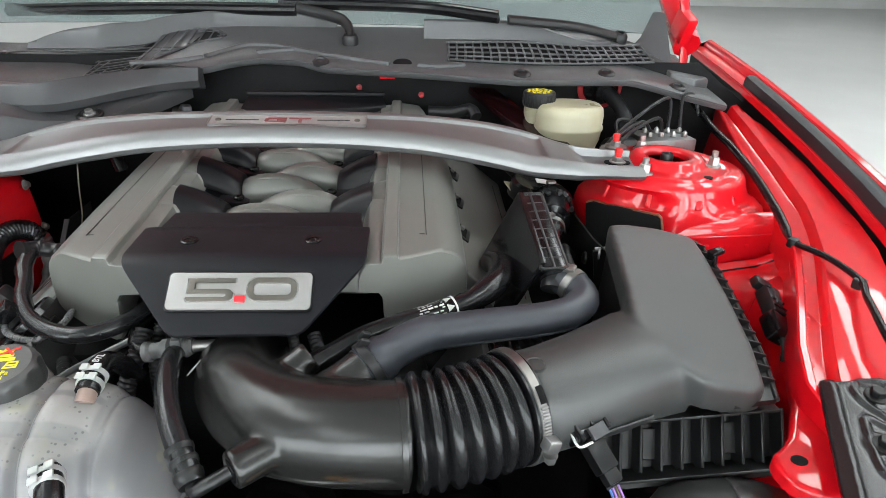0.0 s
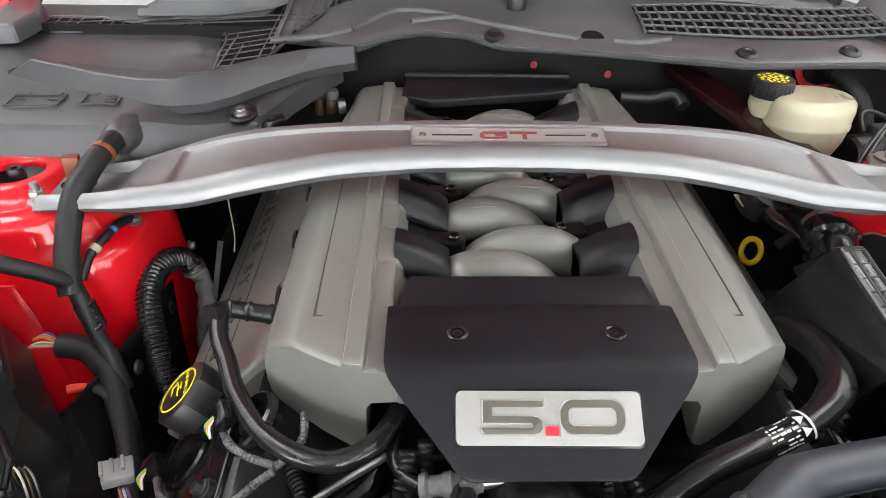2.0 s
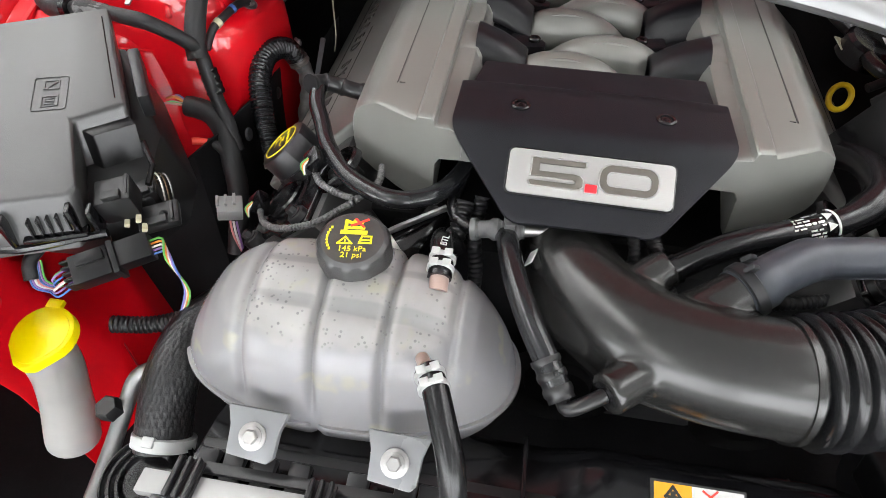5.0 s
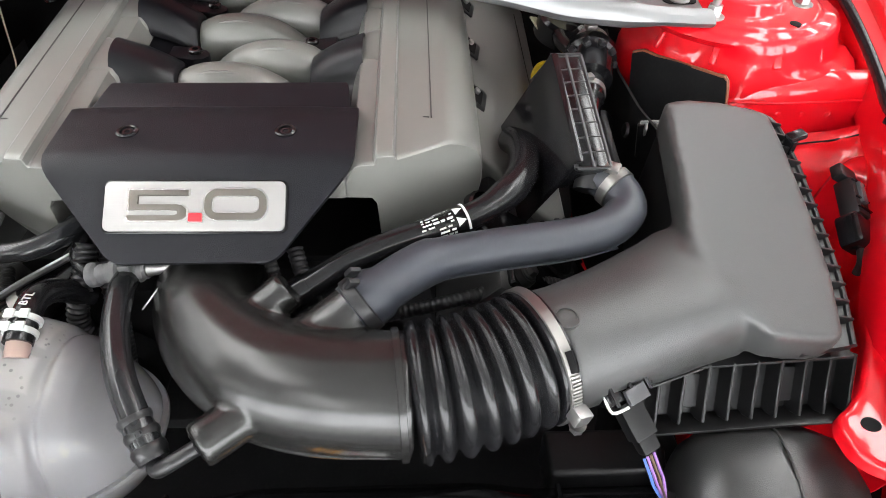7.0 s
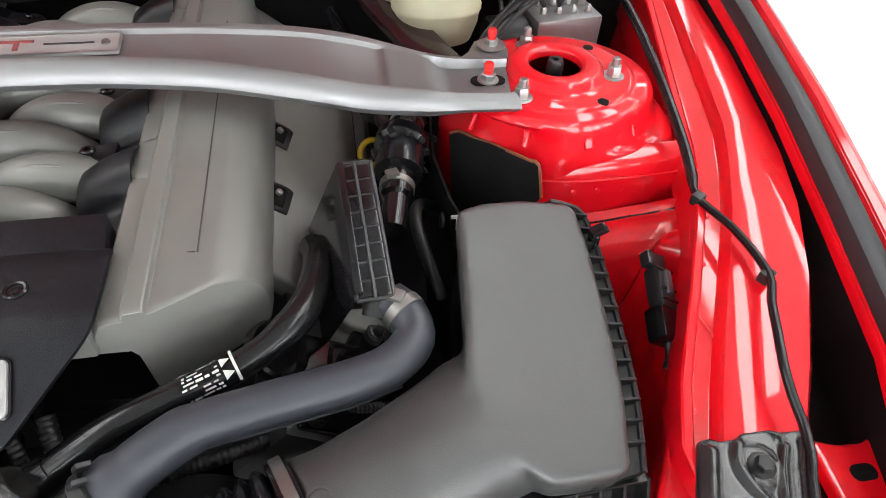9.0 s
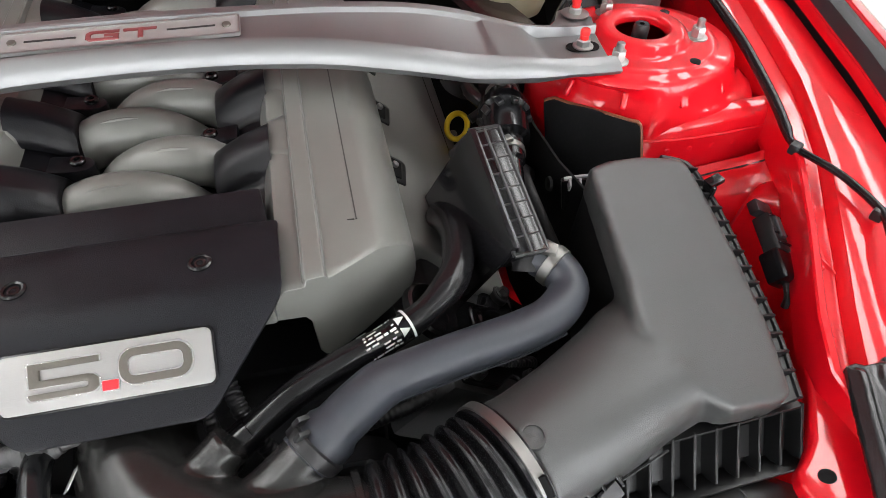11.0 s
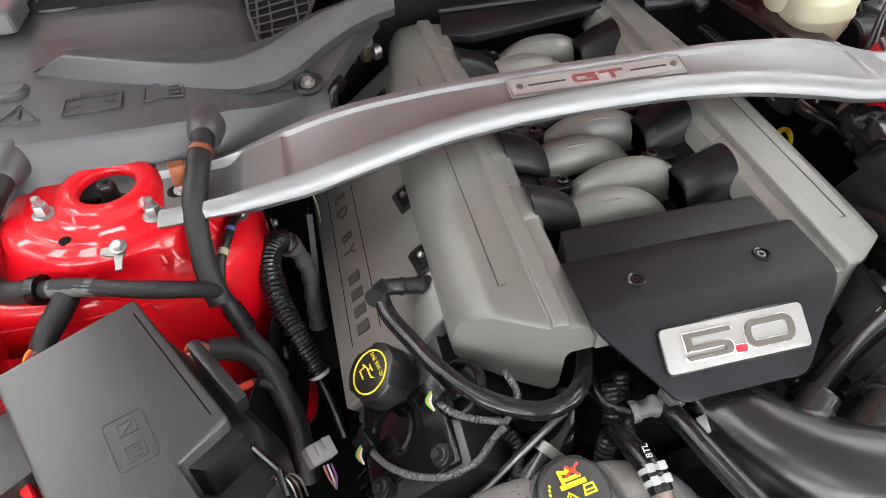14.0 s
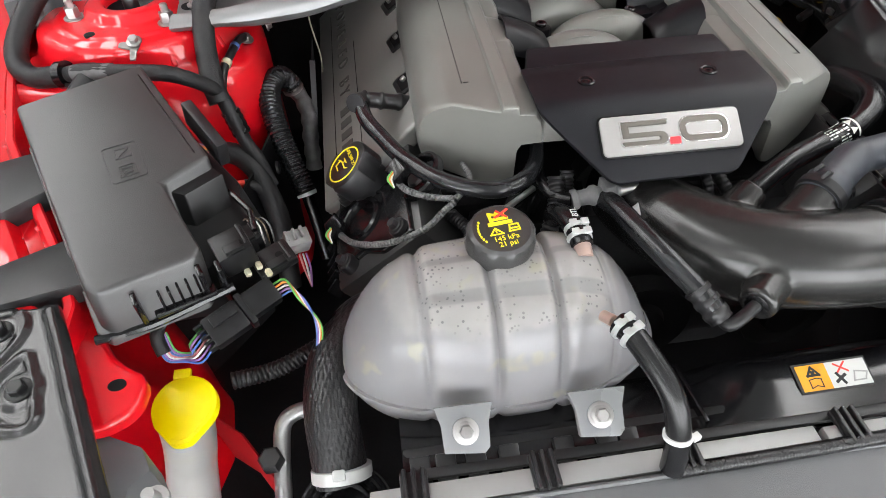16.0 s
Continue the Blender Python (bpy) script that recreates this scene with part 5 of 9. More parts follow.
# moulded detail on the front of the cam covers
for sx, P, pl in ((-1, P_L, PL_L), (1, P_R, PL_R)):
    cc = thing("cam_cover_trim", P(0.62, 0.09, -0.012), "glossy black moulded front of the cam cover", "cam cover", "cam cover fronts")
    bm = prism(bmesh.new(), [P(y, s, -0.006) for y, s in ((0.572, 0.030), (0.572, 0.075), (0.590, 0.100), (0.585, 0.140), (0.640, 0.145), (0.700, 0.135), (0.700, 0.100), (0.672, 0.085), (0.668, 0.030))], -0.012 * pl.n, 0.004, 3)
    part("raised_pad", bm, BLACK_GLOSS, cc)
    for y, s in ((0.640, 0.100), (0.640, 0.008)):
        bm = lathe(bmesh.new(), [(0.031, -0.004), (0.030, 0.003), (0.027, 0.005), (0.024, 0.004), (0.023, -0.002), (0.0, -0.002)], P(y, s, -0.006), pl.n, 32)
        part("coil_well", bm, BLACK_GLOSS, cc, "round coil well rim")
    for y, s in ((0.588, 0.125), (0.690, 0.118), (0.585, 0.045)):
        bm = lathe(bmesh.new(), [(0.012, -0.006), (0.011, 0.006), (0.010, 0.007)], P(y, s, -0.006), pl.n, 20)
        bolt(bm, P(y, s, 0.0008), pl.n, 0.006, 0.007, 1.4)
        part("bolt", bm, BLACK_SATIN, cc, "black cover bolt on its boss")
    for k in range(9):
        y = 0.578 + 0.0135 * k
        part("comb_rib", prism(bmesh.new(), [P(y, 0.146, -0.006), P(y + 0.0016, 0.146, -0.006), P(y + 0.0016, 0.168, -0.014), P(y, 0.168, -0.014)], -0.02 * pl.n), BLACK_GLOSS, cc)
    part("bead", tube(bmesh.new(), [P(y, s, -0.006) for y, s in ((0.60, 0.055), (0.62, 0.062), (0.66, 0.066), (0.668, 0.09))], 0.0025, 6, 0.006), BLACK_GLOSS, cc)

# oil filler cap
n = PL_L.n
c = Vector((-0.332, 0.690, 0.838))
cap = thing("oil_filler_cap", c - 0.03 * n, "black oil filler cap with a yellow oil-can symbol", "oil cap")
bm = bmesh.new()
ax, u, v = n, PL_L.u, PL_L.v
rings = []
for r, h in ((0.030, -0.030), (0.034, -0.028), (0.034, -0.004), (0.0325, -0.001), (0.030, 0.0)):
    rings.append([c + ax * h + (r * (1 - 0.10 * (math.cos(3 * t) < -0.55))) * (math.cos(t) * u + math.sin(t) * v) for t in [6.28319 * j / 48 for j in range(48)]])
part("cap_body", loft(bm, rings), BLACK_SATIN, cap)
part("neck", lathe(bmesh.new(), [(0.027, -0.05), (0.027, -0.028)], c, n, 28), BLACK_SATIN, cap)
pl = Plane(c, (0.16, -0.97, 0), Vector((0.16, -0.97, 0)).cross(n) * -1)
pl = Plane(c, (0.2, -1, 0.0), (0.6, 0.3, 0.6))
bm = bmesh.new()
band = [[c + n * h + r * (math.cos(a) * u + math.sin(a) * v) for a in [0.15708 * j for j in range(40)]] for r, h in ((0.0245, 0.0), (0.0245, 0.0007), (0.0228, 0.0007), (0.0228, 0.0))]
part("printed_ring", loft(bmesh.new(), band, caps=False), YELLOW_INK, cap, "thin yellow ring")
pl.line(bm, [(-0.013, -0.004), (-0.006, -0.001), (0.006, -0.001), (0.014, 0.005), (0.012, 0.001), (0.004, -0.011), (-0.010, -0.011), (-0.010, -0.002)], 0.0016, 0, 0.0007)
pl.line(bm, [(-0.003, -0.001), (-0.003, 0.003), (-0.007, 0.004), (0.001, 0.004)], 0.0014, 0, 0.0007)
pl.bar(bm, 0.0165, -0.002, 0.0024, 0.0035, 0, 0.0007)
pieces("symbol", bm, YELLOW_INK, cap, "yellow oil-can symbol")
pl.text("grade_text", "SAE 5W-20", 0.0068, YELLOW_INK, cap, 0, 0.0125)

# breather hose across the front
hose = thing("breather_hose", (-0.22, 0.62, 0.84), "glossy black breather hose from the valve cover under the manifold", "hose")
bm = tube(bmesh.new(), [(-0.306, 0.762, 0.872), (-0.300, 0.735, 0.866), (-0.285, 0.705, 0.861), (-0.263, 0.660, 0.860), (-0.226, 0.614, 0.860), (-0.180, 0.590, 0.860), (-0.143, 0.598, 0.861), (-0.120, 0.630, 0.862), (-0.108, 0.68, 0.862)], 0.0094, 18, 0.006)
part("pipe", bm, HOSE_SATIN, hose)
bm = tube(bmesh.new(), [(-0.312, 0.752, 0.880), (-0.300, 0.772, 0.872), (-0.268, 0.775, 0.864), (-0.245, 0.778, 0.858)], 0.0110, 16, 0.003, shape=lambda s, t: 0.0098 + (0.0018 if (s % 0.022) < 0.005 else 0))
part("quick_connector", bm, BLACK_SATIN, hose, "ribbed black quick connector")

# coil plugs and their sleeved wires at the front of the left bank
for a, b in (((-0.349, 0.640, 0.780), (-0.322, 0.640, 0.765)), ((-0.272, 0.640, 0.852), (-0.245, 0.645, 0.835))):
    t = thing("coil_plug", a, "black coil connector with a sleeved wire", "connector", "coil connectors")
    p = Vector(b) - 0.012 * PL_L.n
    part("socket", lathe(bmesh.new(), [(0.020, 0), (0.020, 0.008), (0.014, 0.009), (0.013, 0.022), (0.010, 0.026), (0, 0.026)], p, PL_L.n, 22), BLACK_SATIN, t)
    part("plug", box(bmesh.new(), Vector(a) + Vector((0, 0, 0.006)), (0.020, 0.022, 0.016), (10, -40, 20), bevel=0.003), BLACK_GLOSS, t)
    for k, m in enumerate((WIRES[3], WIRES[2], WIRES[4])):
        part("wire", tube(bmesh.new(), [Vector(a) + Vector((-0.006 + 0.002 * k, -0.004, 0.010)), Vector(a) + Vector((-0.012 + 0.002 * k, -0.012, 0.006)), Vector(a) + Vector((-0.006, -0.020, 0.0))], 0.0011, 6, 0.003), m, t)
for pts in ([(-0.3485, 0.6415, 0.7826), (-0.3452, 0.6316, 0.7822), (-0.3307, 0.6058, 0.7914), (-0.3075, 0.5811, 0.808), (-0.2804, 0.5653, 0.8256), (-0.2508, 0.5664, 0.8373), (-0.2303, 0.581, 0.8448), (-0.2167, 0.5876, 0.8512)],
            [(-0.2713, 0.641, 0.8506), (-0.2704, 0.6311, 0.8456), (-0.2585, 0.615, 0.8468), (-0.2376, 0.6024, 0.8478), (-0.2157, 0.5915, 0.8524)],
            [(-0.2162, 0.5895, 0.8518), (-0.2002, 0.6052, 0.8582), (-0.1961, 0.6187, 0.8598), (-0.2001, 0.6423, 0.8578)]):
    wl = thing("sleeved_wire", pts[0], "thin braided sleeve wire looping over the cam cover", "wire", "sleeved wires")
    part("sleeve", tube(bmesh.new(), pts, 0.0036, 10, 0.002, shape=ribs(0.0042, 0.0013, 0.0045)), SLEEVE, wl)
hp = thing("heater_pipes", (-0.25, 1.24, 0.90), "brown heater pipe fittings with pale caps at the firewall", "pipe")
for p in ((-0.268, 1.245, 0.915), (-0.246, 1.225, 0.925)):
    bm = lathe(bmesh.new(), [(0.0, -0.012), (0.0085, -0.012), (0.0098, -0.008), (0.0098, 0.008), (0.0085, 0.011), (0.0085, 0.014)], p, (0.10, -0.05, 1), 20)
    part("barrel", bm, OCHRE, hp, "brown pipe fitting")
    bm = lathe(bmesh.new(), [(0.0080, 0.013), (0.0108, 0.014), (0.0112, 0.022), (0.0095, 0.027), (0.0, 0.028)], p, (0.10, -0.05, 1), 20)
    part("cap", bm, TANK_FOOT, hp, "pale plastic cap")
part("collar", lathe(bmesh.new(), [(0.012, 0), (0.013, 0.004), (0.012, 0.012)], (-0.236, 1.222, 0.925), (0.7, 0.2, 0), 16), ZINC, hp, "steel collar")

# ---- strut brace ----
br = thing("strut_brace", (0, 0.93, 0.935), "silver painted strut tower brace with a badge plate", "strut brace")


def soft_curve(x, xs, ys, w=0.03):
    """A curve through xs, ys with its corners rounded over w."""
    return sum(interp(x + w * k / 4, xs, ys) for k in range(-4, 5)) / 9


def brace_mid(x):
    a = abs(x)
    z = soft_curve(a, [-0.1, 0, 0.1, 0.2, 0.3, 0.37, 0.43, 0.475, 0.6], [1.001, 1.0035, 1.0015, 0.998, 0.986, 0.971, 0.958, 0.9525, 0.9525])
    yb = soft_curve(a, [0, 0.2, 0.3, 0.42, 0.46, 0.6], [0.963, 0.965, 0.970, 0.968, 0.956, 0.956])
    yf = soft_curve(a, [0, 0.1, 0.2, 0.3, 0.37, 0.43, 0.6], [0.894, 0.894, 0.886, 0.873, 0.868, 0.862, 0.858])
    return yf, yb, z


def brace_ring(x):
    yf, yb, z = brace_mid(x)
    a = abs(x)
    k = 0.19 * (1 - smooth((a - 0.34) / 0.10))
    rec = 0.0042 * (1 - smooth((a - 0.376) / 0.010))
    f = smooth((a - 0.42) / 0.05)
    drop = 0.026 - 0.008 * f
    top = [(yf + 0.006, -drop - 0.0015), (yf + 0.0015, -drop * 0.90), (yf - 0.0008, -drop * 0.66), (yf + 0.0003, -0.0105), (yf + 0.0040, -0.0048), (yf + 0.0095, -0.0012), (yf + 0.0135, 0.0), (yf + 0.0165, 0.0002), (yf + 0.0180, -rec * 0.9),
           (yf + 0.0200, -rec), (yb - 0.0180, -rec), (yb - 0.0160, -rec * 0.9), (yb - 0.0130, 0.0002), (yb - 0.0100, 0.0008), (yb - 0.0075, 0.0002), (yb - 0.0040, 0.0004), (yb - 0.0005, -0.0022), (yb + 0.001, -0.013)]
    pan = smooth((a - 0.428) / 0.026)
    top = [(y, z + k * (y - 0.93) + dz) for y, dz in top]
    top = [(y, zz - pan * (zz - 0.9440) if 7 <= i <= 12 else zz) for i, (y, zz) in enumerate(top)]
    low = [(y + (0.004 if i < 5 else 0), zz - 0.003 if i > 4 else zz) for i, (y, zz) in enumerate(top)]
    low[-1] = (yb - 0.003, top[-1][1])
    low[-2] = (yb - 0.004, top[-2][1] - 0.003)
    shear = 0.35 * smooth((a - 0.44) / 0.07)
    return [(x + math.copysign(shear * (y - 0.90), x), y, zz) for y, zz in top + list(reversed(low))]


rings = [brace_ring(-0.512 + 1.024 * i / 256) for i in range(257)]
part("beam", loft(bmesh.new(), rings), SILVER, br, angle=24)
for sx in (-1, 1):
    # flat foot under the beam's end, with its two nuts
    out = [(0.455, 0.886), (0.505, 0.880), (0.513, 0.905), (0.530, 0.950), (0.541, 0.985), (0.538, 1.008), (0.522, 1.018), (0.503, 1.012), (0.490, 0.985), (0.470, 0.965), (0.455, 0.958)]
    bm = prism(bmesh.new(), [(sx * x, y, 0.9436) for x, y in out], (0, 0, -0.006), 0.002)
    end = part("end_plate", bm, SILVER, br, angle=50)
    for i, (x, y) in enumerate(((0.499, 0.914), (0.521, 0.995))):
        slot = prism(bmesh.new(), [(sx * (x + u), y + v, 0.9452) for u, v in rounded(0.040, 0.022, 0.0105, 5)], (0, 0, -0.001))
        if i == 0:
            part("slot", slot, DARK, end, "dark slotted hole under the nut")
        else:
            slot.free()
        nut = part("nut", bolt(bmesh.new(), (sx * x, y, 0.9452), r=0.0085, h=0.008, washer=1.45 if i == 0 else 2.1, stud=0.004), ZINC, end, "zinc flange nut")
        if sx > 0:
            part("cap", lathe(bmesh.new(), [(0.0052, 0), (0.0052, 0.006), (0.0058, 0.0065), (0.0058, 0.0115), (0.0045, 0.013), (0.0, 0.013)], (sx * x, y, 0.954), sides=14), RED_CAP, nut, "red stud cap")
        elif i == 0:
            part("sensor_plug", box(bmesh.new(), (sx * x, y, 0.968), (0.017, 0.014, 0.026), (0, 4, 15), bevel=0.002), COPPER, nut, "brown plastic plug on the stud")
pl = Plane((0.0045, 0.9305, 1.0005), (1, 0, 0), (0, 1, 0.19))
bp = part("badge_plate", pl.plate(bmesh.new(), rounded(0.228, 0.0305, 0.003, 3), -0.002, 0.0016, 0.0005), PLATE, br, "flat pale badge plate with red letters")
bm = bmesh.new()
for a, b in (((0.228, 0.0305), (0.2245, 0.0270)),):
    o, i = rounded(*a, 0.003, 3), rounded(*b, 0.002, 3)
    loft(bm, [[pl.at(x, y, 0.0012) for x, y in o], [pl.at(x, y, 0.0026) for x, y in o], [pl.at(x, y, 0.0026) for x, y in i], [pl.at(x, y, 0.0012) for x, y in i]], caps=False)
part("rim", bm, ZINC, bp)
for sx in (-1, 1):
    part("rivet", lathe(bmesh.new(), [(0.0045, 0), (0.004, 0.0014), (0.0015, 0.002)], pl.at(sx * 0.1005, 0, 0.0016), pl.n, 14), BRONZE, bp, "dark rivet")
    part("slot_mark", pl.bar(bmesh.new(), sx * 0.066, 0, 0.047, 0.0022, 0.001, 0.0022), INK, bp)
G = [(0.014, 0.0065), (-0.010, 0.0065), (-0.0135, 0.0035), (-0.0135, -0.0035), (-0.010, -0.0065), (0.014, -0.0065), (0.014, 0.0015), (0.002, 0.0015), (0.002, -0.0015), (0.0095, -0.0015), (0.0095, -0.0035), (-0.0085, -0.0035), (-0.0095, -0.002), (-0.0095, 0.002), (-0.0085, 0.0035), (0.014, 0.0035)]
T = [(-0.012, 0.0065), (0.016, 0.0065), (0.016, 0.0035), (0.005, 0.0035), (0.005, -0.0065), (0.0005, -0.0065), (0.0005, 0.0035), (-0.012, 0.0035)]
for shape, dx, says in ((G, -0.0165, "red letter G"), (T, 0.0135, "red letter T")):
    big = [(1.1 * x, 1.1 * y - 0.001) for x, y in shape]
    cx, cy = sum(x for x, y in big) / len(big), sum(y for x, y in big) / len(big)
    part("letter_edge", pl.plate(bmesh.new(), [(cx + (x - cx) * 1.04, cy + (y - cy) * 1.10) for x, y in big], 0.001, 0.0022, dx=dx * 1.1), CHROME, bp, "bright letter edge")
    part("letter", pl.plate(bmesh.new(), big, 0.001, 0.0028, dx=dx * 1.1), BADGE_PINK, bp, says)
bm = bmesh.new()
for k in range(7):
    pl.bar(bm, -0.026 + 0.0088 * k, 0.0108, 0.0060, 0.0014, 0.001, 0.0014)
pieces("small_letter_bar", bm, GREY_TAPE, bp, "tiny grey print")

# ---- intake elbow, bellows, air box ----
duct = thing("intake_elbow", (0.06, 0.5, 0.78), "moulded black intake elbow with stubs and a ribbed bellows", "intake pipe")
EL = [(-0.007, 0.640, 0.806), (-0.007, 0.600, 0.816), (0.003, 0.555, 0.826), (0.026, 0.512, 0.831), (0.066, 0.476, 0.836), (0.115, 0.459, 0.840), (0.165, 0.453, 0.843), (0.178, 0.453, 0.843)]
bm = tube(bmesh.new(), EL, 0.046, 36, 0.012, shape=lambda s, t: 0.0455 + 0.0020 * smooth(s / t * 1.4))
for a, b, r in (((0.080, 0.482, 0.842), (0.142, 0.517, 0.872), 0.0215), ((0.038, 0.512, 0.845), (0.082, 0.538, 0.868), 0.0170)):
    tube(bm, [a, b], r, 26, 0.008, shape=lambda s, t, r=r: r * (1.30 - 0.30 * smooth(s / t * 1.6)))
lathe(bm, [(0.0, 0.0), (0.0155, 0.0), (0.0175, 0.002), (0.0175, 0.05)], (0.030, 0.414, 0.842), (0.72, 0.60, 0.0), 30)
melt(part("elbow", bm, ELBOW, duct, "smooth black elbow with its stubs"), 0.0026, 5)
bm = bmesh.new()
tube(bm, [(0.010, 0.478, 0.806), (0.045, 0.439, 0.815), (0.105, 0.4150, 0.825), (0.168, 0.4080, 0.832)], 0.0018, 6, 0.01)
part("mould_line", bm, ELBOW, duct)
bm = bmesh.new()
lathe(bm, [(0.0465, 0), (0.0505, 0.001), (0.0505, 0.006), (0.047, 0.007)], (0.168, 0.4535, 0.8415), (1, 0.10, 0.0), 40)
lathe(bm, [(0.0465, 0), (0.0515, 0.001), (0.0515, 0.005), (0.047, 0.006)], (0.181, 0.454, 0.842), (1, 0.14, 0.0), 40)
pieces("end_flange", bm, ELBOW, duct, "raised flange ring")
BL = [(0.180, 0.454, 0.842), (0.215, 0.459, 0.844), (0.250, 0.470, 0.846), (0.272, 0.479, 0.847)]
part("bellows", tube(bmesh.new(), BL, 0.05, 40, 0.0014, shape=lambda s, t: 0.0450 + 0.0095 * abs(math.sin(3.14159 * s / 0.0135)) ** 0.7), RUBBER, duct, "black ribbed rubber bellows", 60)
AXC = Vector((0.92, 0.39, 0.02))
bm = lathe(bmesh.new(), [(0.0520, -0.004), (0.0545, -0.003), (0.0545, 0.011), (0.052, 0.012)], (0.274, 0.480, 0.847), AXC, 48)
part("cuff", bm, RUBBER, duct)
cl = part("hose_clamp", lathe(bmesh.new(), [(0.0552, 0), (0.0562, 0.0005), (0.0562, 0.0085), (0.0552, 0.009), (0.0548, 0.004)], (0.274, 0.480, 0.847), AXC, 56), STEEL, duct, "worm-drive steel clamp")
A_, U_, V_ = axes(AXC)


def on_clamp(deg, r, h=0.0045):
    a = radians(deg)
    side = A_.cross(Vector((0, 0, 1))).normalized()
    return Vector((0.274, 0.480, 0.847)) + A_ * h + r * (math.cos(a) * side + math.sin(a) * Vector((0, 0, 1)))


bm = bmesh.new()
for k in range(9):
    p, q = on_clamp(12 + 3 * k, 0.0568), on_clamp(12 + 3 * k + 1.2, 0.0568)
    box(bm, (p + q) / 2, (0.002, 0.0075, 0.0016), (p - q).to_track_quat("X", "Z").to_matrix(), bevel=0.0004, seg=1)
pieces("thread", bm, STEEL, cl)
bm = box(bmesh.new(), on_clamp(4, 0.0605), (0.014, 0.012, 0.012), (0, 20, 24), bevel=0.002)
bolt(bm, on_clamp(-6, 0.0615), on_clamp(-6, 0.0615) - on_clamp(4, 0.0605), 0.0055, 0.007, 1.2)
part("clamp_screw", bm, ZINC, cl, "pale hexagon clamp screw")
bm = tube(bmesh.new(), [on_clamp(d, 0.0566) for d in (40, 48, 56)], 0.0022, 6, 0.004, flat=2.0)
part("clamp_slot", bm, DARK, cl)
bm = lathe(bmesh.new(), [(0.0, -0.0005), (0.010, -0.0005), (0.011, 0.0)], (0.0297, 0.4137, 0.842), (0.72, 0.60, 0.0), 20)
part("boss_face", bm, BLACK_GLOSS, duct)
part("throttle_body", lathe(bmesh.new(), [(0.05, 0), (0.054, 0.004), (0.054, 0.012), (0.046, 0.013), (0.046, 0.05), (0.052, 0.051), (0.052, 0.08)], (-0.005, 0.612, 0.785), (0, 1, -0.05), 32), BLACK_SATIN, duct, "black throttle body collar")
bm = box(bmesh.new(), (-0.036, 0.543, 0.852), (0.010, 0.020, 0.0012), (0, -52, -14), bevel=0.0003)
part("white_tag", bm, WHITE, duct, "small white paper tag")
# elbow's spring clamp at the large hose joint
bm = lathe(bmesh.new(), [(0.0225, 0), (0.0245, 0.001), (0.0245, 0.010), (0.0225, 0.011)], (0.137, 0.514, 0.870), (0.80, 0.46, 0.38), 30)
for d in (-1, 1):
    box(bm, Vector((0.136, 0.521 - 0.006 * d, 0.898)), (0.010, 0.004, 0.010), (20, 30, 30), bevel=0.001)
part("spring_clamp", bm, BLACK_SATIN, duct, "black spring clamp")

# sound tube hose (blue-grey) from the elbow to the chamber
sh = thing("sound_tube_hose", (0.26, 0.57, 0.86), "blue-grey rubber hose running to a ribbed black chamber", "hose")
part("hose", tube(bmesh.new(), [(0.134, 0.512, 0.868), (0.160, 0.530, 0.876), (0.185, 0.547, 0.880), (0.205, 0.557, 0.880), (0.262, 0.569, 0.880), (0.318, 0.579, 0.880), (0.352, 0.590, 0.881), (0.374, 0.611, 0.884), (0.371, 0.635, 0.888), (0.358, 0.650, 0.890)], 0.0185, 22, 0.006,
     shape=lambda s, t: 0.0225 if s < 0.030 else (0.0195 if s < 0.085 else 0.0182)), RUBBER_BLUE, sh)
part("mould_line", tube(bmesh.new(), [(0.20, 0.541, 0.872), (0.262, 0.552, 0.872), (0.32, 0.562, 0.872), (0.36, 0.574, 0.873)], 0.0012, 5, 0.01), RUBBER_BLUE, sh)
bm = lathe(bmesh.new(), [(0.0190, 0), (0.0200, 0.0005), (0.0200, 0.0095), (0.0190, 0.010)], (0.371, 0.633, 0.888), (-0.55, 0.80, 0.15), 32)
box(bm, (0.362, 0.640, 0.9095), (0.016, 0.012, 0.006), (10, 0, -30), bevel=0.002)
part("hose_clamp", bm, STEEL, sh, "steel worm clamp")

# chamber
ch = thing("sound_chamber", (0.35, 0.71, 0.84), "black plastic sound chamber with a ribbed edge", "intake chamber")
pl = Plane((0.343, 0.705, 0.929), (-0.05, 1, 0.26), (1, 0.05, 0.0))
bm = prism(bmesh.new(), [pl.at(x, y, 0.0) for x, y in ((-0.072, -0.015), (0.072, -0.018), (0.078, -0.010), (0.078, 0.008), (0.070, 0.014), (-0.066, 0.016), (-0.073, 0.010))], (-0.012, 0.03, -0.045), 0.004)
prism(bm, [pl.at(x, y, -0.005) for x, y in ((-0.066, -0.0175), (0.072, -0.0175), (0.072, -0.010), (-0.066, -0.010))], (-0.045, 0.04, -0.13), 0.003)
part("shell", bm, BLACK_GLOSS, ch)
bm = bmesh.new()
for y in (-0.0165, -0.001, 0.0145):
    tube(bm, [pl.at(-0.070, y, 0.001), pl.at(0.073, y, 0.001)], 0.0022, 6)
for x in (-0.070, 0.074):
    tube(bm, [pl.at(x, -0.0165, 0.001), pl.at(x, 0.0145, 0.001)], 0.0022, 6)
part("rim", bm, BLACK_SATIN, ch)
for k in range(8):
    x = -0.053 + 0.0175 * k
    part("rib", tube(bmesh.new(), [pl.at(x, -0.0165, 0.0008), pl.at(x + 0.002, 0.0145, 0.0012)], 0.0016, 6), BLACK_SATIN, ch)
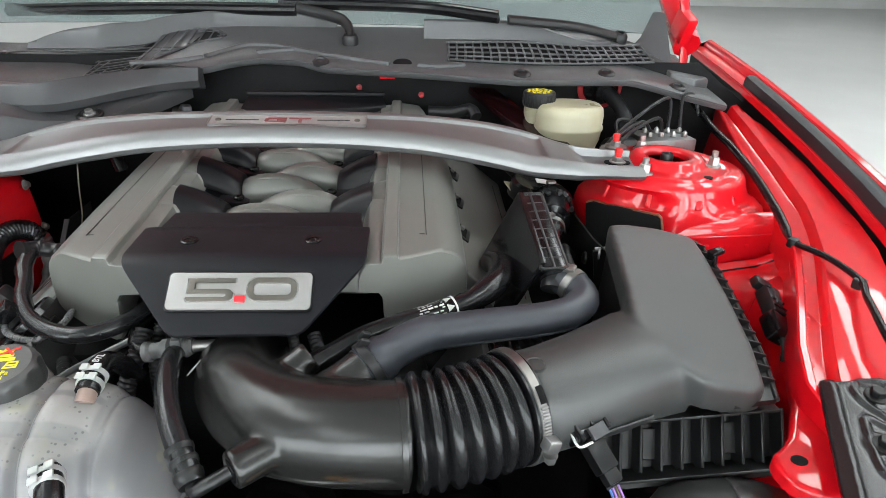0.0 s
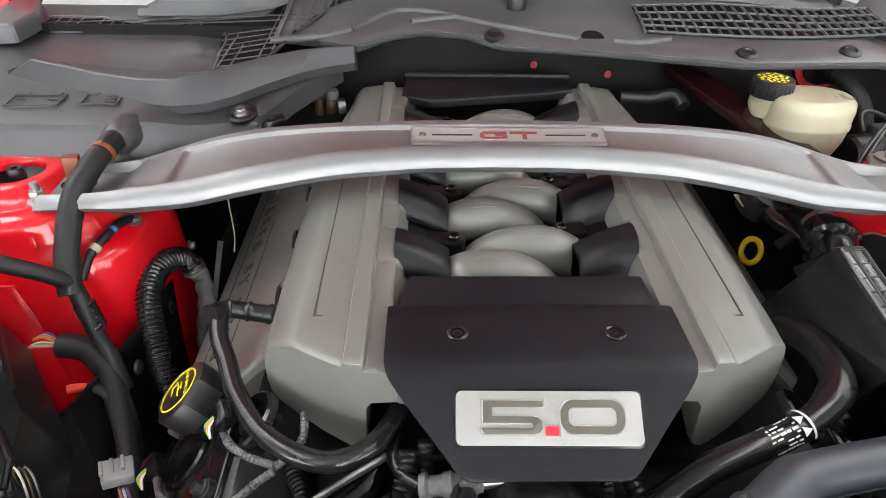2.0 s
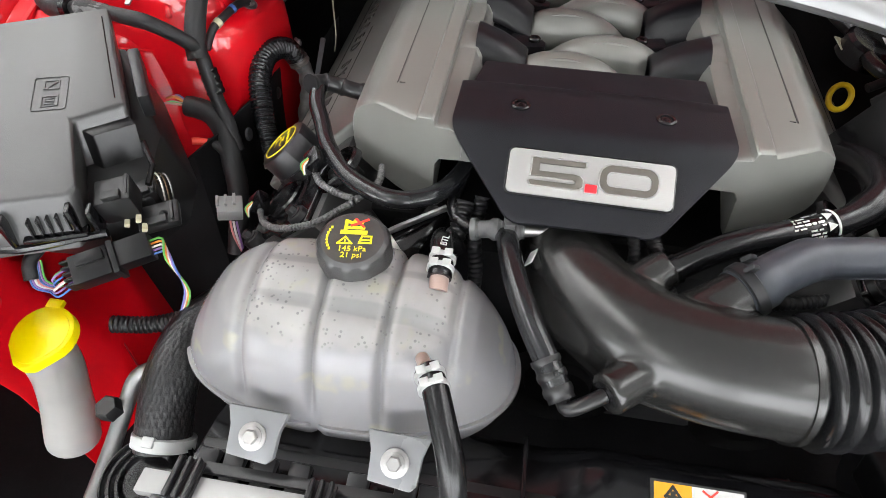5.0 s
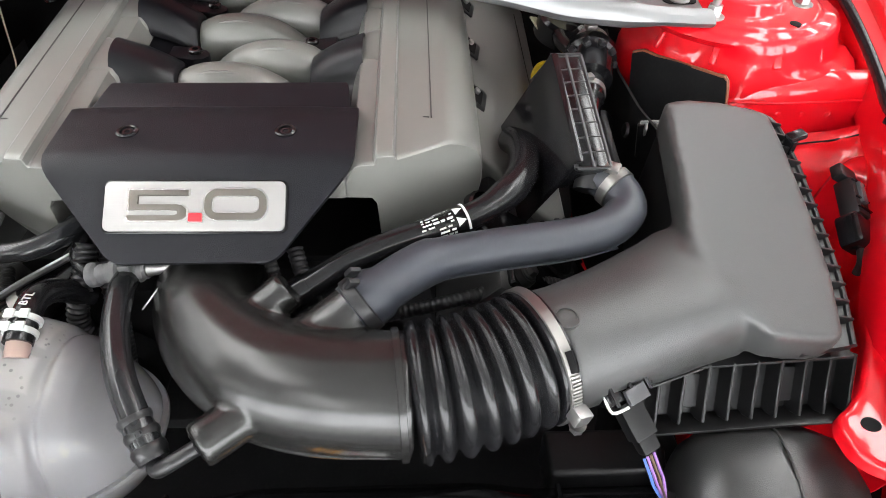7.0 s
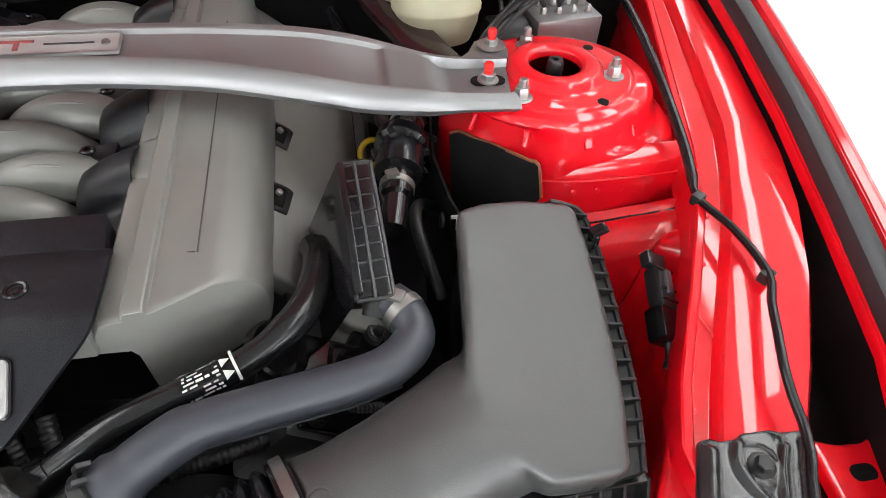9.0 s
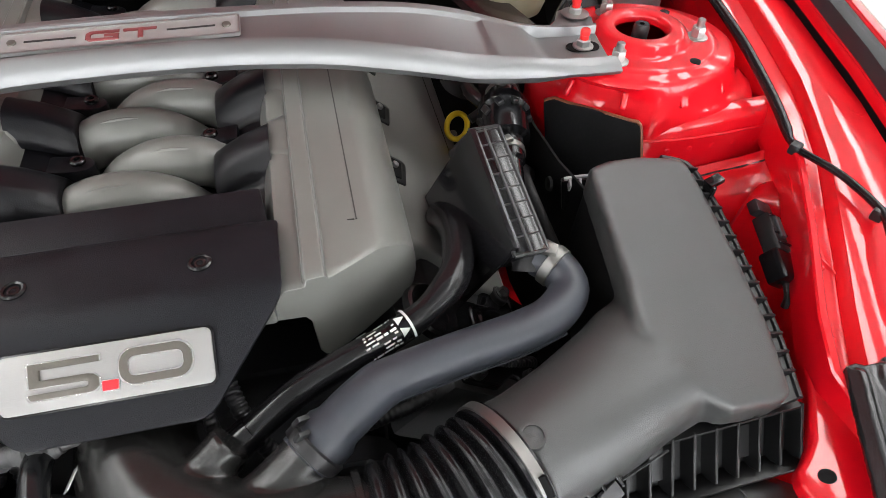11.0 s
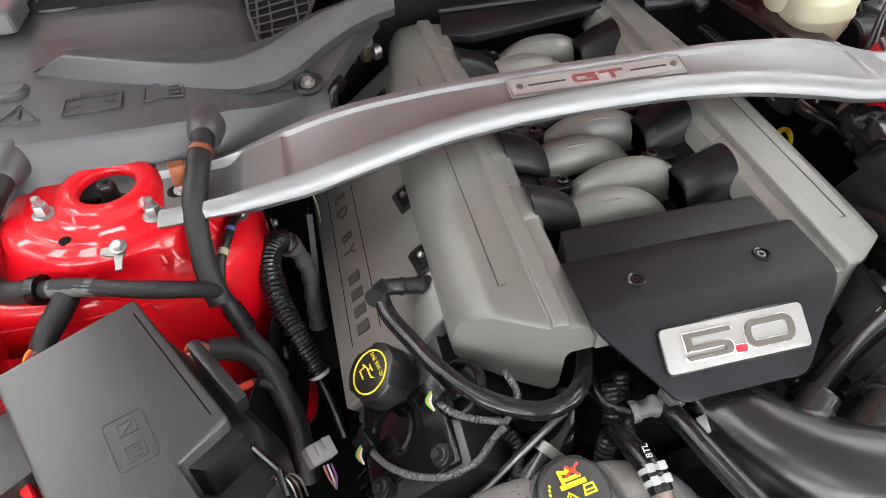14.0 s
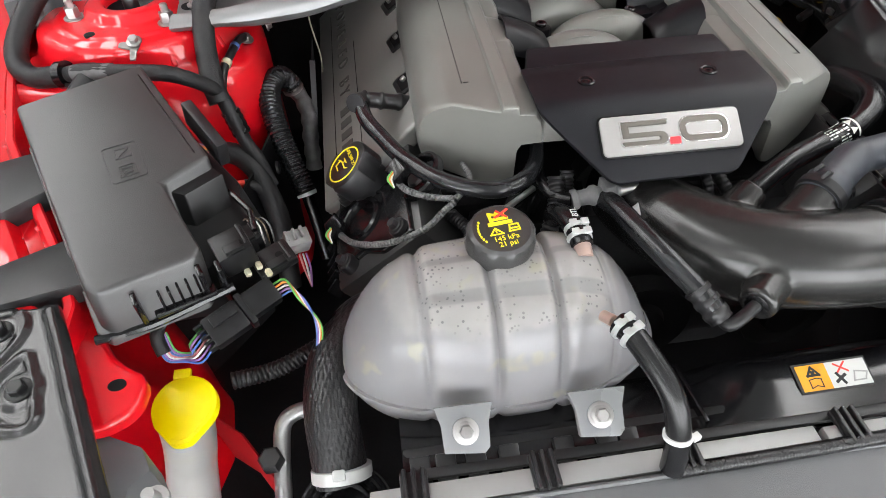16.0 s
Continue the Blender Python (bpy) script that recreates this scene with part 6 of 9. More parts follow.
part("outlet", tube(bmesh.new(), [(0.348, 0.642, 0.880), (0.352, 0.655, 0.892)], 0.016, 20, 0.01), BLACK_SATIN, ch)
vv = thing("purge_valve", (0.40, 0.87, 0.86), "black canister valve with steel clamps", "valve")
bm = tube(bmesh.new(), [(0.372, 0.762, 0.868), (0.380, 0.800, 0.876), (0.388, 0.842, 0.884), (0.394, 0.872, 0.890), (0.404, 0.908, 0.888), (0.41, 0.96, 0.87)], 0.02, 24, 0.004,
          shape=lambda s, t: 0.014 if s < 0.040 else (0.018 if s < 0.075 else (0.027 if s < 0.112 else (0.031 if s < 0.128 else (0.019 if s < 0.15 else 0.021)))))
part("body", bm, BLACK_GLOSS, vv, angle=30)
for p, r in (((0.382, 0.812, 0.878), 0.0185), ((0.405, 0.914, 0.887), 0.0200)):
    bm = lathe(bmesh.new(), [(r, 0), (r + 0.001, 0.0005), (r + 0.001, 0.0085), (r, 0.009)], p, (0.2, 0.95, 0.1), 28)
    box(bm, Vector(p) + Vector((-0.004, 0.004, r + 0.003)), (0.014, 0.010, 0.006), (0, 0, 15), bevel=0.0015)
    part("clamp", bm, STEEL, vv, "steel clamp")
bm = bmesh.new()
for k in range(10):
    a = 0.62832 * k
    box(bm, Vector((0.3925, 0.866, 0.889)) + 0.0285 * Vector((math.cos(a), 0, math.sin(a))), (0.008, 0.012, 0.006), (0, -math.degrees(a) + 90, 12), bevel=0.001, seg=1)
pieces("lug", bm, BLACK_SATIN, vv)

# small black coolant hose with a printed label
bh = thing("coolant_hose", (0.2, 0.6, 0.84), "black coolant hose with a white printed label", "hose")
part("hose", tube(bmesh.new(), [(0.078, 0.545, 0.846), (0.10, 0.556, 0.855), (0.135, 0.573, 0.866), (0.175, 0.588, 0.872), (0.215, 0.603, 0.874), (0.252, 0.622, 0.880), (0.280, 0.650, 0.884), (0.293, 0.690, 0.878), (0.296, 0.730, 0.868), (0.290, 0.760, 0.855)], 0.0125, 18, 0.006,
     shape=lambda s, t: 0.0125 + 0.0025 * smooth((s - 0.19) / 0.03)), RUBBER, bh)
part("end_fitting", tube(bmesh.new(), [(0.060, 0.536, 0.838), (0.080, 0.546, 0.847), (0.094, 0.553, 0.852)], 0.0155, 18, 0.003, shape=lambda s, t: 0.0145 + (0.003 if 0.012 < s < 0.020 else 0)), BLACK_GLOSS, bh, "black snap fitting")
hp0, hp1 = Vector((0.190, 0.5930, 0.8727)), Vector((0.229, 0.6095, 0.8758))
d = (hp1 - hp0).normalized()
up = (Vector((-0.15, -0.45, 1)) - d * d.dot(Vector((-0.15, -0.45, 1)))).normalized()
sd = d.cross(up)


def on_hose(q, deg, h=0.0):
    """A place on the printed stretch: q along it, deg round it."""
    a = radians(deg)
    return hp0.lerp(hp1, q) + (0.0129 + 0.0016 * smooth((q - 0.45) / 0.5) + h) * (math.cos(a) * up + math.sin(a) * sd)


def label_patch(q0, q1, a0, a1):
    """A thin printed patch that follows the hose."""
    n = max(2, round(abs(a1 - a0) / 8))
    rows = [[on_hose(q, a0 + (a1 - a0) * i / n, 0.0006) for i in range(n + 1)] for q in (q0, q1)]
    return sheet(bmesh.new(), rows, tuple(-0.0005 * up))


random.seed(21)
for row in range(9):
    a = -66 + 15 * row
    q = random.uniform(-0.06, 0.04)
    while q < 0.66:
        w = random.choice((0.05, 0.09, 0.14, 0.20))
        if random.random() < 0.78:
            part("printed_mark", label_patch(q, min(0.68, q + w), a, a + random.choice((6, 7, 9))), WHITE, bh, "white printed mark")
        q += w + random.choice((0.03, 0.05))
part("label_edge", label_patch(0.945, 1.0, -70, 62), WHITE, bh, "white label band")
for a in (-38, 6):
    rows = [[on_hose(0.74 + 0.19 * k / 4, a + 17 * (1 - k / 4) * (j - 2) / 2 + 17, 0.0007) for j in range(5)] for k in range(5)]
    part("arrow", sheet(bmesh.new(), rows, tuple(-0.0005 * up)), WHITE, bh, "white printed arrow")

# air filter box
ab = thing("air_filter_box", (0.48, 0.6, 0.72), "textured black plastic air filter box with a moulded lid", "air filter box")
pz = lambda x, y: 0.900 + 0.19 * (y - 0.527) - 0.30 * (x - 0.415)
top = [(0.427, 0.717), (0.455, 0.731), (0.495, 0.742), (0.545, 0.747), (0.556, 0.742), (0.557, 0.70), (0.552, 0.62), (0.543, 0.547), (0.527, 0.486), (0.512, 0.480), (0.458, 0.4745), (0.442, 0.484), (0.424, 0.510), (0.405, 0.546), (0.4085, 0.575), (0.4125, 0.590), (0.418, 0.635)]
bm = prism(bmesh.new(), [(x, y, pz(x, y)) for x, y in top], (0.002, 0.006, -0.040), 0.007, 3)
# smooth duct from the lid to the bellows, moulded in one with it
rings = []
for t, c, hw, hh, e in ((0, (0.284, 0.484, 0.847), 0.0505, 0.0505, 2), (0.1, (0.305, 0.490, 0.847), 0.0505, 0.0505, 2), (0.4, (0.345, 0.505, 0.849), 0.052, 0.050, 2.2), (0.6, (0.372, 0.517, 0.850), 0.054, 0.0495, 2.4),
                        (0.8, (0.395, 0.528, 0.851), 0.055, 0.0488, 2.6), (0.9, (0.414, 0.538, 0.850), 0.058, 0.0480, 2.9), (1, (0.436, 0.548, 0.845), 0.060, 0.0450, 3.2)):
    side = Vector((-0.39, 0.92, 0))
    ring = []
    for j in range(40):
        a = 6.28319 * j / 40
        ca, sa = math.cos(a), math.sin(a)
        k = (abs(ca) ** e + abs(sa) ** e) ** (-1 / e)
        ring.append(Vector(c) + side * hw * k * ca + Vector((0, 0, hh * k * sa)))
    rings.append(ring)
loft(bm, rings)
lid = melt(part("lid", bm, BLACK_TEX, ab, "grained black lid with its outlet duct", 50), 0.0030, 16)
part("duct_seam", tube(bmesh.new(), [(0.318, 0.4455, 0.832), (0.36, 0.456, 0.836), (0.41, 0.470, 0.842)], 0.0012, 5, 0.01), BLACK_SATIN, lid)
bm = lathe(bmesh.new(), [(0.0100, -0.002), (0.0100, 0.0022), (0.0080, 0.0022), (0.0080, 0.0004), (0, 0.0004)], (0.294, 0.480, 0.8962), (-0.02, -0.05, 1), 24)
part("moulded_ring", bm, BLACK_TEX, lid)
bm = prism(bmesh.new(), [(0.435, 0.728, 0.905), (0.540, 0.740, 0.885), (0.552, 0.62, 0.855), (0.535, 0.510, 0.838), (0.45, 0.505, 0.835), (0.415, 0.535, 0.85), (0.418, 0.60, 0.88)], (0, 0.02, -0.16), 0.006)
part("lower_box", bm, LEDGE, ab, "black lower filter housing")
# clip rim along the outer side of the lid
RIM = [(0.535, 0.757, 0.894), (0.556, 0.753, 0.889), (0.567, 0.740, 0.885), (0.569, 0.69, 0.876), (0.565, 0.62, 0.862), (0.557, 0.55, 0.851), (0.541, 0.488, 0.843)]
rim = part("edge_rim", sheet(bmesh.new(), [[(x - 0.045, y - 0.006, z), (x - 0.004, y, z), (x, y, z + 0.001)] for x, y, z in RIM], (0, 0, -0.006)), LEDGE, ab, "black clip rim")
part("rim_lip", tube(bmesh.new(), RIM, 0.0030, 8, 0.01), BLACK_SATIN, rim)
for k in range(14):
    y = 0.737 - 0.0175 * k
    x, z = [interp(y, [p[1] for p in reversed(RIM)], [p[i] for p in reversed(RIM)]) for i in (0, 2)]
    part("rim_rib", box(bmesh.new(), (x - 0.008, y, z + 0.003), (0.020, 0.0028, 0.010), (0, 18, 4), bevel=0.0006, seg=1), LEDGE, rim)
clip = part("lid_clip", box(bmesh.new(), (0.570, 0.708, 0.895), (0.018, 0.012, 0.006), (0, -14, 12), bevel=0.002), BLACK_GLOSS, rim, "black spring clip")
part("clip_leg", box(bmesh.new(), (0.566, 0.706, 0.880), (0.005, 0.014, 0.026), (0, 0, 12), bevel=0.0015), BLACK_GLOSS, clip)
# ribbed front ledge
def edge(x, t):
    """A place on the ledge's sloping front: t runs from its lower to its upper rail."""
    return Vector((x, 0.455 + 0.034 * t + 0.02 * (x - 0.377), 0.779 + 0.040 * t + 0.06 * (x - 0.377)))


led = part("front_ledge", sheet(bmesh.new(), [[edge(x, t) + Vector((0, 0.009, -0.004)) for t in (-0.3, 0.5, 1.2)] for x in (0.372, 0.42, 0.48, 0.548)], (0, 0.004, 0)), LEDGE, ab)
for t, h in ((0.0, 0.020), (1.02, 0.018)):
    a, b = edge(0.374, t), edge(0.546, t)
    part("ledge_rail", box(bmesh.new(), (a + b) / 2, ((b - a).length, h, 0.0032), (-12, -3.6, 1.1), bevel=0.001), LEDGE, led)
for k in range(9):
    x = 0.380 + 0.0202 * k
    c0 = (edge(x, 0) + edge(x + 0.005, 1)) / 2
    part("rib", box(bmesh.new(), c0 + Vector((0, 0.002, 0)), (0.0032, 0.020, 0.050), (-40, 8, 0), bevel=0.0009, seg=1), LEDGE, led)
for x, w in ((0.417, 0.020), (0.497, 0.020)):
    c0 = (edge(x, 0.2) + edge(x, 0.7)) / 2
    part("ledge_plate", box(bmesh.new(), c0 + Vector((0, 0.006, 0)), (w, 0.004, 0.030), (-40, 0, 0), bevel=0.001, seg=1), LEDGE, led)
# pale comb bracket between the chamber and the air box
cbk = thing("comb_bracket", (0.455, 0.77, 0.87), "pale grey plastic comb bracket behind the air filter box", "bracket")
a, b = Vector((0.436, 0.776, 0.866)), Vector((0.480, 0.765, 0.872))
part("strip", tube(bmesh.new(), [a, (a + b) / 2 + Vector((0, 0.001, 0.001)), b], 0.0022, 8, 0.01), GREY_CONN, cbk)
for k in range(4):
    p = a + (b - a) * (0.10 + 0.24 * k)
    part("tooth", box(bmesh.new(), p + Vector((0.001, -0.004, -0.006)), (0.0024, 0.010, 0.012), (20, 0, -14), bevel=0.0006, seg=1), GREY_CONN, cbk)
part("foot", box(bmesh.new(), (0.460, 0.776, 0.842), (0.044, 0.008, 0.044), (0, -9, -13), bevel=0.002), LEDGE, cbk, "black bracket foot")
# inlet snorkel
sn = thing("inlet_snorkel", (0.47, 0.42, 0.65), "smooth black plastic air inlet snorkel", "air inlet")
rings = []
for y, z, k in ((0.462, 0.752, 0.55), (0.457, 0.770, 0.80), (0.440, 0.782, 0.96), (0.40, 0.780, 1.03), (0.33, 0.750, 1.05), (0.24, 0.72, 1.06)):
    rings.append([(0.482 + k * X, y, z + h) for X, h in ((-0.085, -0.12), (-0.083, -0.03), (-0.070, -0.006), (-0.045, 0.004), (0.0, 0.006), (0.035, 0.002), (0.062, -0.010), (0.072, -0.035), (0.076, -0.12))])
part("shell", loft(bmesh.new(), rings), LID_TEX, sn, "smooth black snorkel shell", angle=60)
part("mould_line", tube(bmesh.new(), [(0.482, 0.459, 0.774), (0.482, 0.440, 0.788), (0.482, 0.40, 0.7865), (0.482, 0.33, 0.7565)], 0.0014, 6, 0.02), BLACK_TEX, sn)
part("side_flange", tube(bmesh.new(), [(0.405, 0.46, 0.725), (0.397, 0.41, 0.72), (0.394, 0.34, 0.70)], 0.004, 8, 0.02), BLACK_SATIN, sn)
# mass air flow sensor plug
ms = thing("air_flow_sensor_plug", (0.345, 0.42, 0.80), "black sensor plug with coloured wires", "connector")
pl = Plane((0.3485, 0.437, 0.829), (0.42, -0.70, -0.52), (0.85, 0.45, 0.10))
m = pl.rot()
part("housing", box(bmesh.new(), pl.at(0.002, 0, 0), (0.030, 0.020, 0.015), m, bevel=0.002), LEDGE, ms, "black plug housing")
part("boot", box(bmesh.new(), pl.at(0.022, 0, -0.001), (0.014, 0.016, 0.012), m, bevel=0.003), LEDGE, ms)
part("mount", box(bmesh.new(), pl.at(-0.022, 0.004, 0.000), (0.014, 0.042, 0.016), m, bevel=0.002), BLACK_GLOSS, ms)
for y in (-0.012, 0.004, 0.018):
    part("mount_rib", box(bmesh.new(), pl.at(-0.022, y, 0.010), (0.016, 0.003, 0.008), m, bevel=0.0008), BLACK_GLOSS, ms)
part("lock", box(bmesh.new(), pl.at(-0.016, 0.006, 0.012), (0.012, 0.018, 0.005), m, bevel=0.001), GREY_PLUG, ms, "dark grey lock")
part("clip", tube(bmesh.new(), [pl.at(-0.026, -0.016, 0.006), pl.at(-0.012, -0.017, 0.008), pl.at(-0.010, -0.004, 0.011)], 0.0013, 6, 0.003), WHITE, ms, "white locking clip")
for k, mt in enumerate((WIRES[0], WIRES[1], OCHRE, WIRES[1])):
    p = pl.at(0.032, -0.005 + 0.0032 * k, 0)
    part("wire", tube(bmesh.new(), [p - Vector((0.003, 0, 0)), p + Vector((0.002, -0.010, -0.010)), p + Vector((0.008, -0.012, -0.024)), (0.392, 0.405, 0.735)], 0.0013, 6, 0.006), mt, ms)
part("sleeve", tube(bmesh.new(), [(0.391, 0.407, 0.745), (0.394, 0.404, 0.730), (0.390, 0.410, 0.70), (0.36, 0.42, 0.66)], 0.0085, 10, 0.01), TAPE, ms)

# heat flap between tower and box
fl = prism(bmesh.new(), [(0.455, 0.903, 0.882), (0.466, 0.899, 0.887), (0.480, 0.884, 0.887), (0.500, 0.862, 0.890), (0.528, 0.822, 0.897), (0.538, 0.815, 0.894), (0.541, 0.800, 0.860), (0.50, 0.80, 0.80), (0.455, 0.86, 0.80)], (0.003, 0.003, 0.001), 0.0)
# added black sheet with clips, keeps the pit beside the tower dark
rows = [[(0.405, 0.44, z - 0.17), (0.420, 0.52, z - 0.165), (0.435, 0.62, z - 0.15), (0.452, 0.70, z - 0.06), (0.452, 0.74, z), (0.437, 0.80, z + 0.004), (0.430, 0.87, z + 0.008), (0.436, 0.93, z + 0.006), (0.446, 1.00, z)] for z in (0.868, 0.80, 0.70, 0.58)]
tl = thing("tower_pit_sheet", (0.44, 0.87, 0.58), "added black sheet that darkens the pit beside the strut tower", "liner")
part("felt", sheet(bmesh.new(), rows, (0.003, 0, 0)), DARK, tl)
for y in (0.80, 0.93):
    part("push_clip", lathe(bmesh.new(), [(0.009, 0), (0.008, 0.003), (0.0, 0.004)], (0.432, y, 0.84), (-1, 0, 0.1), 16), BLACK_SATIN, tl)
sf = thing("splash_flap", (0.50, 0.85, 0.80), "black felt splash flap standing in front of the strut tower", "flap")
part("sheet", fl, DARK, sf)
part("cut_edge", tube(bmesh.new(), [(0.4565, 0.9045, 0.8825), (0.4675, 0.9005, 0.8875), (0.4815, 0.8855, 0.8875), (0.5015, 0.8635, 0.8905), (0.5295, 0.8235, 0.8975), (0.5395, 0.8165, 0.8945), (0.5425, 0.8015, 0.8605)], 0.0022, 6, 0.01), COPPER, sf, "brownish cut felt edge")
pt = thing("wing_sensor", (0.63, 0.66, 0.80), "black pressure sensor on the red inner wing", "sensor")
sm = Euler((radians(14), radians(30), radians(-4))).to_matrix()
at = lambda u, v, w: Vector((0.629, 0.660, 0.838)) + sm @ Vector((u, v, w))
part("plug", box(bmesh.new(), at(0, 0.008, 0.004), (0.020, 0.046, 0.020), sm, bevel=0.003), BLACK_SATIN, pt)
part("latch", box(bmesh.new(), at(0, 0.012, 0.015), (0.008, 0.026, 0.005), sm, bevel=0.001), GREY_PLUG, pt, "dark grey plug latch")
part("body", box(bmesh.new(), at(0, -0.030, 0.0), (0.024, 0.036, 0.024), sm, bevel=0.004), BLACK_GLOSS, pt)
part("clip", box(bmesh.new(), at(-0.004, 0.040, 0.004), (0.026, 0.016, 0.012), sm, bevel=0.002), BLACK_SATIN, pt)
part("tail", tube(bmesh.new(), [at(0.004, -0.046, 0.0), at(0.010, -0.058, -0.006), at(0.016, -0.064, -0.016)], 0.004, 8, 0.005), TAPE, pt)
for v in (-0.008, 0.004, 0.026):
    part("ridge", box(bmesh.new(), at(0, v, 0.0145), (0.020, 0.002, 0.003), sm, bevel=0.0005, seg=1), BLACK_GLOSS, pt)

# bonnet release cable along the right rail
CABLE_TOP = [(0.755, 1.24, 0.962), (0.745, 1.13, 0.945), (0.736, 1.062, 0.942), (0.728, 1.006, 0.940), (0.714, 0.907, 0.930), (0.708, 0.818, 0.906), (0.702, 0.775, 0.893)]
cb = thing("bonnet_cable", (0.70, 0.7, 0.885), "thin black cable clipped along the red rail", "cable")
part("cable", tube(bmesh.new(), CABLE_TOP + [(0.697, 0.748, 0.889), (0.707, 0.690, 0.895), (0.709, 0.632, 0.895), (0.694, 0.600, 0.894), (0.682, 0.568, 0.892), (0.672, 0.540, 0.889), (0.668, 0.515, 0.882), (0.667, 0.495, 0.877), (0.660, 0.470, 0.874), (0.646, 0.440, 0.869), (0.63, 0.38, 0.862), (0.61, 0.30, 0.855)], 0.0042, 10, 0.012,
     shape=lambda s, t: 0.0062 if s < 0.48 else 0.0042), RUBBER, cb)
for p in ((0.697, 0.748, 0.888), (0.7085, 0.632, 0.891)):
    part("clip", box(bmesh.new(), p, (0.014, 0.012, 0.013), (0, 0, 30), bevel=0.003), BLACK_SATIN, cb, "black cable clip")

# brake fluid reservoir
rs = thing("brake_fluid_reservoir", (0.46, 1.13, 0.90), "cream translucent brake fluid reservoir with a black cap", "reservoir")
rings = []
for z, k in ((0.900, 0.80), (0.925, 0.94), (0.940, 0.96), (0.943, 1.0), (0.948, 1.0), (0.951, 0.97), (0.968, 0.985), (0.980, 0.95), (0.986, 0.86), (0.987, 0.70)):
    rings.append([(0.472 + 0.062 * k * math.cos(t) * (abs(math.cos(t)) + 1e-6) ** -0.12, 1.120 + 0.048 * k * math.sin(t) * (abs(math.sin(t)) + 1e-6) ** -0.12, z) for t in [6.28319 * j / 40 for j in range(40)]])
part("tank", loft(bmesh.new(), rings), CREAM, rs, angle=60)
part("neck", lathe(bmesh.new(), [(0.020, -0.045), (0.026, -0.030), (0.026, -0.004)], (0.419, 1.143, 0.992), sides=28), CREAM, rs)
cap = part("cap", lathe(bmesh.new(), [(0.028, -0.020), (0.029, -0.018), (0.029, 0.004), (0.027, 0.006), (0, 0.006)], (0.419, 1.143, 0.997), sides=36), BLACK_SATIN, rs, "black ribbed cap")
bm = bmesh.new()
for k in range(24):
    a = 6.28319 * k / 24
    box(bm, (0.419 + 0.0288 * math.cos(a), 1.143 + 0.0288 * math.sin(a), 0.989), (0.0024, 0.003, 0.018), (0, 0, math.degrees(a)), bevel=0.0005, seg=1)
pieces("grip_rib", bm, BLACK_SATIN, cap)
bm = bmesh.new()
random.seed(5)
for k in range(26):
    a, r = 2.4 * k, 0.0045 * math.sqrt(k)
    box(bm, (0.419 + r * math.cos(a), 1.143 + r * math.sin(a), 1.0033), (0.0052, 0.0026, 0.001), (0, 0, random.uniform(0, 180)), bevel=0.0002, seg=1)
pieces("printed_warning", bm, YELLOW_INK, cap, "yellow printed bar")
# diagonal body stay
solo("diagonal_stay", prism(bmesh.new(), [(0.300, 1.262, 0.985), (0.352, 1.255, 0.985), (0.49, 1.03, 0.915), (0.52, 0.985, 0.905), (0.49, 0.975, 0.905), (0.43, 1.03, 0.915)], (0, 0, -0.012), 0.003), MAROON, (0.4, 1.12, 0.92), "dark maroon glossy diagonal stay beside the reservoir", "stay")
# brake control unit and pipes
au = thing("brake_control_unit", (0.66, 1.15, 0.87), "cast aluminium brake control unit with steel pipes", "brake unit")
part("block", box(bmesh.new(), (0.655, 1.13, 0.900), (0.10, 0.075, 0.055), (0, 0, 8), bevel=0.004), ALU, au)
part("motor", lathe(bmesh.new(), [(0.030, 0), (0.032, 0.004), (0.032, 0.05), (0.028, 0.055), (0, 0.055)], (0.60, 1.12, 0.893), (-1, -0.15, 0), 28), BLACK_SATIN, au, "black pump motor")
bm = bmesh.new()
for k in range(4):
    for j in range(2):
        part("pipe_nut", bolt(bmesh.new(), (0.625 + 0.022 * k, 1.115 + 0.026 * j, 0.928), r=0.005, h=0.007, washer=1.1, stud=0.004), ZINC, au, "pipe nut")
bm.free()
for pts in ([(0.625, 1.115, 0.938), (0.605, 1.105, 0.958), (0.56, 1.07, 0.950), (0.52, 1.03, 0.93), (0.50, 1.005, 0.90)], [(0.647, 1.115, 0.938), (0.63, 1.10, 0.966), (0.575, 1.062, 0.955), (0.535, 1.025, 0.935), (0.515, 1.0, 0.90)],
            [(0.669, 1.141, 0.938), (0.672, 1.16, 0.985), (0.64, 1.14, 0.985), (0.57, 1.085, 0.958), (0.525, 1.045, 0.935), (0.50, 1.02, 0.91)], [(0.691, 1.141, 0.938), (0.70, 1.17, 0.99), (0.735, 1.20, 0.985), (0.745, 1.185, 0.95)], [(0.625, 1.141, 0.938), (0.59, 1.15, 0.950), (0.568, 1.14, 0.948), (0.566, 1.12, 0.93)]):
    part("brake_pipe", tube(bmesh.new(), pts, 0.0033, 8, 0.008), BLACK_SATIN, au, "thin dark brake pipe")
wl = thing("wiring_loom", (0.60, 1.22, 0.95), "black taped wiring loom by the firewall", "cable", "wiring looms")
part("loom", tube(bmesh.new(), [(0.57, 1.262, 0.985), (0.585, 1.225, 0.972), (0.60, 1.19, 0.945), (0.61, 1.17, 0.90), (0.60, 1.12, 0.86)], 0.014, 12, 0.012), TAPE, wl)
part("grommet", lathe(bmesh.new(), [(0.036, 0), (0.034, 0.006), (0.022, 0.012), (0.018, 0.03)], (0.57, 1.268, 0.985), (0, -1, -0.2), 28), RUBBER, wl, "round rubber grommet")
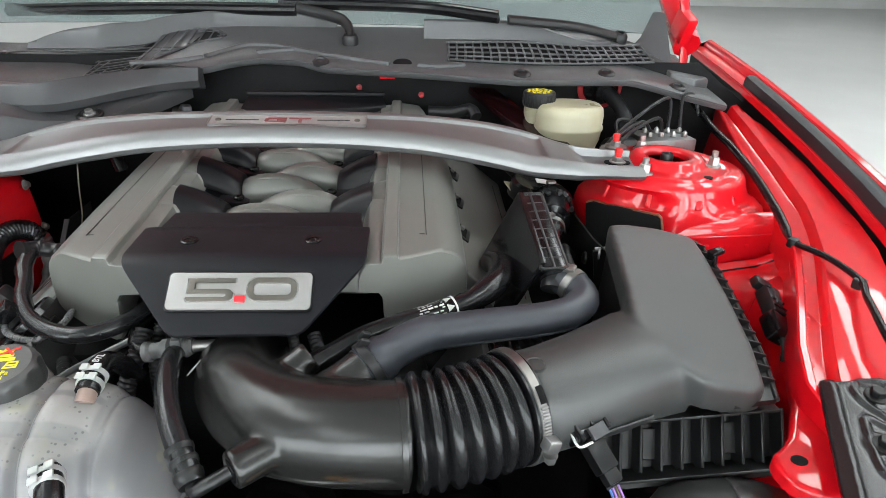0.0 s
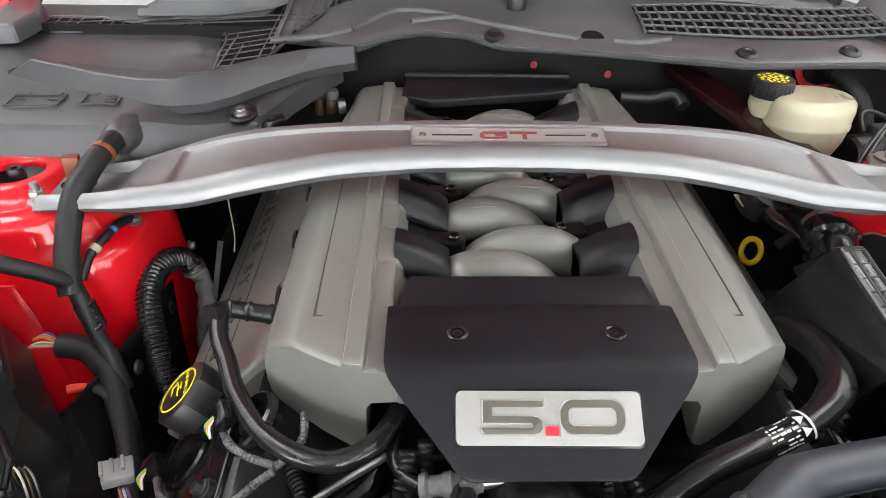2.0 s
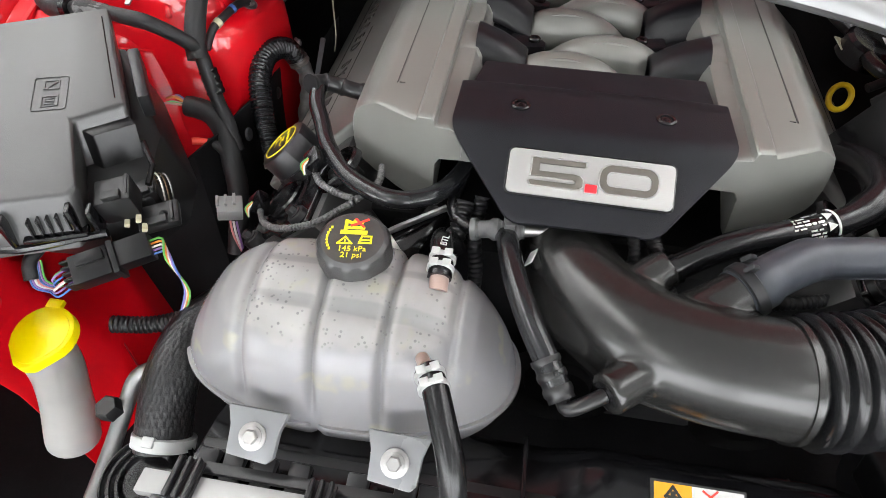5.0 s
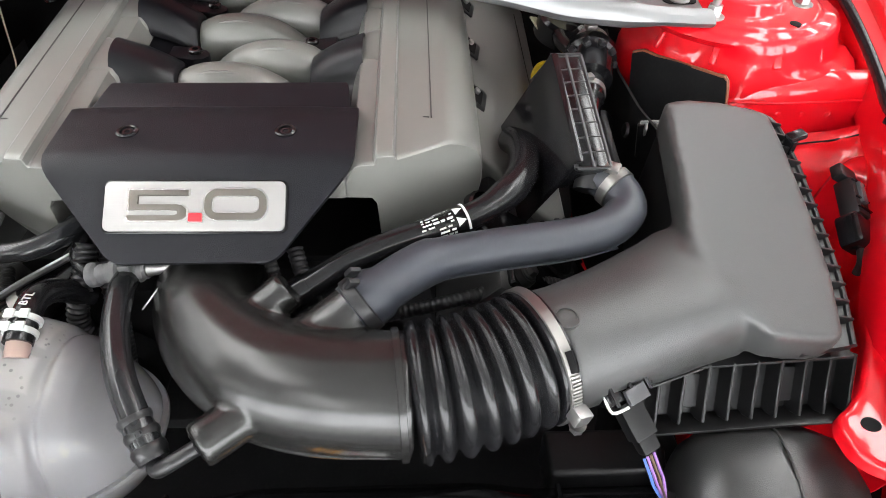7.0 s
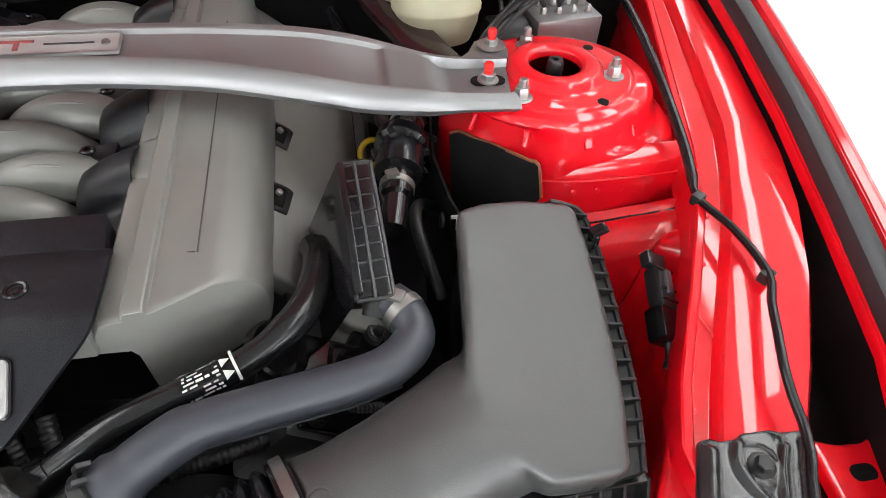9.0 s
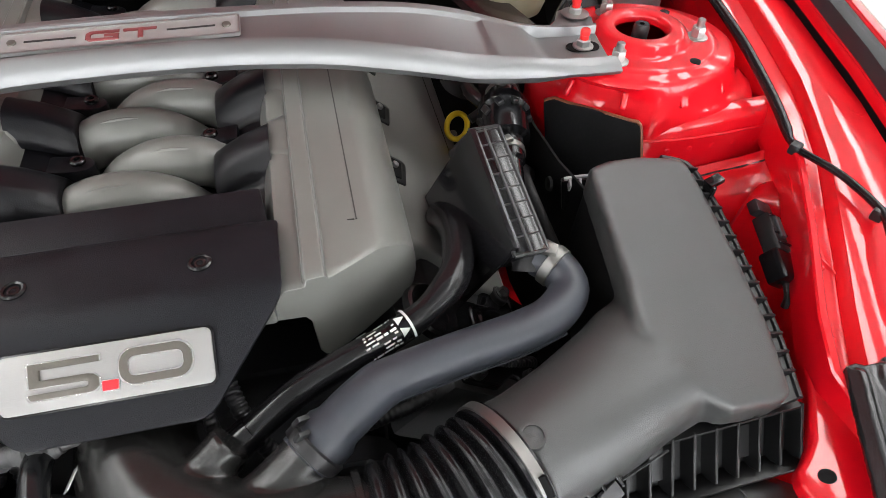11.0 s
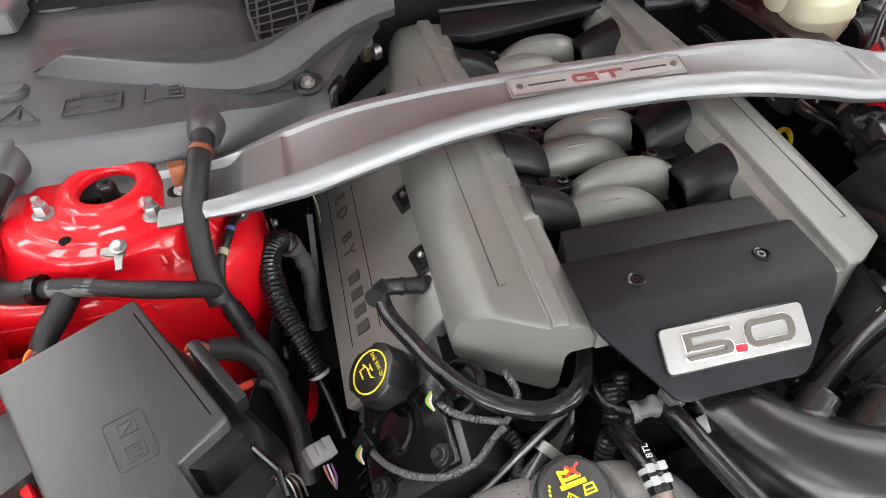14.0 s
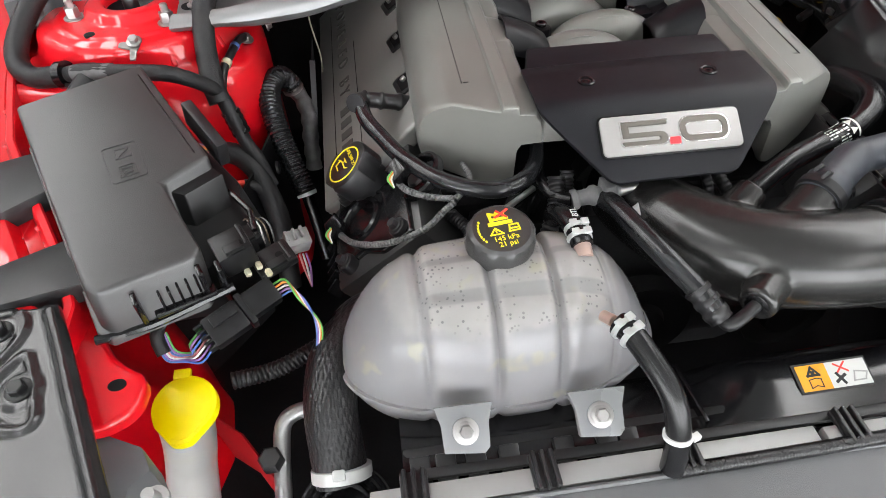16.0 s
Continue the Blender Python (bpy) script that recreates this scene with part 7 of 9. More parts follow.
solo("grommet_patch", lathe(bmesh.new(), [(0.046, 0), (0.046, 0.002), (0.0, 0.003)], (0.57, 1.2755, 0.985), (0, -1, -0.1), 28), RED_DULL, (0.57, 1.27, 0.985), "red painted ring round the firewall grommet", "grommet")
# dipstick
dp = thing("dipstick", (0.362, 0.99, 0.78), "yellow ring-handled oil dipstick", "dipstick")
bm = bmesh.new()
ring = [Vector((0.365, 0.972, 0.812)) + 0.0155 * (math.cos(a) * Vector((0.96, 0.10, 0)) + 1.1 * math.sin(a) * Vector((0.06, 0.55, 0.83))) for a in [6.28319 * k / 28 for k in range(29)]]
tube(bm, ring, 0.0040, 10, 0.004)
part("handle", bm, AMBER, dp, "amber yellow plastic ring")
part("tube", tube(bmesh.new(), [(0.362, 0.978, 0.796), (0.355, 0.99, 0.77), (0.34, 1.0, 0.70), (0.32, 1.0, 0.6)], 0.006, 10, 0.012), OCHRE, dp, "brown dipstick tube")
# pump lines and clutter between engine and tower
random.seed(8)
for k, (pts, r, m, lb) in enumerate((
        ([(0.33, 1.20, 0.90), (0.36, 1.10, 0.88), (0.40, 1.03, 0.86), (0.44, 0.98, 0.84)], 0.012, RUBBER, "black rubber vacuum hose"),
        ([(0.22, 1.22, 0.945), (0.27, 1.215, 0.945), (0.30, 1.20, 0.955), (0.31, 1.18, 0.945)], 0.011, BLACK_SATIN, "black heater hose with a steel clip"),
        ([(0.40, 1.05, 0.87), (0.38, 0.98, 0.865), (0.40, 0.93, 0.86), (0.43, 0.90, 0.83)], 0.010, RUBBER, "black rubber vacuum hose"),
        ([(0.37, 0.93, 0.85), (0.41, 0.94, 0.865), (0.445, 0.935, 0.85)], 0.006, TAPE, "black taped wiring loom"),
        ([(0.42, 0.72, 0.80), (0.40, 0.78, 0.85), (0.41, 0.83, 0.84), (0.44, 0.86, 0.80)], 0.007, TAPE, "black taped wiring loom"))):
    t = thing("rubber_hose" if m is not TAPE else "wiring_loom", pts[0], lb, "hose" if m is not TAPE else "cable", "hoses beside the engine")
    part("run", tube(bmesh.new(), pts, r, 12, 0.008), m, t)
box_t = thing("vacuum_pump", (0.40, 1.02, 0.80), "dark vacuum pump with a white label", "pump")
part("body", lathe(bmesh.new(), [(0.02, 0), (0.035, 0.004), (0.035, 0.03), (0.030, 0.035), (0.0, 0.036)], (0.385, 1.02, 0.845), (0.2, -0.2, 1), 28), BLACK_GLOSS, box_t)
part("label", box(bmesh.new(), (0.408, 1.000, 0.882), (0.026, 0.014, 0.001), (10, 10, 5), bevel=0.0002, seg=1), WHITE, box_t, "white paper label")
part("tag", box(bmesh.new(), (0.355, 1.02, 0.866), (0.016, 0.022, 0.002), (30, 20, 40), bevel=0.0005, seg=1), CREAM, box_t, "cream plastic tag")

# ---- left side: fuse box, cables ----
fb = thing("fuse_box", (-0.54, 0.6, 0.80), "black fuse box with a textured lid and embossed symbol", "fuse box")
fz = lambda x, y: 0.9475 + 0.275 * (y - 0.715) - 0.10 * (x + 0.53)
top = [(-0.532, 0.744), (-0.642, 0.686), (-0.553, 0.488), (-0.540, 0.481), (-0.463, 0.512), (-0.459, 0.522), (-0.498, 0.592), (-0.456, 0.622)]
bm = prism(bmesh.new(), [(x, y, fz(x, y)) for x, y in top], (0.002, -0.012, -0.048), 0.0045, 3)
lid = part("lid", bm, LID_TEX, fb, "textured black lid")
# lower rim of the lid, a fine crease along its inner edge and the step beside the notch
cxy = (sum(x for x, y in top) / len(top), sum(y for x, y in top) / len(top))
wide = [(cxy[0] + (x - cxy[0]) * 1.035, cxy[1] + (y - cxy[1]) * 1.03 - 0.012) for x, y in top]
part("lid_rim", prism(bmesh.new(), [(x, y, fz(x, y) - 0.040) for x, y in wide], (0, -0.002, -0.008), 0.002), LID_TEX, lid, "raised rim round the lid's foot")
part("crease", tube(bmesh.new(), [(x, y, fz(x, y) + 0.0002) for x, y in ((-0.532, 0.728), (-0.470, 0.626))], 0.0007, 6, 0.02), BLACK_GLOSS, lid)
bm = prism(bmesh.new(), [(x, y, fz(x, y) - 0.012) for x, y in ((-0.497, 0.593), (-0.457, 0.621), (-0.446, 0.612), (-0.480, 0.588))], (0.002, -0.008, -0.040), 0.002)
part("step_wall", bm, LEDGE, fb, "glossy step wall at the notch")
bm = prism(bmesh.new(), [(x, y, fz(x, y) - 0.045) for x, y in ((-0.528, 0.742), (-0.640, 0.684), (-0.565, 0.515), (-0.468, 0.528), (-0.430, 0.585), (-0.440, 0.635))], (0.01, 0.02, -0.08), 0.006)
part("base", bm, LEDGE, fb, "black base tray")
# deep dark tray in the notch
ring = [(-0.490, 0.585), (-0.446, 0.612), (-0.425, 0.588), (-0.420, 0.565), (-0.450, 0.523)]
bm = prism(bmesh.new(), [(x, y, fz(x, y) - 0.046) for x, y in ring], (0.0, -0.004, -0.04), 0.003)
part("notch_tray", bm, LEDGE, fb, "black tray in the lid's notch")
for a, b in (((-0.446, 0.612), (-0.425, 0.588)), ((-0.425, 0.588), (-0.420, 0.565))):
    pa, pb = [Vector((x, y, fz(x, y) - 0.034)) for x, y in (a, b)]
    part("tray_edge", tube(bmesh.new(), [pa, pb], 0.0032, 8, 0.02), BLACK_GLOSS, fb)
bm = box(bmesh.new(), (-0.466, 0.668, 0.912), (0.012, 0.075, 0.03), Euler((radians(14), 0, radians(33))).to_matrix(), bevel=0.003)
part("side_clip", bm, BLACK_SATIN, fb)
pl = Plane((-0.533, 0.616, fz(-0.533, 0.616)), (0.93, 0.36, 0.006), (-0.36, 0.93, 0.292))
bm = bmesh.new()
o, i = rounded(0.033, 0.045, 0.003, 3), rounded(0.0318, 0.0438, 0.0025, 3)
loft(bm, [[pl.at(x, y, -0.001) for x, y in o], [pl.at(x, y, 0.0010) for x, y in o], [pl.at(x, y, 0.0010) for x, y in i], [pl.at(x, y, -0.001) for x, y in i]], caps=False)
pl.line(bm, [(-0.006, 0.006), (0.008, 0.006), (0.008, 0.017), (-0.006, 0.017), (-0.006, 0.006)], 0.0012, -0.001, 0.0011)
pl.line(bm, [(-0.003, 0.008), (0.006, 0.015)], 0.0012, -0.001, 0.0011)
pl.line(bm, [(-0.007, -0.017), (0.008, -0.017), (0.008, -0.004), (-0.007, -0.004), (-0.007, -0.017)], 0.0012, -0.001, 0.0011)
for k in range(3):
    pl.bar(bm, 0.0005, -0.014 + 0.0035 * k, 0.009, 0.0011, -0.001, 0.0011)
pieces("embossed_sign", bm, LID_TEX, lid, "embossed sign")
bm = bmesh.new()
for k in range(5):
    box(bm, (-0.497 + 0.0075 * k, 0.490 + 0.0034 * k, 0.858 + 0.0005 * k), (0.0022, 0.010, 0.018), (0, 0, 24), bevel=0.0006, seg=1)
box(bm, (-0.480, 0.496, 0.846), (0.056, 0.014, 0.006), (0, 0, 24), bevel=0.002)
part("front_latch", bm, BLACK_GLOSS, fb, "moulded latch comb")
for x, y, h in ((-0.514, 0.481, 0.034), (-0.462, 0.505, 0.040), (-0.447, 0.512, 0.030)):
    part("latch_post", box(bmesh.new(), (x, y, 0.858), (0.005, 0.014, h), (8, 0, 24), bevel=0.0015), BLACK_GLOSS, fb)
part("latch_bar", tube(bmesh.new(), [(-0.556, 0.468, 0.838), (-0.510, 0.480, 0.837), (-0.440, 0.512, 0.841)], 0.0045, 8, 0.02), BLACK_GLOSS, fb)
for pts in ([(-0.745, 0.672, 0.882), (-0.689, 0.690, 0.886), (-0.655, 0.700, 0.888), (-0.610, 0.640, 0.888), (-0.661, 0.608, 0.882), (-0.74, 0.596, 0.876)], [(-0.72, 0.540, 0.864), (-0.65, 0.550, 0.866), (-0.598, 0.574, 0.868), (-0.560, 0.515, 0.866), (-0.635, 0.500, 0.864), (-0.72, 0.484, 0.860)]):
    part("support_arm", prism(bmesh.new(), pts, (0, 0, -0.022), 0.003), BLACK_SATIN, fb, "black support arm over the red rail")

# plugs under the fuse box
pg = thing("wiring_plug", (-0.43, 0.48, 0.80), "black multi-pin plug with coloured wires", "connector", "wiring plugs")
pl = Plane((-0.440, 0.497, 0.815), (0.80, 0.52, 0.12), (-0.40, 0.75, 0.5))
m = pl.rot()
part("housing", box(bmesh.new(), pl.at(-0.014, 0, 0), (0.036, 0.030, 0.024), m, bevel=0.002), LEDGE, pg)
part("collar", box(bmesh.new(), pl.at(0.008, 0, 0), (0.006, 0.034, 0.027), m, bevel=0.0015), LEDGE, pg)
part("mate", box(bmesh.new(), pl.at(0.026, 0.002, 0), (0.032, 0.026, 0.021), m, bevel=0.002), LEDGE, pg)
part("lock", box(bmesh.new(), pl.at(-0.012, 0.006, 0.0135), (0.026, 0.010, 0.005), m, bevel=0.001), LEDGE, pg)
bm = bmesh.new()
for k in range(5):
    box(bm, pl.at(-0.034, -0.012 + 0.006 * k, 0), (0.012, 0.0022, 0.020), m, bevel=0.0004, seg=1)
pieces("ridge", bm, LEDGE, pg)
for k, mt in enumerate((WIRES[0], WIRES[1], WIRES[4], WIRES[5], WIRES[0], WIRES[1], WIRES[3])):
    p = pl.at(-0.034, -0.010 + 0.0034 * k, 0.002 * (k % 3))
    q = Vector((0.0012 * k, 0.0016 * k, 0))
    part("wire", tube(bmesh.new(), [p, p + Vector((-0.010, -0.014, -0.004)), Vector((-0.492, 0.466, 0.795)) + q, Vector((-0.507, 0.466, 0.800)) + q, Vector((-0.514, 0.478, 0.815)) + q], 0.0011, 6, 0.004), mt, pg)
part("left_sleeve", tube(bmesh.new(), [(-0.508, 0.469, 0.806), (-0.513, 0.482, 0.818), (-0.508, 0.505, 0.825)], 0.0065, 10, 0.006), TAPE, pg)
for k, mt in enumerate((WIRES[0], WIRES[1], WIRES[4], WIRES[2], WIRES[3])):
    p = pl.at(0.040, -0.008 + 0.0036 * k, 0.002)
    part("wire", tube(bmesh.new(), [p, p + Vector((0.014, 0.004, 0.003)), p + Vector((0.026, -0.008 - 0.002 * k, -0.004)), (-0.372 + 0.0012 * k, 0.500, 0.785), (-0.374 + 0.001 * k, 0.480, 0.765)], 0.0011, 6, 0.005), mt, pg)
part("sleeve", tube(bmesh.new(), [(-0.372, 0.484, 0.768), (-0.373, 0.470, 0.748), (-0.376, 0.452, 0.725), (-0.38, 0.44, 0.68)], 0.0065, 10, 0.01), TAPE, pg)
for x, y, z in ((-0.428, 0.527, 0.842), (-0.417, 0.531, 0.846), (-0.408, 0.524, 0.842)):
    part("cream_key", box(bmesh.new(), (x, y, z), (0.005, 0.008, 0.005), (10, 20, 30), bevel=0.0010), CREAM, pg, "cream plastic key")
gp = thing("wiring_plug", (-0.40, 0.66, 0.73), "light grey plastic plug hanging by the fuse box", "connector", "wiring plugs")
part("housing", box(bmesh.new(), (-0.402, 0.660, 0.752), (0.030, 0.022, 0.026), (25, 10, 25), bevel=0.002), GREY_CONN, gp)
bm = bmesh.new()
for k in range(3):
    box(bm, (-0.411 + 0.009 * k, 0.652 + 0.004 * k, 0.768), (0.0035, 0.014, 0.006), (25, 10, 25), bevel=0.0005, seg=1)
pieces("ridge", bm, GREY_CONN, gp)
for k in range(3):
    part("wire", tube(bmesh.new(), [(-0.400 + 0.004 * k, 0.650, 0.740), (-0.398 + 0.004 * k, 0.645, 0.720), (-0.395, 0.65, 0.68)], 0.0014, 6, 0.006), WIRES[(5, 4, 1)[k]], gp)
for k, (p, sz, r, mt, wired) in enumerate((((-0.438, 0.540, 0.860), (0.034, 0.032, 0.030), 25, LEDGE, 0), ((-0.405, 0.545, 0.838), (0.040, 0.030, 0.010), 28, LEDGE, 0), ((-0.432, 0.572, 0.842), (0.026, 0.024, 0.022), 30, LEDGE, 4))):
    t = thing("relay_socket", p, "black relay socket beside the fuse box", "connector", "relay sockets")
    part("shell", box(bmesh.new(), p, sz, (10, -6, r), bevel=0.003), mt, t)
    part("key", box(bmesh.new(), Vector(p) + Vector((0.004, -0.35 * sz[1], 0.5 * sz[2])), (sz[0] * 0.5, sz[1] * 0.3, 0.005), (10, -6, r), bevel=0.001), LEDGE, t)
    part("rib", box(bmesh.new(), Vector(p) + Vector((0.3 * sz[0], 0.2 * sz[1], 0.45 * sz[2])), (0.003, sz[1] * 0.8, 0.008), (10, -6, r), bevel=0.0008), LEDGE, t)
    for j in range(wired):
        q = Vector(p) + Vector((0.005 * j - 0.006, 0.012, 0.010))
        part("wire", tube(bmesh.new(), [q, q + Vector((0.006, 0.004, 0.006)), q + Vector((0.014, -0.002, 0.0)), q + Vector((0.016, -0.008, -0.02))], 0.0010, 5, 0.004), (OCHRE, WIRES[4], OCHRE, GREY_TAPE)[j], t)
    if k == 1:
        part("hole", lathe(bmesh.new(), [(0.004, 0), (0.004, 0.0012), (0.0, 0.0014)], Vector(p) + Vector((0.006, 0, 0.0052)), (0.1, -0.17, 1), 14), DARK, t, "dark screw hole")

# battery cables
def cable(name, pts, r, label, tape=0.012):
    t = thing(name, pts[0], label, "cable", "battery cables")
    part("cable", tube(bmesh.new(), pts, r, 16, 0.004, shape=lambda s, tt: r * (1 + 0.035 * (math.modf(s / tape)[0])) * (1 + 0.03 * math.sin(s * 61))), TAPE, t)
    return t


t = cable("battery_cable", [(-0.468, 1.010, 0.975), (-0.469, 0.985, 0.978), (-0.472, 0.955, 0.976), (-0.478, 0.915, 0.968), (-0.486, 0.878, 0.948), (-0.487, 0.845, 0.918), (-0.483, 0.815, 0.888), (-0.478, 0.802, 0.868)], 0.0130, "thick taped battery cable dropping from the cover")
part("marker_band", tube(bmesh.new(), [(-0.4735, 0.943, 0.9745), (-0.4745, 0.937, 0.973)], 0.0142, 16, 0.002), COPPER, t, "brown marker band")
cable("battery_cable", [(-0.690, 0.985, 0.962), (-0.697, 0.962, 0.962), (-0.712, 0.935, 0.945), (-0.724, 0.900, 0.922), (-0.720, 0.868, 0.905), (-0.700, 0.850, 0.897), (-0.672, 0.838, 0.902), (-0.655, 0.832, 0.905)], 0.0130, "thick taped battery cable looping to the tower")
t = cable("battery_cable", [(-0.655, 0.832, 0.906), (-0.620, 0.820, 0.915), (-0.585, 0.806, 0.918), (-0.548, 0.790, 0.922), (-0.515, 0.783, 0.920), (-0.487, 0.798, 0.895), (-0.476, 0.806, 0.875), (-0.466, 0.796, 0.845), (-0.458, 0.789, 0.815), (-0.447, 0.780, 0.795), (-0.435, 0.765, 0.76)], 0.0090, "taped cable crossing the red tower")
part("collar", tube(bmesh.new(), [(-0.660, 0.834, 0.905), (-0.650, 0.831, 0.907)], 0.0165, 20, 0.003), BLACK_GLOSS, t, "black collar")
part("bare_tape", tube(bmesh.new(), [(-0.640, 0.827, 0.910), (-0.610, 0.816, 0.915), (-0.590, 0.809, 0.917)], 0.0099, 14, 0.005), GREY_TAPE, t, "grey cloth-wrapped splice")
part("shiny_tape", tube(bmesh.new(), [(-0.470, 0.803, 0.855), (-0.461, 0.795, 0.825)], 0.0120, 14, 0.002, shape=lambda s, tt: 0.0116 + 0.0005 * math.sin(s * 700)), BLACK_GLOSS, t, "shiny electrical tape")
for pts, r in (([(-0.622, 0.822, 0.908), (-0.634, 0.806, 0.896), (-0.648, 0.790, 0.884), (-0.657, 0.780, 0.872)], 0.0125), ([(-0.505, 0.788, 0.806), (-0.488, 0.788, 0.804), (-0.470, 0.785, 0.798), (-0.452, 0.772, 0.782), (-0.438, 0.750, 0.752), (-0.43, 0.73, 0.71), (-0.43, 0.69, 0.64)], 0.0135)):
    cable("battery_cable", pts, r, "taped wiring branch beside the fuse box")
wt = thing("ground_strap", (-0.571, 0.852, 0.925), "steel ground lug bolted to the red tower", "ground lug", "ground lugs")
part("bolt", bolt(bmesh.new(), (-0.567, 0.847, 0.9335), (0, -0.35, 1), 0.0060, 0.006, 1.5), ZINC, wt)
part("lug", prism(bmesh.new(), [(-0.586, 0.850, 0.9325), (-0.560, 0.853, 0.9330), (-0.561, 0.841, 0.9310), (-0.5635, 0.836, 0.9285), (-0.565, 0.824, 0.9225), (-0.5715, 0.824, 0.9225), (-0.572, 0.838, 0.9295), (-0.586, 0.842, 0.9310)], (0, 0, -0.002)), STEEL, wt)
wt = thing("ground_strap", (-0.449, 0.918, 0.885), "steel ground lug with a black and blue wire", "ground lug", "ground lugs")
part("bolt", bolt(bmesh.new(), (-0.450, 0.916, 0.8935), (0.3, -0.2, 1), 0.0065, 0.006, 1.5), ZINC, wt)
part("wire", tube(bmesh.new(), [(-0.451, 0.914, 0.898), (-0.457, 0.894, 0.902), (-0.465, 0.868, 0.897), (-0.473, 0.846, 0.889), (-0.478, 0.826, 0.870)], 0.0055, 10, 0.006), BLACK_SATIN, wt)
part("blue_mark", tube(bmesh.new(), [(-0.4595, 0.886, 0.901), (-0.461, 0.881, 0.900)], 0.0060, 10, 0.002), WIRES[0], wt)
part("tan_mark", tube(bmesh.new(), [(-0.4685, 0.8585, 0.894), (-0.471, 0.8515, 0.8915)], 0.0065, 10, 0.002), CREAM, wt)

# added black sheet on the left, darkens the pit over the red panels
rows = [[(-0.61, 0.70, z - 0.15), (-0.55, 0.705, z - 0.095), (-0.505, 0.71, z - 0.05), (-0.470, 0.72, z - 0.02), (-0.452, 0.76, z - 0.012), (-0.440, 0.80, z - 0.004), (-0.430, 0.84, z), (-0.425, 0.88, z), (-0.430, 0.93, z - 0.004)] for z in (0.800, 0.76, 0.70, 0.58)]
tl = thing("tower_pit_sheet", (-0.44, 0.85, 0.58), "added black sheet that darkens the pit beside the strut tower", "liner")
part("felt", sheet(bmesh.new(), rows, (-0.003, 0, 0)), DARK, tl)
for y in (0.79, 0.90):
    part("push_clip", lathe(bmesh.new(), [(0.009, 0), (0.008, 0.003), (0.0, 0.004)], (-0.428, y, 0.77), (1, 0, 0.1), 16), BLACK_SATIN, tl)
# wires that leave the fuse box
wb = thing("wire_bundle", (-0.52, 0.785, 0.807), "bundle of striped wires entering a taped loom", "wires")
for k in range(6):
    a = Vector((-0.534, 0.776 + 0.005 * k, 0.812 - 0.002 * (k % 3)))
    part("wire", tube(bmesh.new(), [a, a + Vector((0.012, 0.001, 0.003)), (-0.502, 0.786 + 0.001 * k, 0.807)], 0.0017, 6, 0.004), WIRES[(5, 3, 4, 2, 5, 0)[k]], wb)
part("orange_sleeve", tube(bmesh.new(), [(-0.482, 0.742, 0.784), (-0.474, 0.746, 0.7825), (-0.466, 0.750, 0.779)], 0.0048, 10, 0.004), RED_INK, wb, "orange-red sleeve")
part("lead", tube(bmesh.new(), [(-0.466, 0.750, 0.779), (-0.452, 0.752, 0.772), (-0.436, 0.744, 0.750), (-0.42, 0.73, 0.70)], 0.0060, 10, 0.006), TAPE, wb, "taped lead")
wb = thing("wire_bundle", (-0.66, 0.78, 0.872), "striped wires at the end of a taped branch", "wires")
for k in range(5):
    a = Vector((-0.655, 0.783, 0.874)) + Vector((0.003 * (k % 3) - 0.003, 0.002 * (k // 2) - 0.002, 0.002 * (k % 2)))
    part("wire", tube(bmesh.new(), [a, a + Vector((-0.012, -0.006, -0.002)), a + Vector((-0.016, -0.018, -0.010)), a + Vector((-0.012, -0.030, -0.024))], 0.0016, 6, 0.004), (WHITE, RED_INK, WHITE, ORANGE, WIRES[0])[k], wb)
# strip of heat shield between tower and engine
hs = thing("heat_shield", (-0.38, 0.93, 0.70), "dark grey edge of a heat shield beside the engine", "heat shield")
rows = [[(-0.378, 0.976, 0.825), (-0.370, 0.974, 0.825)], [(-0.382, 0.929, 0.770), (-0.3745, 0.927, 0.770)], [(-0.392, 0.896, 0.700), (-0.384, 0.894, 0.700)]]
part("edge", sheet(bmesh.new(), rows, (0, 0.002, -0.001)), GREY_PLUG, hs)
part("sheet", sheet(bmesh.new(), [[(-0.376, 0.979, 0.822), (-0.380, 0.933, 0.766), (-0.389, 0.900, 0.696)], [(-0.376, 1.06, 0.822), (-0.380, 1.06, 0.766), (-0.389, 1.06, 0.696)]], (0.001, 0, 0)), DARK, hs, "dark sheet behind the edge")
# corrugated loom beside the tower
cg = thing("corrugated_hose", (-0.42, 0.85, 0.80), "black corrugated hose dropping beside the engine", "hose")
part("hose", tube(bmesh.new(), [(-0.410, 0.947, 0.806), (-0.416, 0.938, 0.822), (-0.425, 0.915, 0.832), (-0.431, 0.885, 0.829), (-0.427, 0.850, 0.810), (-0.413, 0.815, 0.772), (-0.396, 0.783, 0.728)], 0.0130, 20, 0.0008, shape=ribs(0.0158, 0.0022, 0.0054)), HOSE_SATIN, cg, angle=60)
part("end_clamp", tube(bmesh.new(), [(-0.4085, 0.948, 0.803), (-0.4055, 0.949, 0.794)], 0.0160, 18, 0.0015, shape=ribs(0.0164, 0.0014, 0.004)), STEEL, cg, "steel end clamp")
part("tail", tube(bmesh.new(), [(-0.406, 0.949, 0.797), (-0.397, 0.945, 0.782), (-0.389, 0.925, 0.762), (-0.390, 0.905, 0.735), (-0.392, 0.89, 0.69)], 0.012, 14, 0.006, shape=lambda q, t: 0.0120 + 0.0012 * math.sin(q * 260)), GREY_TAPE, cg, "grimy grey tail")
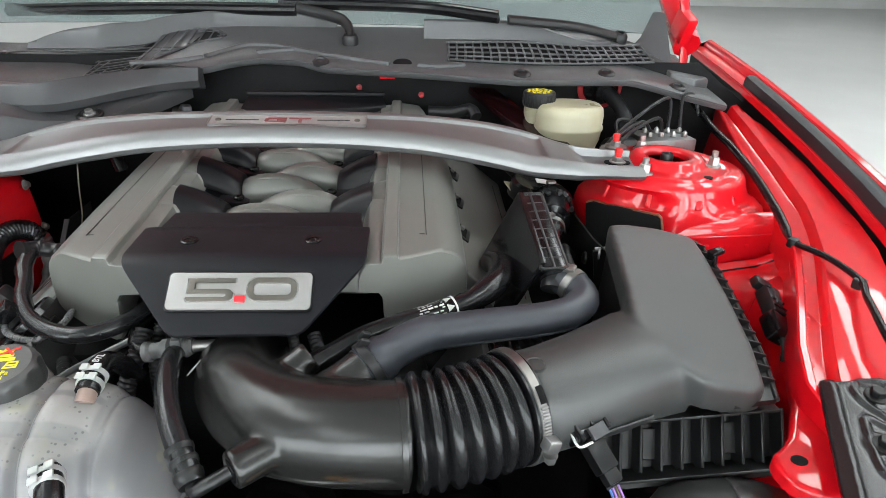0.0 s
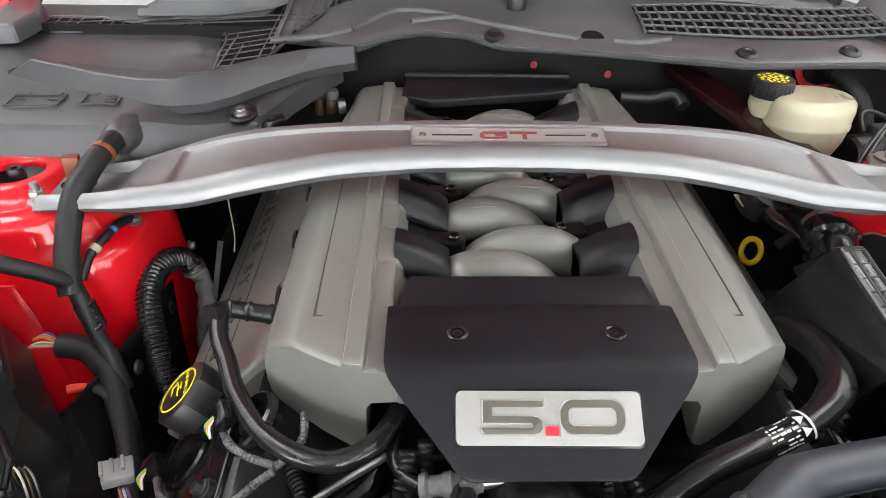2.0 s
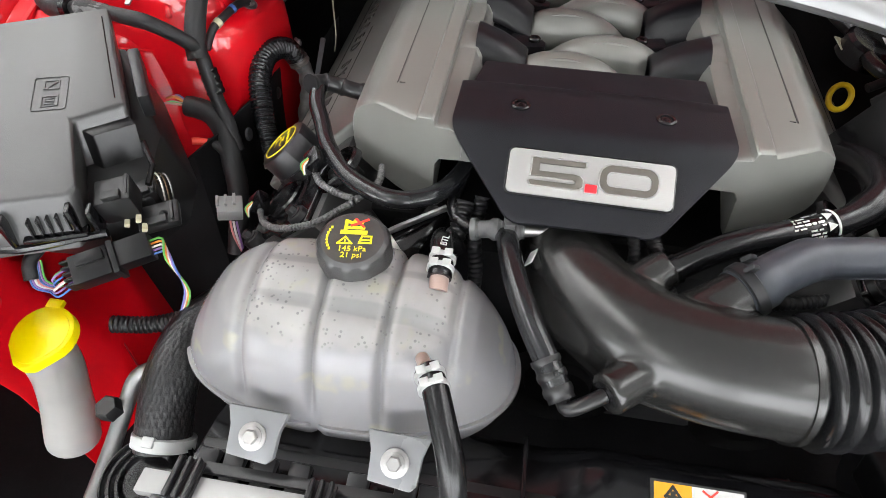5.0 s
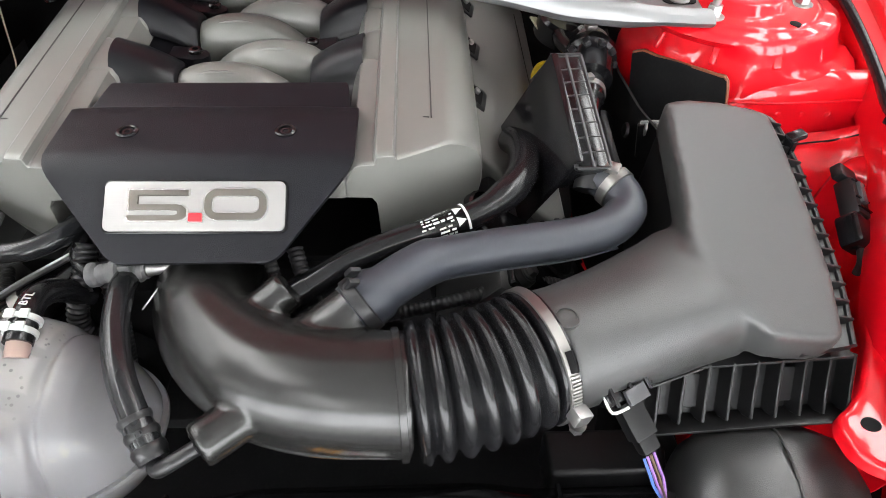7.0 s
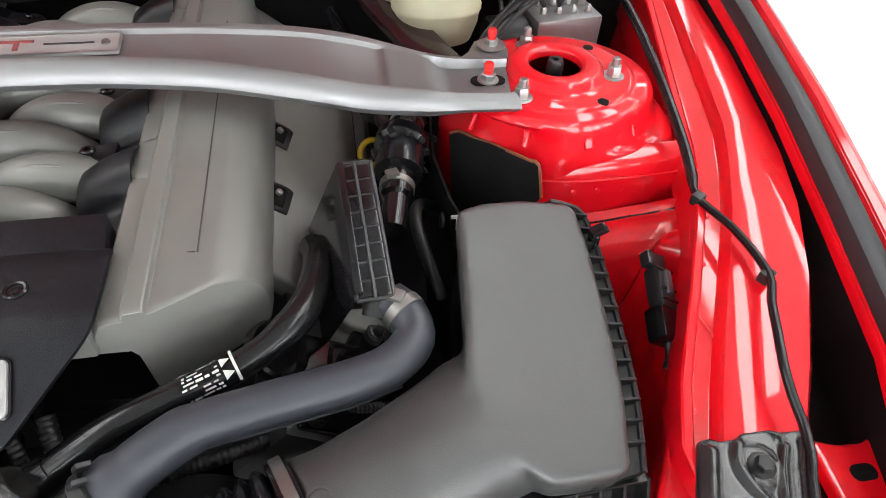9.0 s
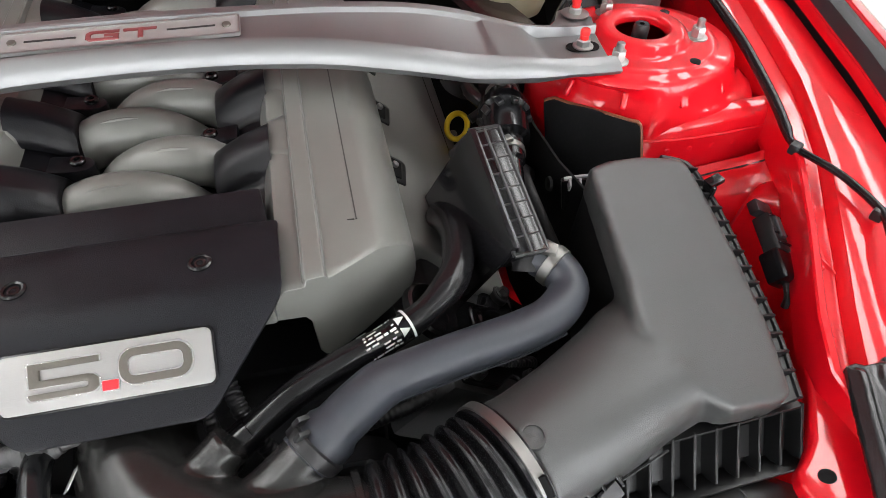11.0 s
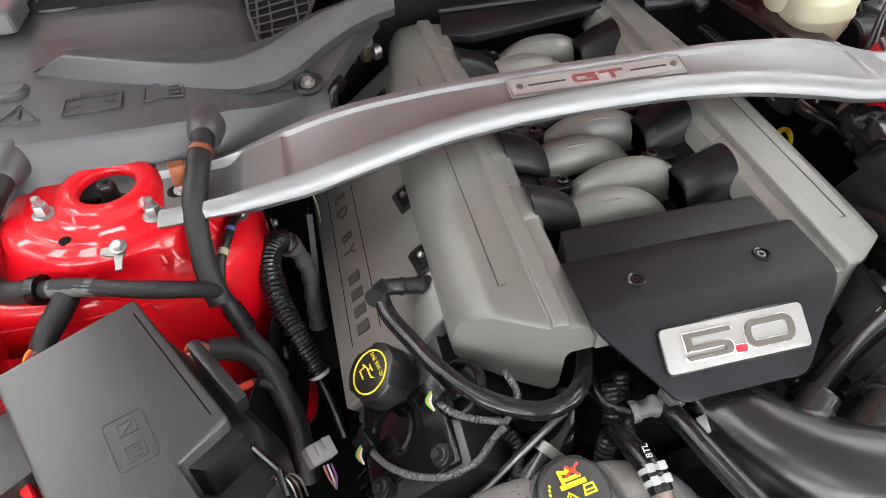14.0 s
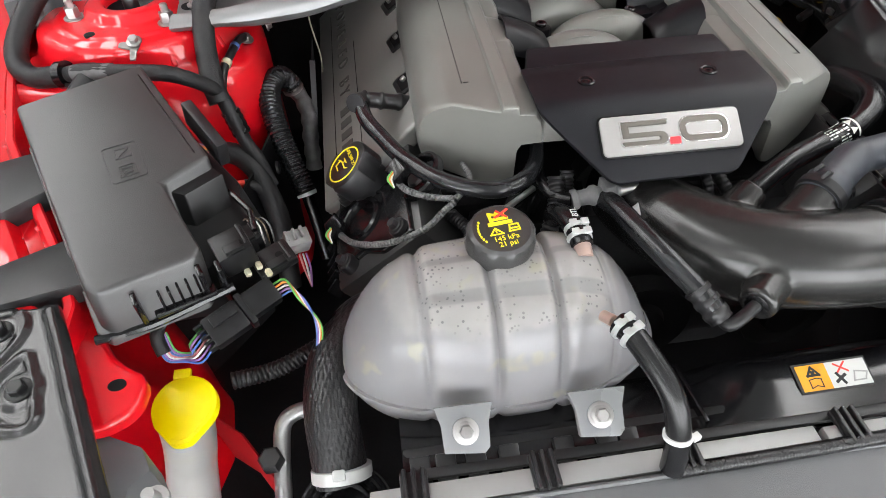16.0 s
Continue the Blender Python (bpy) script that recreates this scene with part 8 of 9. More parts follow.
part("tie", tube(bmesh.new(), [(-0.3965, 0.7845, 0.730), (-0.395, 0.781, 0.7245)], 0.0140, 12, 0.003), WHITE, cg, "white cable tie")
part("thin_end", tube(bmesh.new(), [(-0.396, 0.783, 0.728), (-0.388, 0.765, 0.69), (-0.38, 0.74, 0.64)], 0.0085, 10, 0.006), RUBBER, cg)
tr = thing("wiring_loom", (-0.36, 1.0, 0.80), "thin pale vacuum line beside the firewall", "cable", "wiring looms")
part("line", tube(bmesh.new(), [(-0.375, 1.05, 0.90), (-0.372, 1.03, 0.86), (-0.362, 1.0, 0.82), (-0.362, 0.985, 0.80)], 0.0011, 8, 0.01), CREAM, tr)
tr = thing("rubber_hose", (-0.31, 1.05, 0.92), "black hose elbow below the battery cover", "hose", "hoses beside the engine")
part("elbow", tube(bmesh.new(), [(-0.30, 1.10, 0.95), (-0.315, 1.075, 0.95), (-0.318, 1.06, 0.925), (-0.31, 1.06, 0.88)], 0.011, 12, 0.006), BLACK_GLOSS, tr)

# ---- expansion tank ----
dg = thing("coolant_expansion_tank", (-0.19, 0.47, 0.74), "milky white coolant expansion tank with three lobes and a black cap", "expansion tank")
TC = Vector((-0.193, 0.474, 0.762))
GROOVES = ((-0.075, 0.0045), (-0.012, 0.0075), (0.046, 0.0075), (0.099, 0.0045))
T_X = [0, 0.415, 0.552, 0.664, 0.753, 0.825, 0.877, 0.92, 0.955, 0.978, 0.993, 1.0]
T_H = [0.109, 0.107, 0.100, 0.089, 0.076, 0.061, 0.0485, 0.036, 0.0245, 0.014, 0.006, 0.0]


def tank_section(x):
    """The outline of the tank across its length at x from its middle."""
    u = min(1.0, abs(x) / 0.157)
    w = 0.082 * max(0.0, 1 - u ** 2.3) ** (1 / 2.3) + 0.0005
    h = interp(u, T_X, T_H) + 0.0005
    dip = sum(d * math.exp(-(abs(x - g) / 0.0042) ** 1.7) for g, d in GROOVES)
    inside = smooth((x + 0.078) / 0.008) * smooth((0.100 - x) / 0.008)
    ring = []
    for j in range(120):
        a = 6.28319 * j / 120
        ca, sa = math.cos(a), math.sin(a)
        k = (abs(ca) ** 2.4 + abs(sa) ** 2.4) ** (-1 / 2.4)
        g = dip * smooth(abs(sa) * 2.2)
        deg = math.degrees(a)
        at = 113 + 60 * max(-0.08, min(0.10, x))
        g += inside * (0.0030 * smooth((at + 2.5 - deg) / 5) * smooth((deg - at + 22) / 22) + 0.0016 * math.exp(-((deg - 78) / 4) ** 2))
        y, z = k * ca * max(0.0004, w - g), k * sa * max(0.0004, (h if sa > 0 else 0.075 * (h / 0.109) ** 0.6) - g)
        ring.append(TC + Vector((x, y, z + (0.08 * y * sa if sa > 0 else 0))))
    return ring


stations = sorted(set([0.157 * math.sin(1.5708 * k / 90) for k in range(-90, 91)] + [g + 0.0012 * k for g, d in GROOVES for k in range(-8, 9)]))
tank = part("tank", loft(bmesh.new(), [tank_section(x) for x in stations]), TANK, dg, "milky translucent tank shell", 60)
# welded flange round the middle
rings = []
for k, up in ((0.97, -0.003), (1.028, -0.0032), (1.034, 0), (1.028, 0.0032), (0.97, 0.003)):
    ring = []
    for j in range(260):
        a = 6.28319 * j / 260
        ca, sa = math.cos(a), math.sin(a)
        s = (abs(ca) ** 2.3 + abs(sa) ** 2.3) ** (-1 / 2.3)
        x = 0.157 * s * ca * k
        dip = 0.6 * sum(d * math.exp(-((x - g) / 0.006) ** 2) for g, d in GROOVES)
        ring.append(TC + Vector((x, 0.083 * s * sa * k - math.copysign(dip * min(1, abs(sa) * 1.4), sa), up)))
    rings.append(ring)
part("seam_flange", loft(bmesh.new(), rings, caps=False), TANK, dg, "milky welded seam", 40)
# feet with bolts
for x, y in ((-0.243, 0.361), (-0.124, 0.359)):
    pl = Plane((x, y, 0.7865), (1, -0.02, 0), (0, 0.80, 0.55))
    ft = part("foot", pl.plate(bmesh.new(), [(-0.020, -0.017), (0.015, -0.020), (0.020, -0.015), (0.021, 0.006), (0.026, 0.022), (-0.026, 0.022), (-0.021, 0.006)], -0.005, 0.002, 0.0015), TANK_FOOT, dg, "bluish milky mounting tab")
    part("washer", lathe(bmesh.new(), [(0.0115, 0), (0.0115, 0.0016), (0.010, 0.0022), (0.007, 0.0022)], pl.at(0, 0, 0.002), pl.n, 24), ZINC, ft)
    part("bolt", bolt(bmesh.new(), pl.at(0, 0, 0.0035), pl.n, 0.0062, 0.006, 1.4), ZINC, ft, "pale steel bolt")
# cap
cc, cn = Vector((-0.188, 0.500, 0.868)), Vector((0, -0.14, 1)).normalized()
part("neck", lathe(bmesh.new(), [(0.037, -0.02), (0.034, -0.006), (0.033, 0.0)], cc, cn, 36), TANK, dg)
bm = bmesh.new()
ax, u, v = axes(cn)
rings = []
for r, h in ((0.0310, -0.002), (0.0325, 0.0), (0.0315, 0.018), (0.0300, 0.0225), (0.0265, 0.025), (0.0, 0.025)):
    rings.append([cc + ax * h + r * (1 + (0.03 if (j % 6) < 3 and 0 < h < 0.02 else 0)) * (math.cos(6.28319 * j / 72) * u + math.sin(6.28319 * j / 72) * v) for j in range(72)])
cap = part("cap", loft(bm, rings), LID_TEX, dg, "black ribbed pressure cap with yellow signs", 30)
pl = Plane(cc + cn * 0.025, (0.97, 0.12, 0), (-0.12, 0.97, 0.14))
bm = bmesh.new()
pl.line(bm, [(-0.009, 0.006), (0.010, 0.006)], 0.004, 0, 0.0006)
pl.line(bm, [(-0.007, 0.009), (-0.007, 0.018), (-0.001, 0.016), (0.0, 0.018), (0.006, 0.016)], 0.003, 0, 0.0006)
pl.line(bm, [(-0.007, 0.011), (0.008, 0.011)], 0.003, 0, 0.0006)
pl.line(bm, [(-0.012, -0.006), (-0.006, 0.001), (0.000, -0.006), (-0.012, -0.006)], 0.0013, 0, 0.0006)
pl.bar(bm, -0.006, -0.003, 0.0012, 0.003, 0, 0.0006)
pl.line(bm, [(0.006, -0.005), (0.016, -0.005), (0.016, 0.002), (0.008, 0.002), (0.006, -0.005)], 0.0016, 0, 0.0006)
pl.line(bm, [(0.008, -0.002), (0.015, -0.002)], 0.0014, 0, 0.0006)
for k in range(8):
    a = radians(150 + 9 * k)
    pl.bar(bm, 0.0215 * math.cos(a), 0.0215 * math.sin(a), 0.0018, 0.0024, 0, 0.0006)
pieces("symbol", bm, YELLOW_INK, cap, "yellow warning sign")
pl.text("pressure_text", "145 kPa", 0.0075, YELLOW_INK, cap, 0.001, -0.0115)
pl.text("pressure_text", "21 psi", 0.0075, YELLOW_INK, cap, 0.001, -0.0180)
bm = bmesh.new()
pl.line(bm, [(-0.002, 0.013), (0.011, 0.020)], 0.0022, 0, 0.0009)
pl.line(bm, [(0.001, 0.020), (0.008, 0.012)], 0.0022, 0, 0.0009)
pieces("red_cross", bm, RED_INK, cap, "red cross over the symbol")


def spring_clamp(t, p, d, r):
    d = Vector(d).normalized()
    bm = bmesh.new()
    for q in (0.0, 0.0105):
        lathe(bm, [(r, q), (r + 0.0012, q + 0.0005), (r + 0.0012, q + 0.0045), (r, q + 0.005)], p, d, 24)
    w = (Vector((0, -0.4, 1)) - d * d.dot(Vector((0, -0.4, 1)))).normalized()
    s = d.cross(w)
    for q in (-1, 1):
        for f in (0.0025, 0.0130):
            box(bm, Vector(p) + d * f + w * (r + 0.0016) + s * 0.0055 * q, (0.0072, 0.0072, 0.0024), Matrix((s, d, w)).transposed(), bevel=0.0006, seg=1)
    part("spring_clamp", bm, CLAMP_WHITE, t, "pale spring clamp")


oh = thing("overflow_hose", (-0.08, 0.34, 0.80), "black hose from the tank nipple with a white tie", "hose")
part("hose", tube(bmesh.new(), [(-0.106, 0.402, 0.858), (-0.098, 0.388, 0.858), (-0.088, 0.365, 0.850), (-0.078, 0.342, 0.836), (-0.073, 0.325, 0.812), (-0.072, 0.316, 0.785), (-0.072, 0.312, 0.765)], 0.0105, 16, 0.005), RUBBER, oh)
part("nipple", tube(bmesh.new(), [(-0.113, 0.416, 0.852), (-0.108, 0.405, 0.857)], 0.0055, 12, 0.01), PINK, oh, "orange-tinted nipple")
spring_clamp(oh, (-0.104, 0.399, 0.8585), (0.4, -0.9, -0.05), 0.0108)
part("tie", lathe(bmesh.new(), [(0.0110, 0), (0.0120, 0.0003), (0.0120, 0.0042), (0.0110, 0.0045)], (-0.073, 0.3225, 0.806), (0, -0.35, -1), 20), WHITE, oh, "white cable tie")
part("tie_head", box(bmesh.new(), (-0.059, 0.318, 0.804), (0.007, 0.006, 0.006), (0, 0, 20), bevel=0.001), WHITE, oh)
th = thing("tank_top_hose", (-0.11, 0.53, 0.85), "black hose with white print on the tank's upper nipple", "hose")
part("hose", tube(bmesh.new(), [(-0.112, 0.487, 0.868), (-0.113, 0.505, 0.872), (-0.117, 0.530, 0.868), (-0.118, 0.555, 0.850), (-0.11, 0.575, 0.82)], 0.0105, 16, 0.005), RUBBER, th)
part("nipple", tube(bmesh.new(), [(-0.112, 0.478, 0.862), (-0.112, 0.490, 0.868)], 0.0085, 14, 0.008), PINK, th, "orange-tinted nipple")
spring_clamp(th, (-0.1125, 0.493, 0.8695), (0, 1, 0.2), 0.0108)
Plane((-0.1125, 0.519, 0.8820), (0.05, 1, -0.1), (-1, 0.05, 0.1)).text("hose_print", "BTL", 0.0085, WHITE, th, label="white printed letters BTL")

# vapour pipe with its connector to the elbow
vp = thing("vapour_pipe", (-0.05, 0.5, 0.85), "black vapour pipe with a grey tee and a plug connector", "hose")
part("pipe", tube(bmesh.new(), [(-0.062, 0.566, 0.852), (-0.058, 0.545, 0.860), (-0.049, 0.505, 0.862), (-0.034, 0.465, 0.858), (-0.014, 0.430, 0.846), (-0.006, 0.418, 0.838)], 0.0106, 18, 0.006), HOSE_SATIN, vp)
part("collar", tube(bmesh.new(), [(-0.018, 0.436, 0.848), (-0.001, 0.410, 0.832)], 0.0130, 18, 0.002, shape=lambda s, t: 0.0112 + (0.0014 if (s % 0.012) < 0.005 else 0)), BLACK_SATIN, vp)
part("angle", tube(bmesh.new(), [(-0.001, 0.410, 0.832), (0.003, 0.403, 0.832), (0.014, 0.405, 0.838), (0.030, 0.414, 0.842)], 0.006, 10, 0.003), BLACK_SATIN, vp)
bm = tube(bmesh.new(), [(-0.095, 0.572, 0.850), (-0.075, 0.571, 0.854), (-0.045, 0.572, 0.857)], 0.0095, 14, 0.003, shape=lambda s, t: 0.0085 + (0.0025 if (s % 0.02) < 0.006 else 0))
box(bm, (-0.060, 0.571, 0.858), (0.010, 0.020, 0.026), (0, 0, 5), bevel=0.002)
part("tee", bm, GREY_TAPE, vp, "grey plastic tee")
part("tee_tail", tube(bmesh.new(), [(-0.045, 0.572, 0.857), (-0.015, 0.574, 0.858)], 0.006, 10, 0.005, shape=ribs(0.0065, 0.001, 0.006)), ZINC, vp)
part("tail", tube(bmesh.new(), [(-0.095, 0.572, 0.850), (-0.110, 0.585, 0.848), (-0.118, 0.605, 0.850), (-0.115, 0.64, 0.85)], 0.007, 10, 0.006), RUBBER, vp)

# corrugated looms in front of the engine
random.seed(12)
for k, (pts, r) in enumerate((([(-0.105, 0.600, 0.86), (-0.110, 0.575, 0.835), (-0.120, 0.560, 0.80), (-0.11, 0.56, 0.74)], 0.010), ([(-0.090, 0.610, 0.86), (-0.093, 0.585, 0.83), (-0.088, 0.565, 0.79), (-0.095, 0.55, 0.73)], 0.008), ([(0.075, 0.60, 0.85), (0.085, 0.575, 0.835), (0.10, 0.555, 0.81), (0.12, 0.545, 0.77)], 0.008),
                              ([(-0.215, 0.625, 0.80), (-0.20, 0.585, 0.80), (-0.23, 0.545, 0.785), (-0.30, 0.545, 0.745)], 0.008), ([(0.15, 0.56, 0.80), (0.22, 0.57, 0.81), (0.30, 0.60, 0.80), (0.36, 0.62, 0.76)], 0.007), ([(0.055, 0.585, 0.86), (0.06, 0.572, 0.84), (0.058, 0.565, 0.81)], 0.006),
                              ([(-0.36, 0.52, 0.735), (-0.42, 0.50, 0.72), (-0.47, 0.49, 0.72)], 0.010))):
    t = thing("wiring_loom", pts[0], "black corrugated wiring conduit in front of the engine", "cable", "wiring looms")
    part("conduit", tube(bmesh.new(), pts, r, 12, 0.001, shape=ribs(r, r * 0.18, 0.005)), BLACK_SATIN, t, angle=60)
# alloy tensioner arm and hoses under the breather
ta = thing("coolant_outlet", (-0.17, 0.58, 0.79), "cast coolant outlet neck with a black hose", "coolant outlet")
part("neck", tube(bmesh.new(), [(-0.13, 0.625, 0.815), (-0.155, 0.590, 0.805), (-0.195, 0.560, 0.785), (-0.235, 0.535, 0.76)], 0.020, 20, 0.008), BLACK_GLOSS, ta)
part("band", tube(bmesh.new(), [(-0.168, 0.581, 0.800), (-0.176, 0.575, 0.796)], 0.0215, 22, 0.002), STEEL, ta)
part("cover_edge", tube(bmesh.new(), [(-0.125, 0.61, 0.84), (-0.19, 0.582, 0.815), (-0.25, 0.562, 0.775), (-0.30, 0.555, 0.735)], 0.0035, 8, 0.01, flat=1.6), ALU, ta, "bare alloy cover edge")

# ---- radiator, shroud and front panel ----
bm = bmesh.new()
rows = []
for i in range(41):
    x = -0.30 + 0.76 * i / 40
    hump = 0.022 * smooth((x - 0.0) / 0.05) * (1 - smooth((x - 0.23) / 0.06))
    z = 0.742 + 0.0
    rows.append([(x, 0.335, 0.752), (x, 0.352, 0.752 + 0.2 * hump), (x, 0.372, 0.748 + 0.5 * hump), (x, 0.395, 0.744 + hump), (x, 0.415, 0.735 + hump), (x, 0.432, 0.715 + 0.7 * hump), (x, 0.440, 0.68), (x, 0.445, 0.55)])
fs = thing("fan_shroud", (0.03, 0.39, 0.55), "glossy black radiator fan shroud", "fan shroud")
part("panel", sheet(bm, rows, (0, 0, -0.004)), BLACK_GLOSS, fs, angle=45)
part("front_flange", box(bmesh.new(), (0.08, 0.341, 0.757), (0.75, 0.010, 0.006), bevel=0.002), BLACK_SATIN, fs)
bm = box(bmesh.new(), (0.365, 0.460, 0.698), (0.125, 0.050, 0.044), (-12, 0, 0), bevel=0.006, seg=3)
part("corner_box", bm, BLACK_SATIN, fs, "black moulded corner box")
for x in (-0.02, 0.20, 0.30):
    part("stiffener", box(bmesh.new(), (x, 0.385, 0.752), (0.004, 0.07, 0.010), (-8, 0, 0), bevel=0.001), BLACK_GLOSS, fs)
pl = Plane((0.119, 0.379, 0.7622), (1, 0.01, 0.0), (0, 1, 0.30))
st = thing("warning_sticker", (0.12, 0.392, 0.766), "orange and white fan warning sticker on the shroud", "sticker")
part("backing", pl.bar(bmesh.new(), 0, 0, 0.076, 0.029, 0.0, 0.0006), INK, st)
part("orange_field", pl.bar(bmesh.new(), -0.020, 0, 0.030, 0.025, 0.0, 0.0010), ORANGE, st)
part("white_field", pl.bar(bmesh.new(), 0.0155, 0, 0.041, 0.025, 0.0, 0.0010), WHITE, st)
bm = bmesh.new()
pl.line(bm, [(-0.026, 0.002), (-0.020, 0.010), (-0.014, 0.002), (-0.026, 0.002)], 0.0022, 0, 0.0014)
pl.bar(bm, -0.020, 0.004, 0.004, 0.005, 0, 0.0014)
pl.line(bm, [(-0.026, -0.010), (-0.020, -0.008), (-0.014, -0.010), (-0.014, -0.002), (-0.020, -0.001), (-0.026, -0.002), (-0.026, -0.010)], 0.0009, 0, 0.0014)
for k in range(4):
    a = radians(90 * k + 30)
    pl.line(bm, [(0.006, -0.004), (0.006 + 0.0055 * math.cos(a), -0.004 + 0.0055 * math.sin(a))], 0.0028, 0, 0.0014)
pieces("pictogram", bm, INK, st, "black pictogram")
bm = bmesh.new()
pl.line(bm, [(0.004, 0.010), (0.016, 0.002)], 0.0016, 0, 0.0016)
pl.line(bm, [(0.005, 0.002), (0.015, 0.011)], 0.0016, 0, 0.0016)
pieces("red_cross", bm, RED_INK, st)
bm = bmesh.new()
pl.line(bm, [(0.018, -0.008), (0.030, -0.008), (0.034, -0.001), (0.022, 0.001), (0.018, -0.008)], 0.0014, 0, 0.0014)
part("glove_pictogram", bm, GREY_CONN, st)
# radiator top seal strip
rp = thing("radiator_support", (0, 0.32, 0.74), "pale aluminium radiator top edge with black clips", "radiator support")
bm = box(bmesh.new(), (-0.13, 0.3215, 0.7585), (0.40, 0.020, 0.010), (0, 0, 0.3), bevel=0.002)
box(bm, (0.27, 0.3245, 0.7605), (0.39, 0.014, 0.010), (0, 0, 0.8), bevel=0.002)
part("strip", bm, WHITE_STRIP, rp)
part("lower_tray", box(bmesh.new(), (-0.115, 0.352, 0.735), (0.37, 0.040, 0.03), bevel=0.004), BLACK_SATIN, rp)
for x in (-0.285, -0.262, -0.235, -0.205, -0.155, -0.115, -0.095):
    part("tray_block", box(bmesh.new(), (x, 0.346, 0.752), (0.018, 0.026, 0.012), (18, 0, 0), bevel=0.002), BLACK_SATIN, rp)
for x in (-0.292, -0.180, -0.055, 0.10, 0.26):
    c_ = part("clip", box(bmesh.new(), (x, 0.326, 0.7655), (0.024, 0.030, 0.004), (0, 0, 0), bevel=0.001), BLACK_SATIN, rp, "black plastic clip")
    for j in (-1, 0, 1):
        part("clip_rib", box(bmesh.new(), (x + 0.008 * j, 0.325, 0.769), (0.004, 0.034, 0.008), bevel=0.001, seg=1), BLACK_SATIN, c_)
part("edge_conduit", tube(bmesh.new(), [(-0.068, 0.309, 0.764), (0.05, 0.3095, 0.766), (0.20, 0.312, 0.768), (0.40, 0.314, 0.768)], 0.0062, 12, 0.001, shape=ribs(0.0064, 0.0004, 0.0030)), BRAID, rp, "braided conduit along the edge")
bm = prism(bmesh.new(), [(-0.315, 0.312, 0.761), (0.48, 0.308, 0.766), (0.52, 0.22, 0.755), (0.50, -0.10, 0.70), (-0.36, -0.10, 0.70), (-0.325, 0.25, 0.752)], (0, 0, -0.010), 0.004)
ss = thing("sight_shield", (0, 0.1, 0.70), "dark grey plastic panel over the radiator", "trim panel")
part("panel", bm, SHIELD, ss)
part("rear_lip", tube(bmesh.new(), [(-0.313, 0.308, 0.7615), (0.1, 0.306, 0.764), (0.478, 0.304, 0.7665)], 0.0025, 6, 0.05), SHIELD, ss)

# big braided radiator hose and its neck
rh = thing("radiator_hose", (-0.35, 0.40, 0.74), "thick braided-sleeve radiator hose with a clamped neck", "hose")
line = spline([(-0.360, 0.375, 0.695), (-0.363, 0.400, 0.716), (-0.365, 0.432, 0.738), (-0.361, 0.472, 0.748), (-0.348, 0.502, 0.750), (-0.325, 0.535, 0.745), (-0.28, 0.565, 0.73)], 0.0018)
weave = lambda i, j: 0.0260 + 0.00042 * max(math.cos(6.28319 * (j / 4 + i / 8)), math.cos(6.28319 * (j / 4 - i / 8)))
rings = [[p + weave(i, j) * (math.cos(6.28319 * j / 96) * u + math.sin(6.28319 * j / 96) * v) for j in range(96)] for i, (p, d, u, v) in enumerate(frames_along(line))]
part("hose", loft(bmesh.new(), rings), BRAID, rh, "woven black sleeve", angle=25)
bm = lathe(bmesh.new(), [(0.0275, 0), (0.0295, 0.001), (0.0295, 0.012), (0.0275, 0.013)], (-0.360, 0.377, 0.697), (0, 0.77, 0.64), 32)
box(bm, (-0.360, 0.368, 0.722), (0.012, 0.010, 0.012), (20, 0, 0), bevel=0.002)
part("clamp", bm, CLAMP_WHITE, rh, "pale plastic clamp")
bm = bmesh.new()
for r0 in (0.022, 0.030, 0.038):
    lathe(bm, [(r0, 0), (r0 + 0.003, 0.004), (r0 + 0.005, 0.0)], (-0.358, 0.345, 0.697), (0, -0.12, 1), 40)
lathe(bm, [(0.045, -0.03), (0.045, -0.001), (0.0, 0.0)], (-0.358, 0.345, 0.697), (0, -0.12, 1), 40)
part("neck_cap", bm, BLACK_GLOSS, rh, "ringed black neck cap")
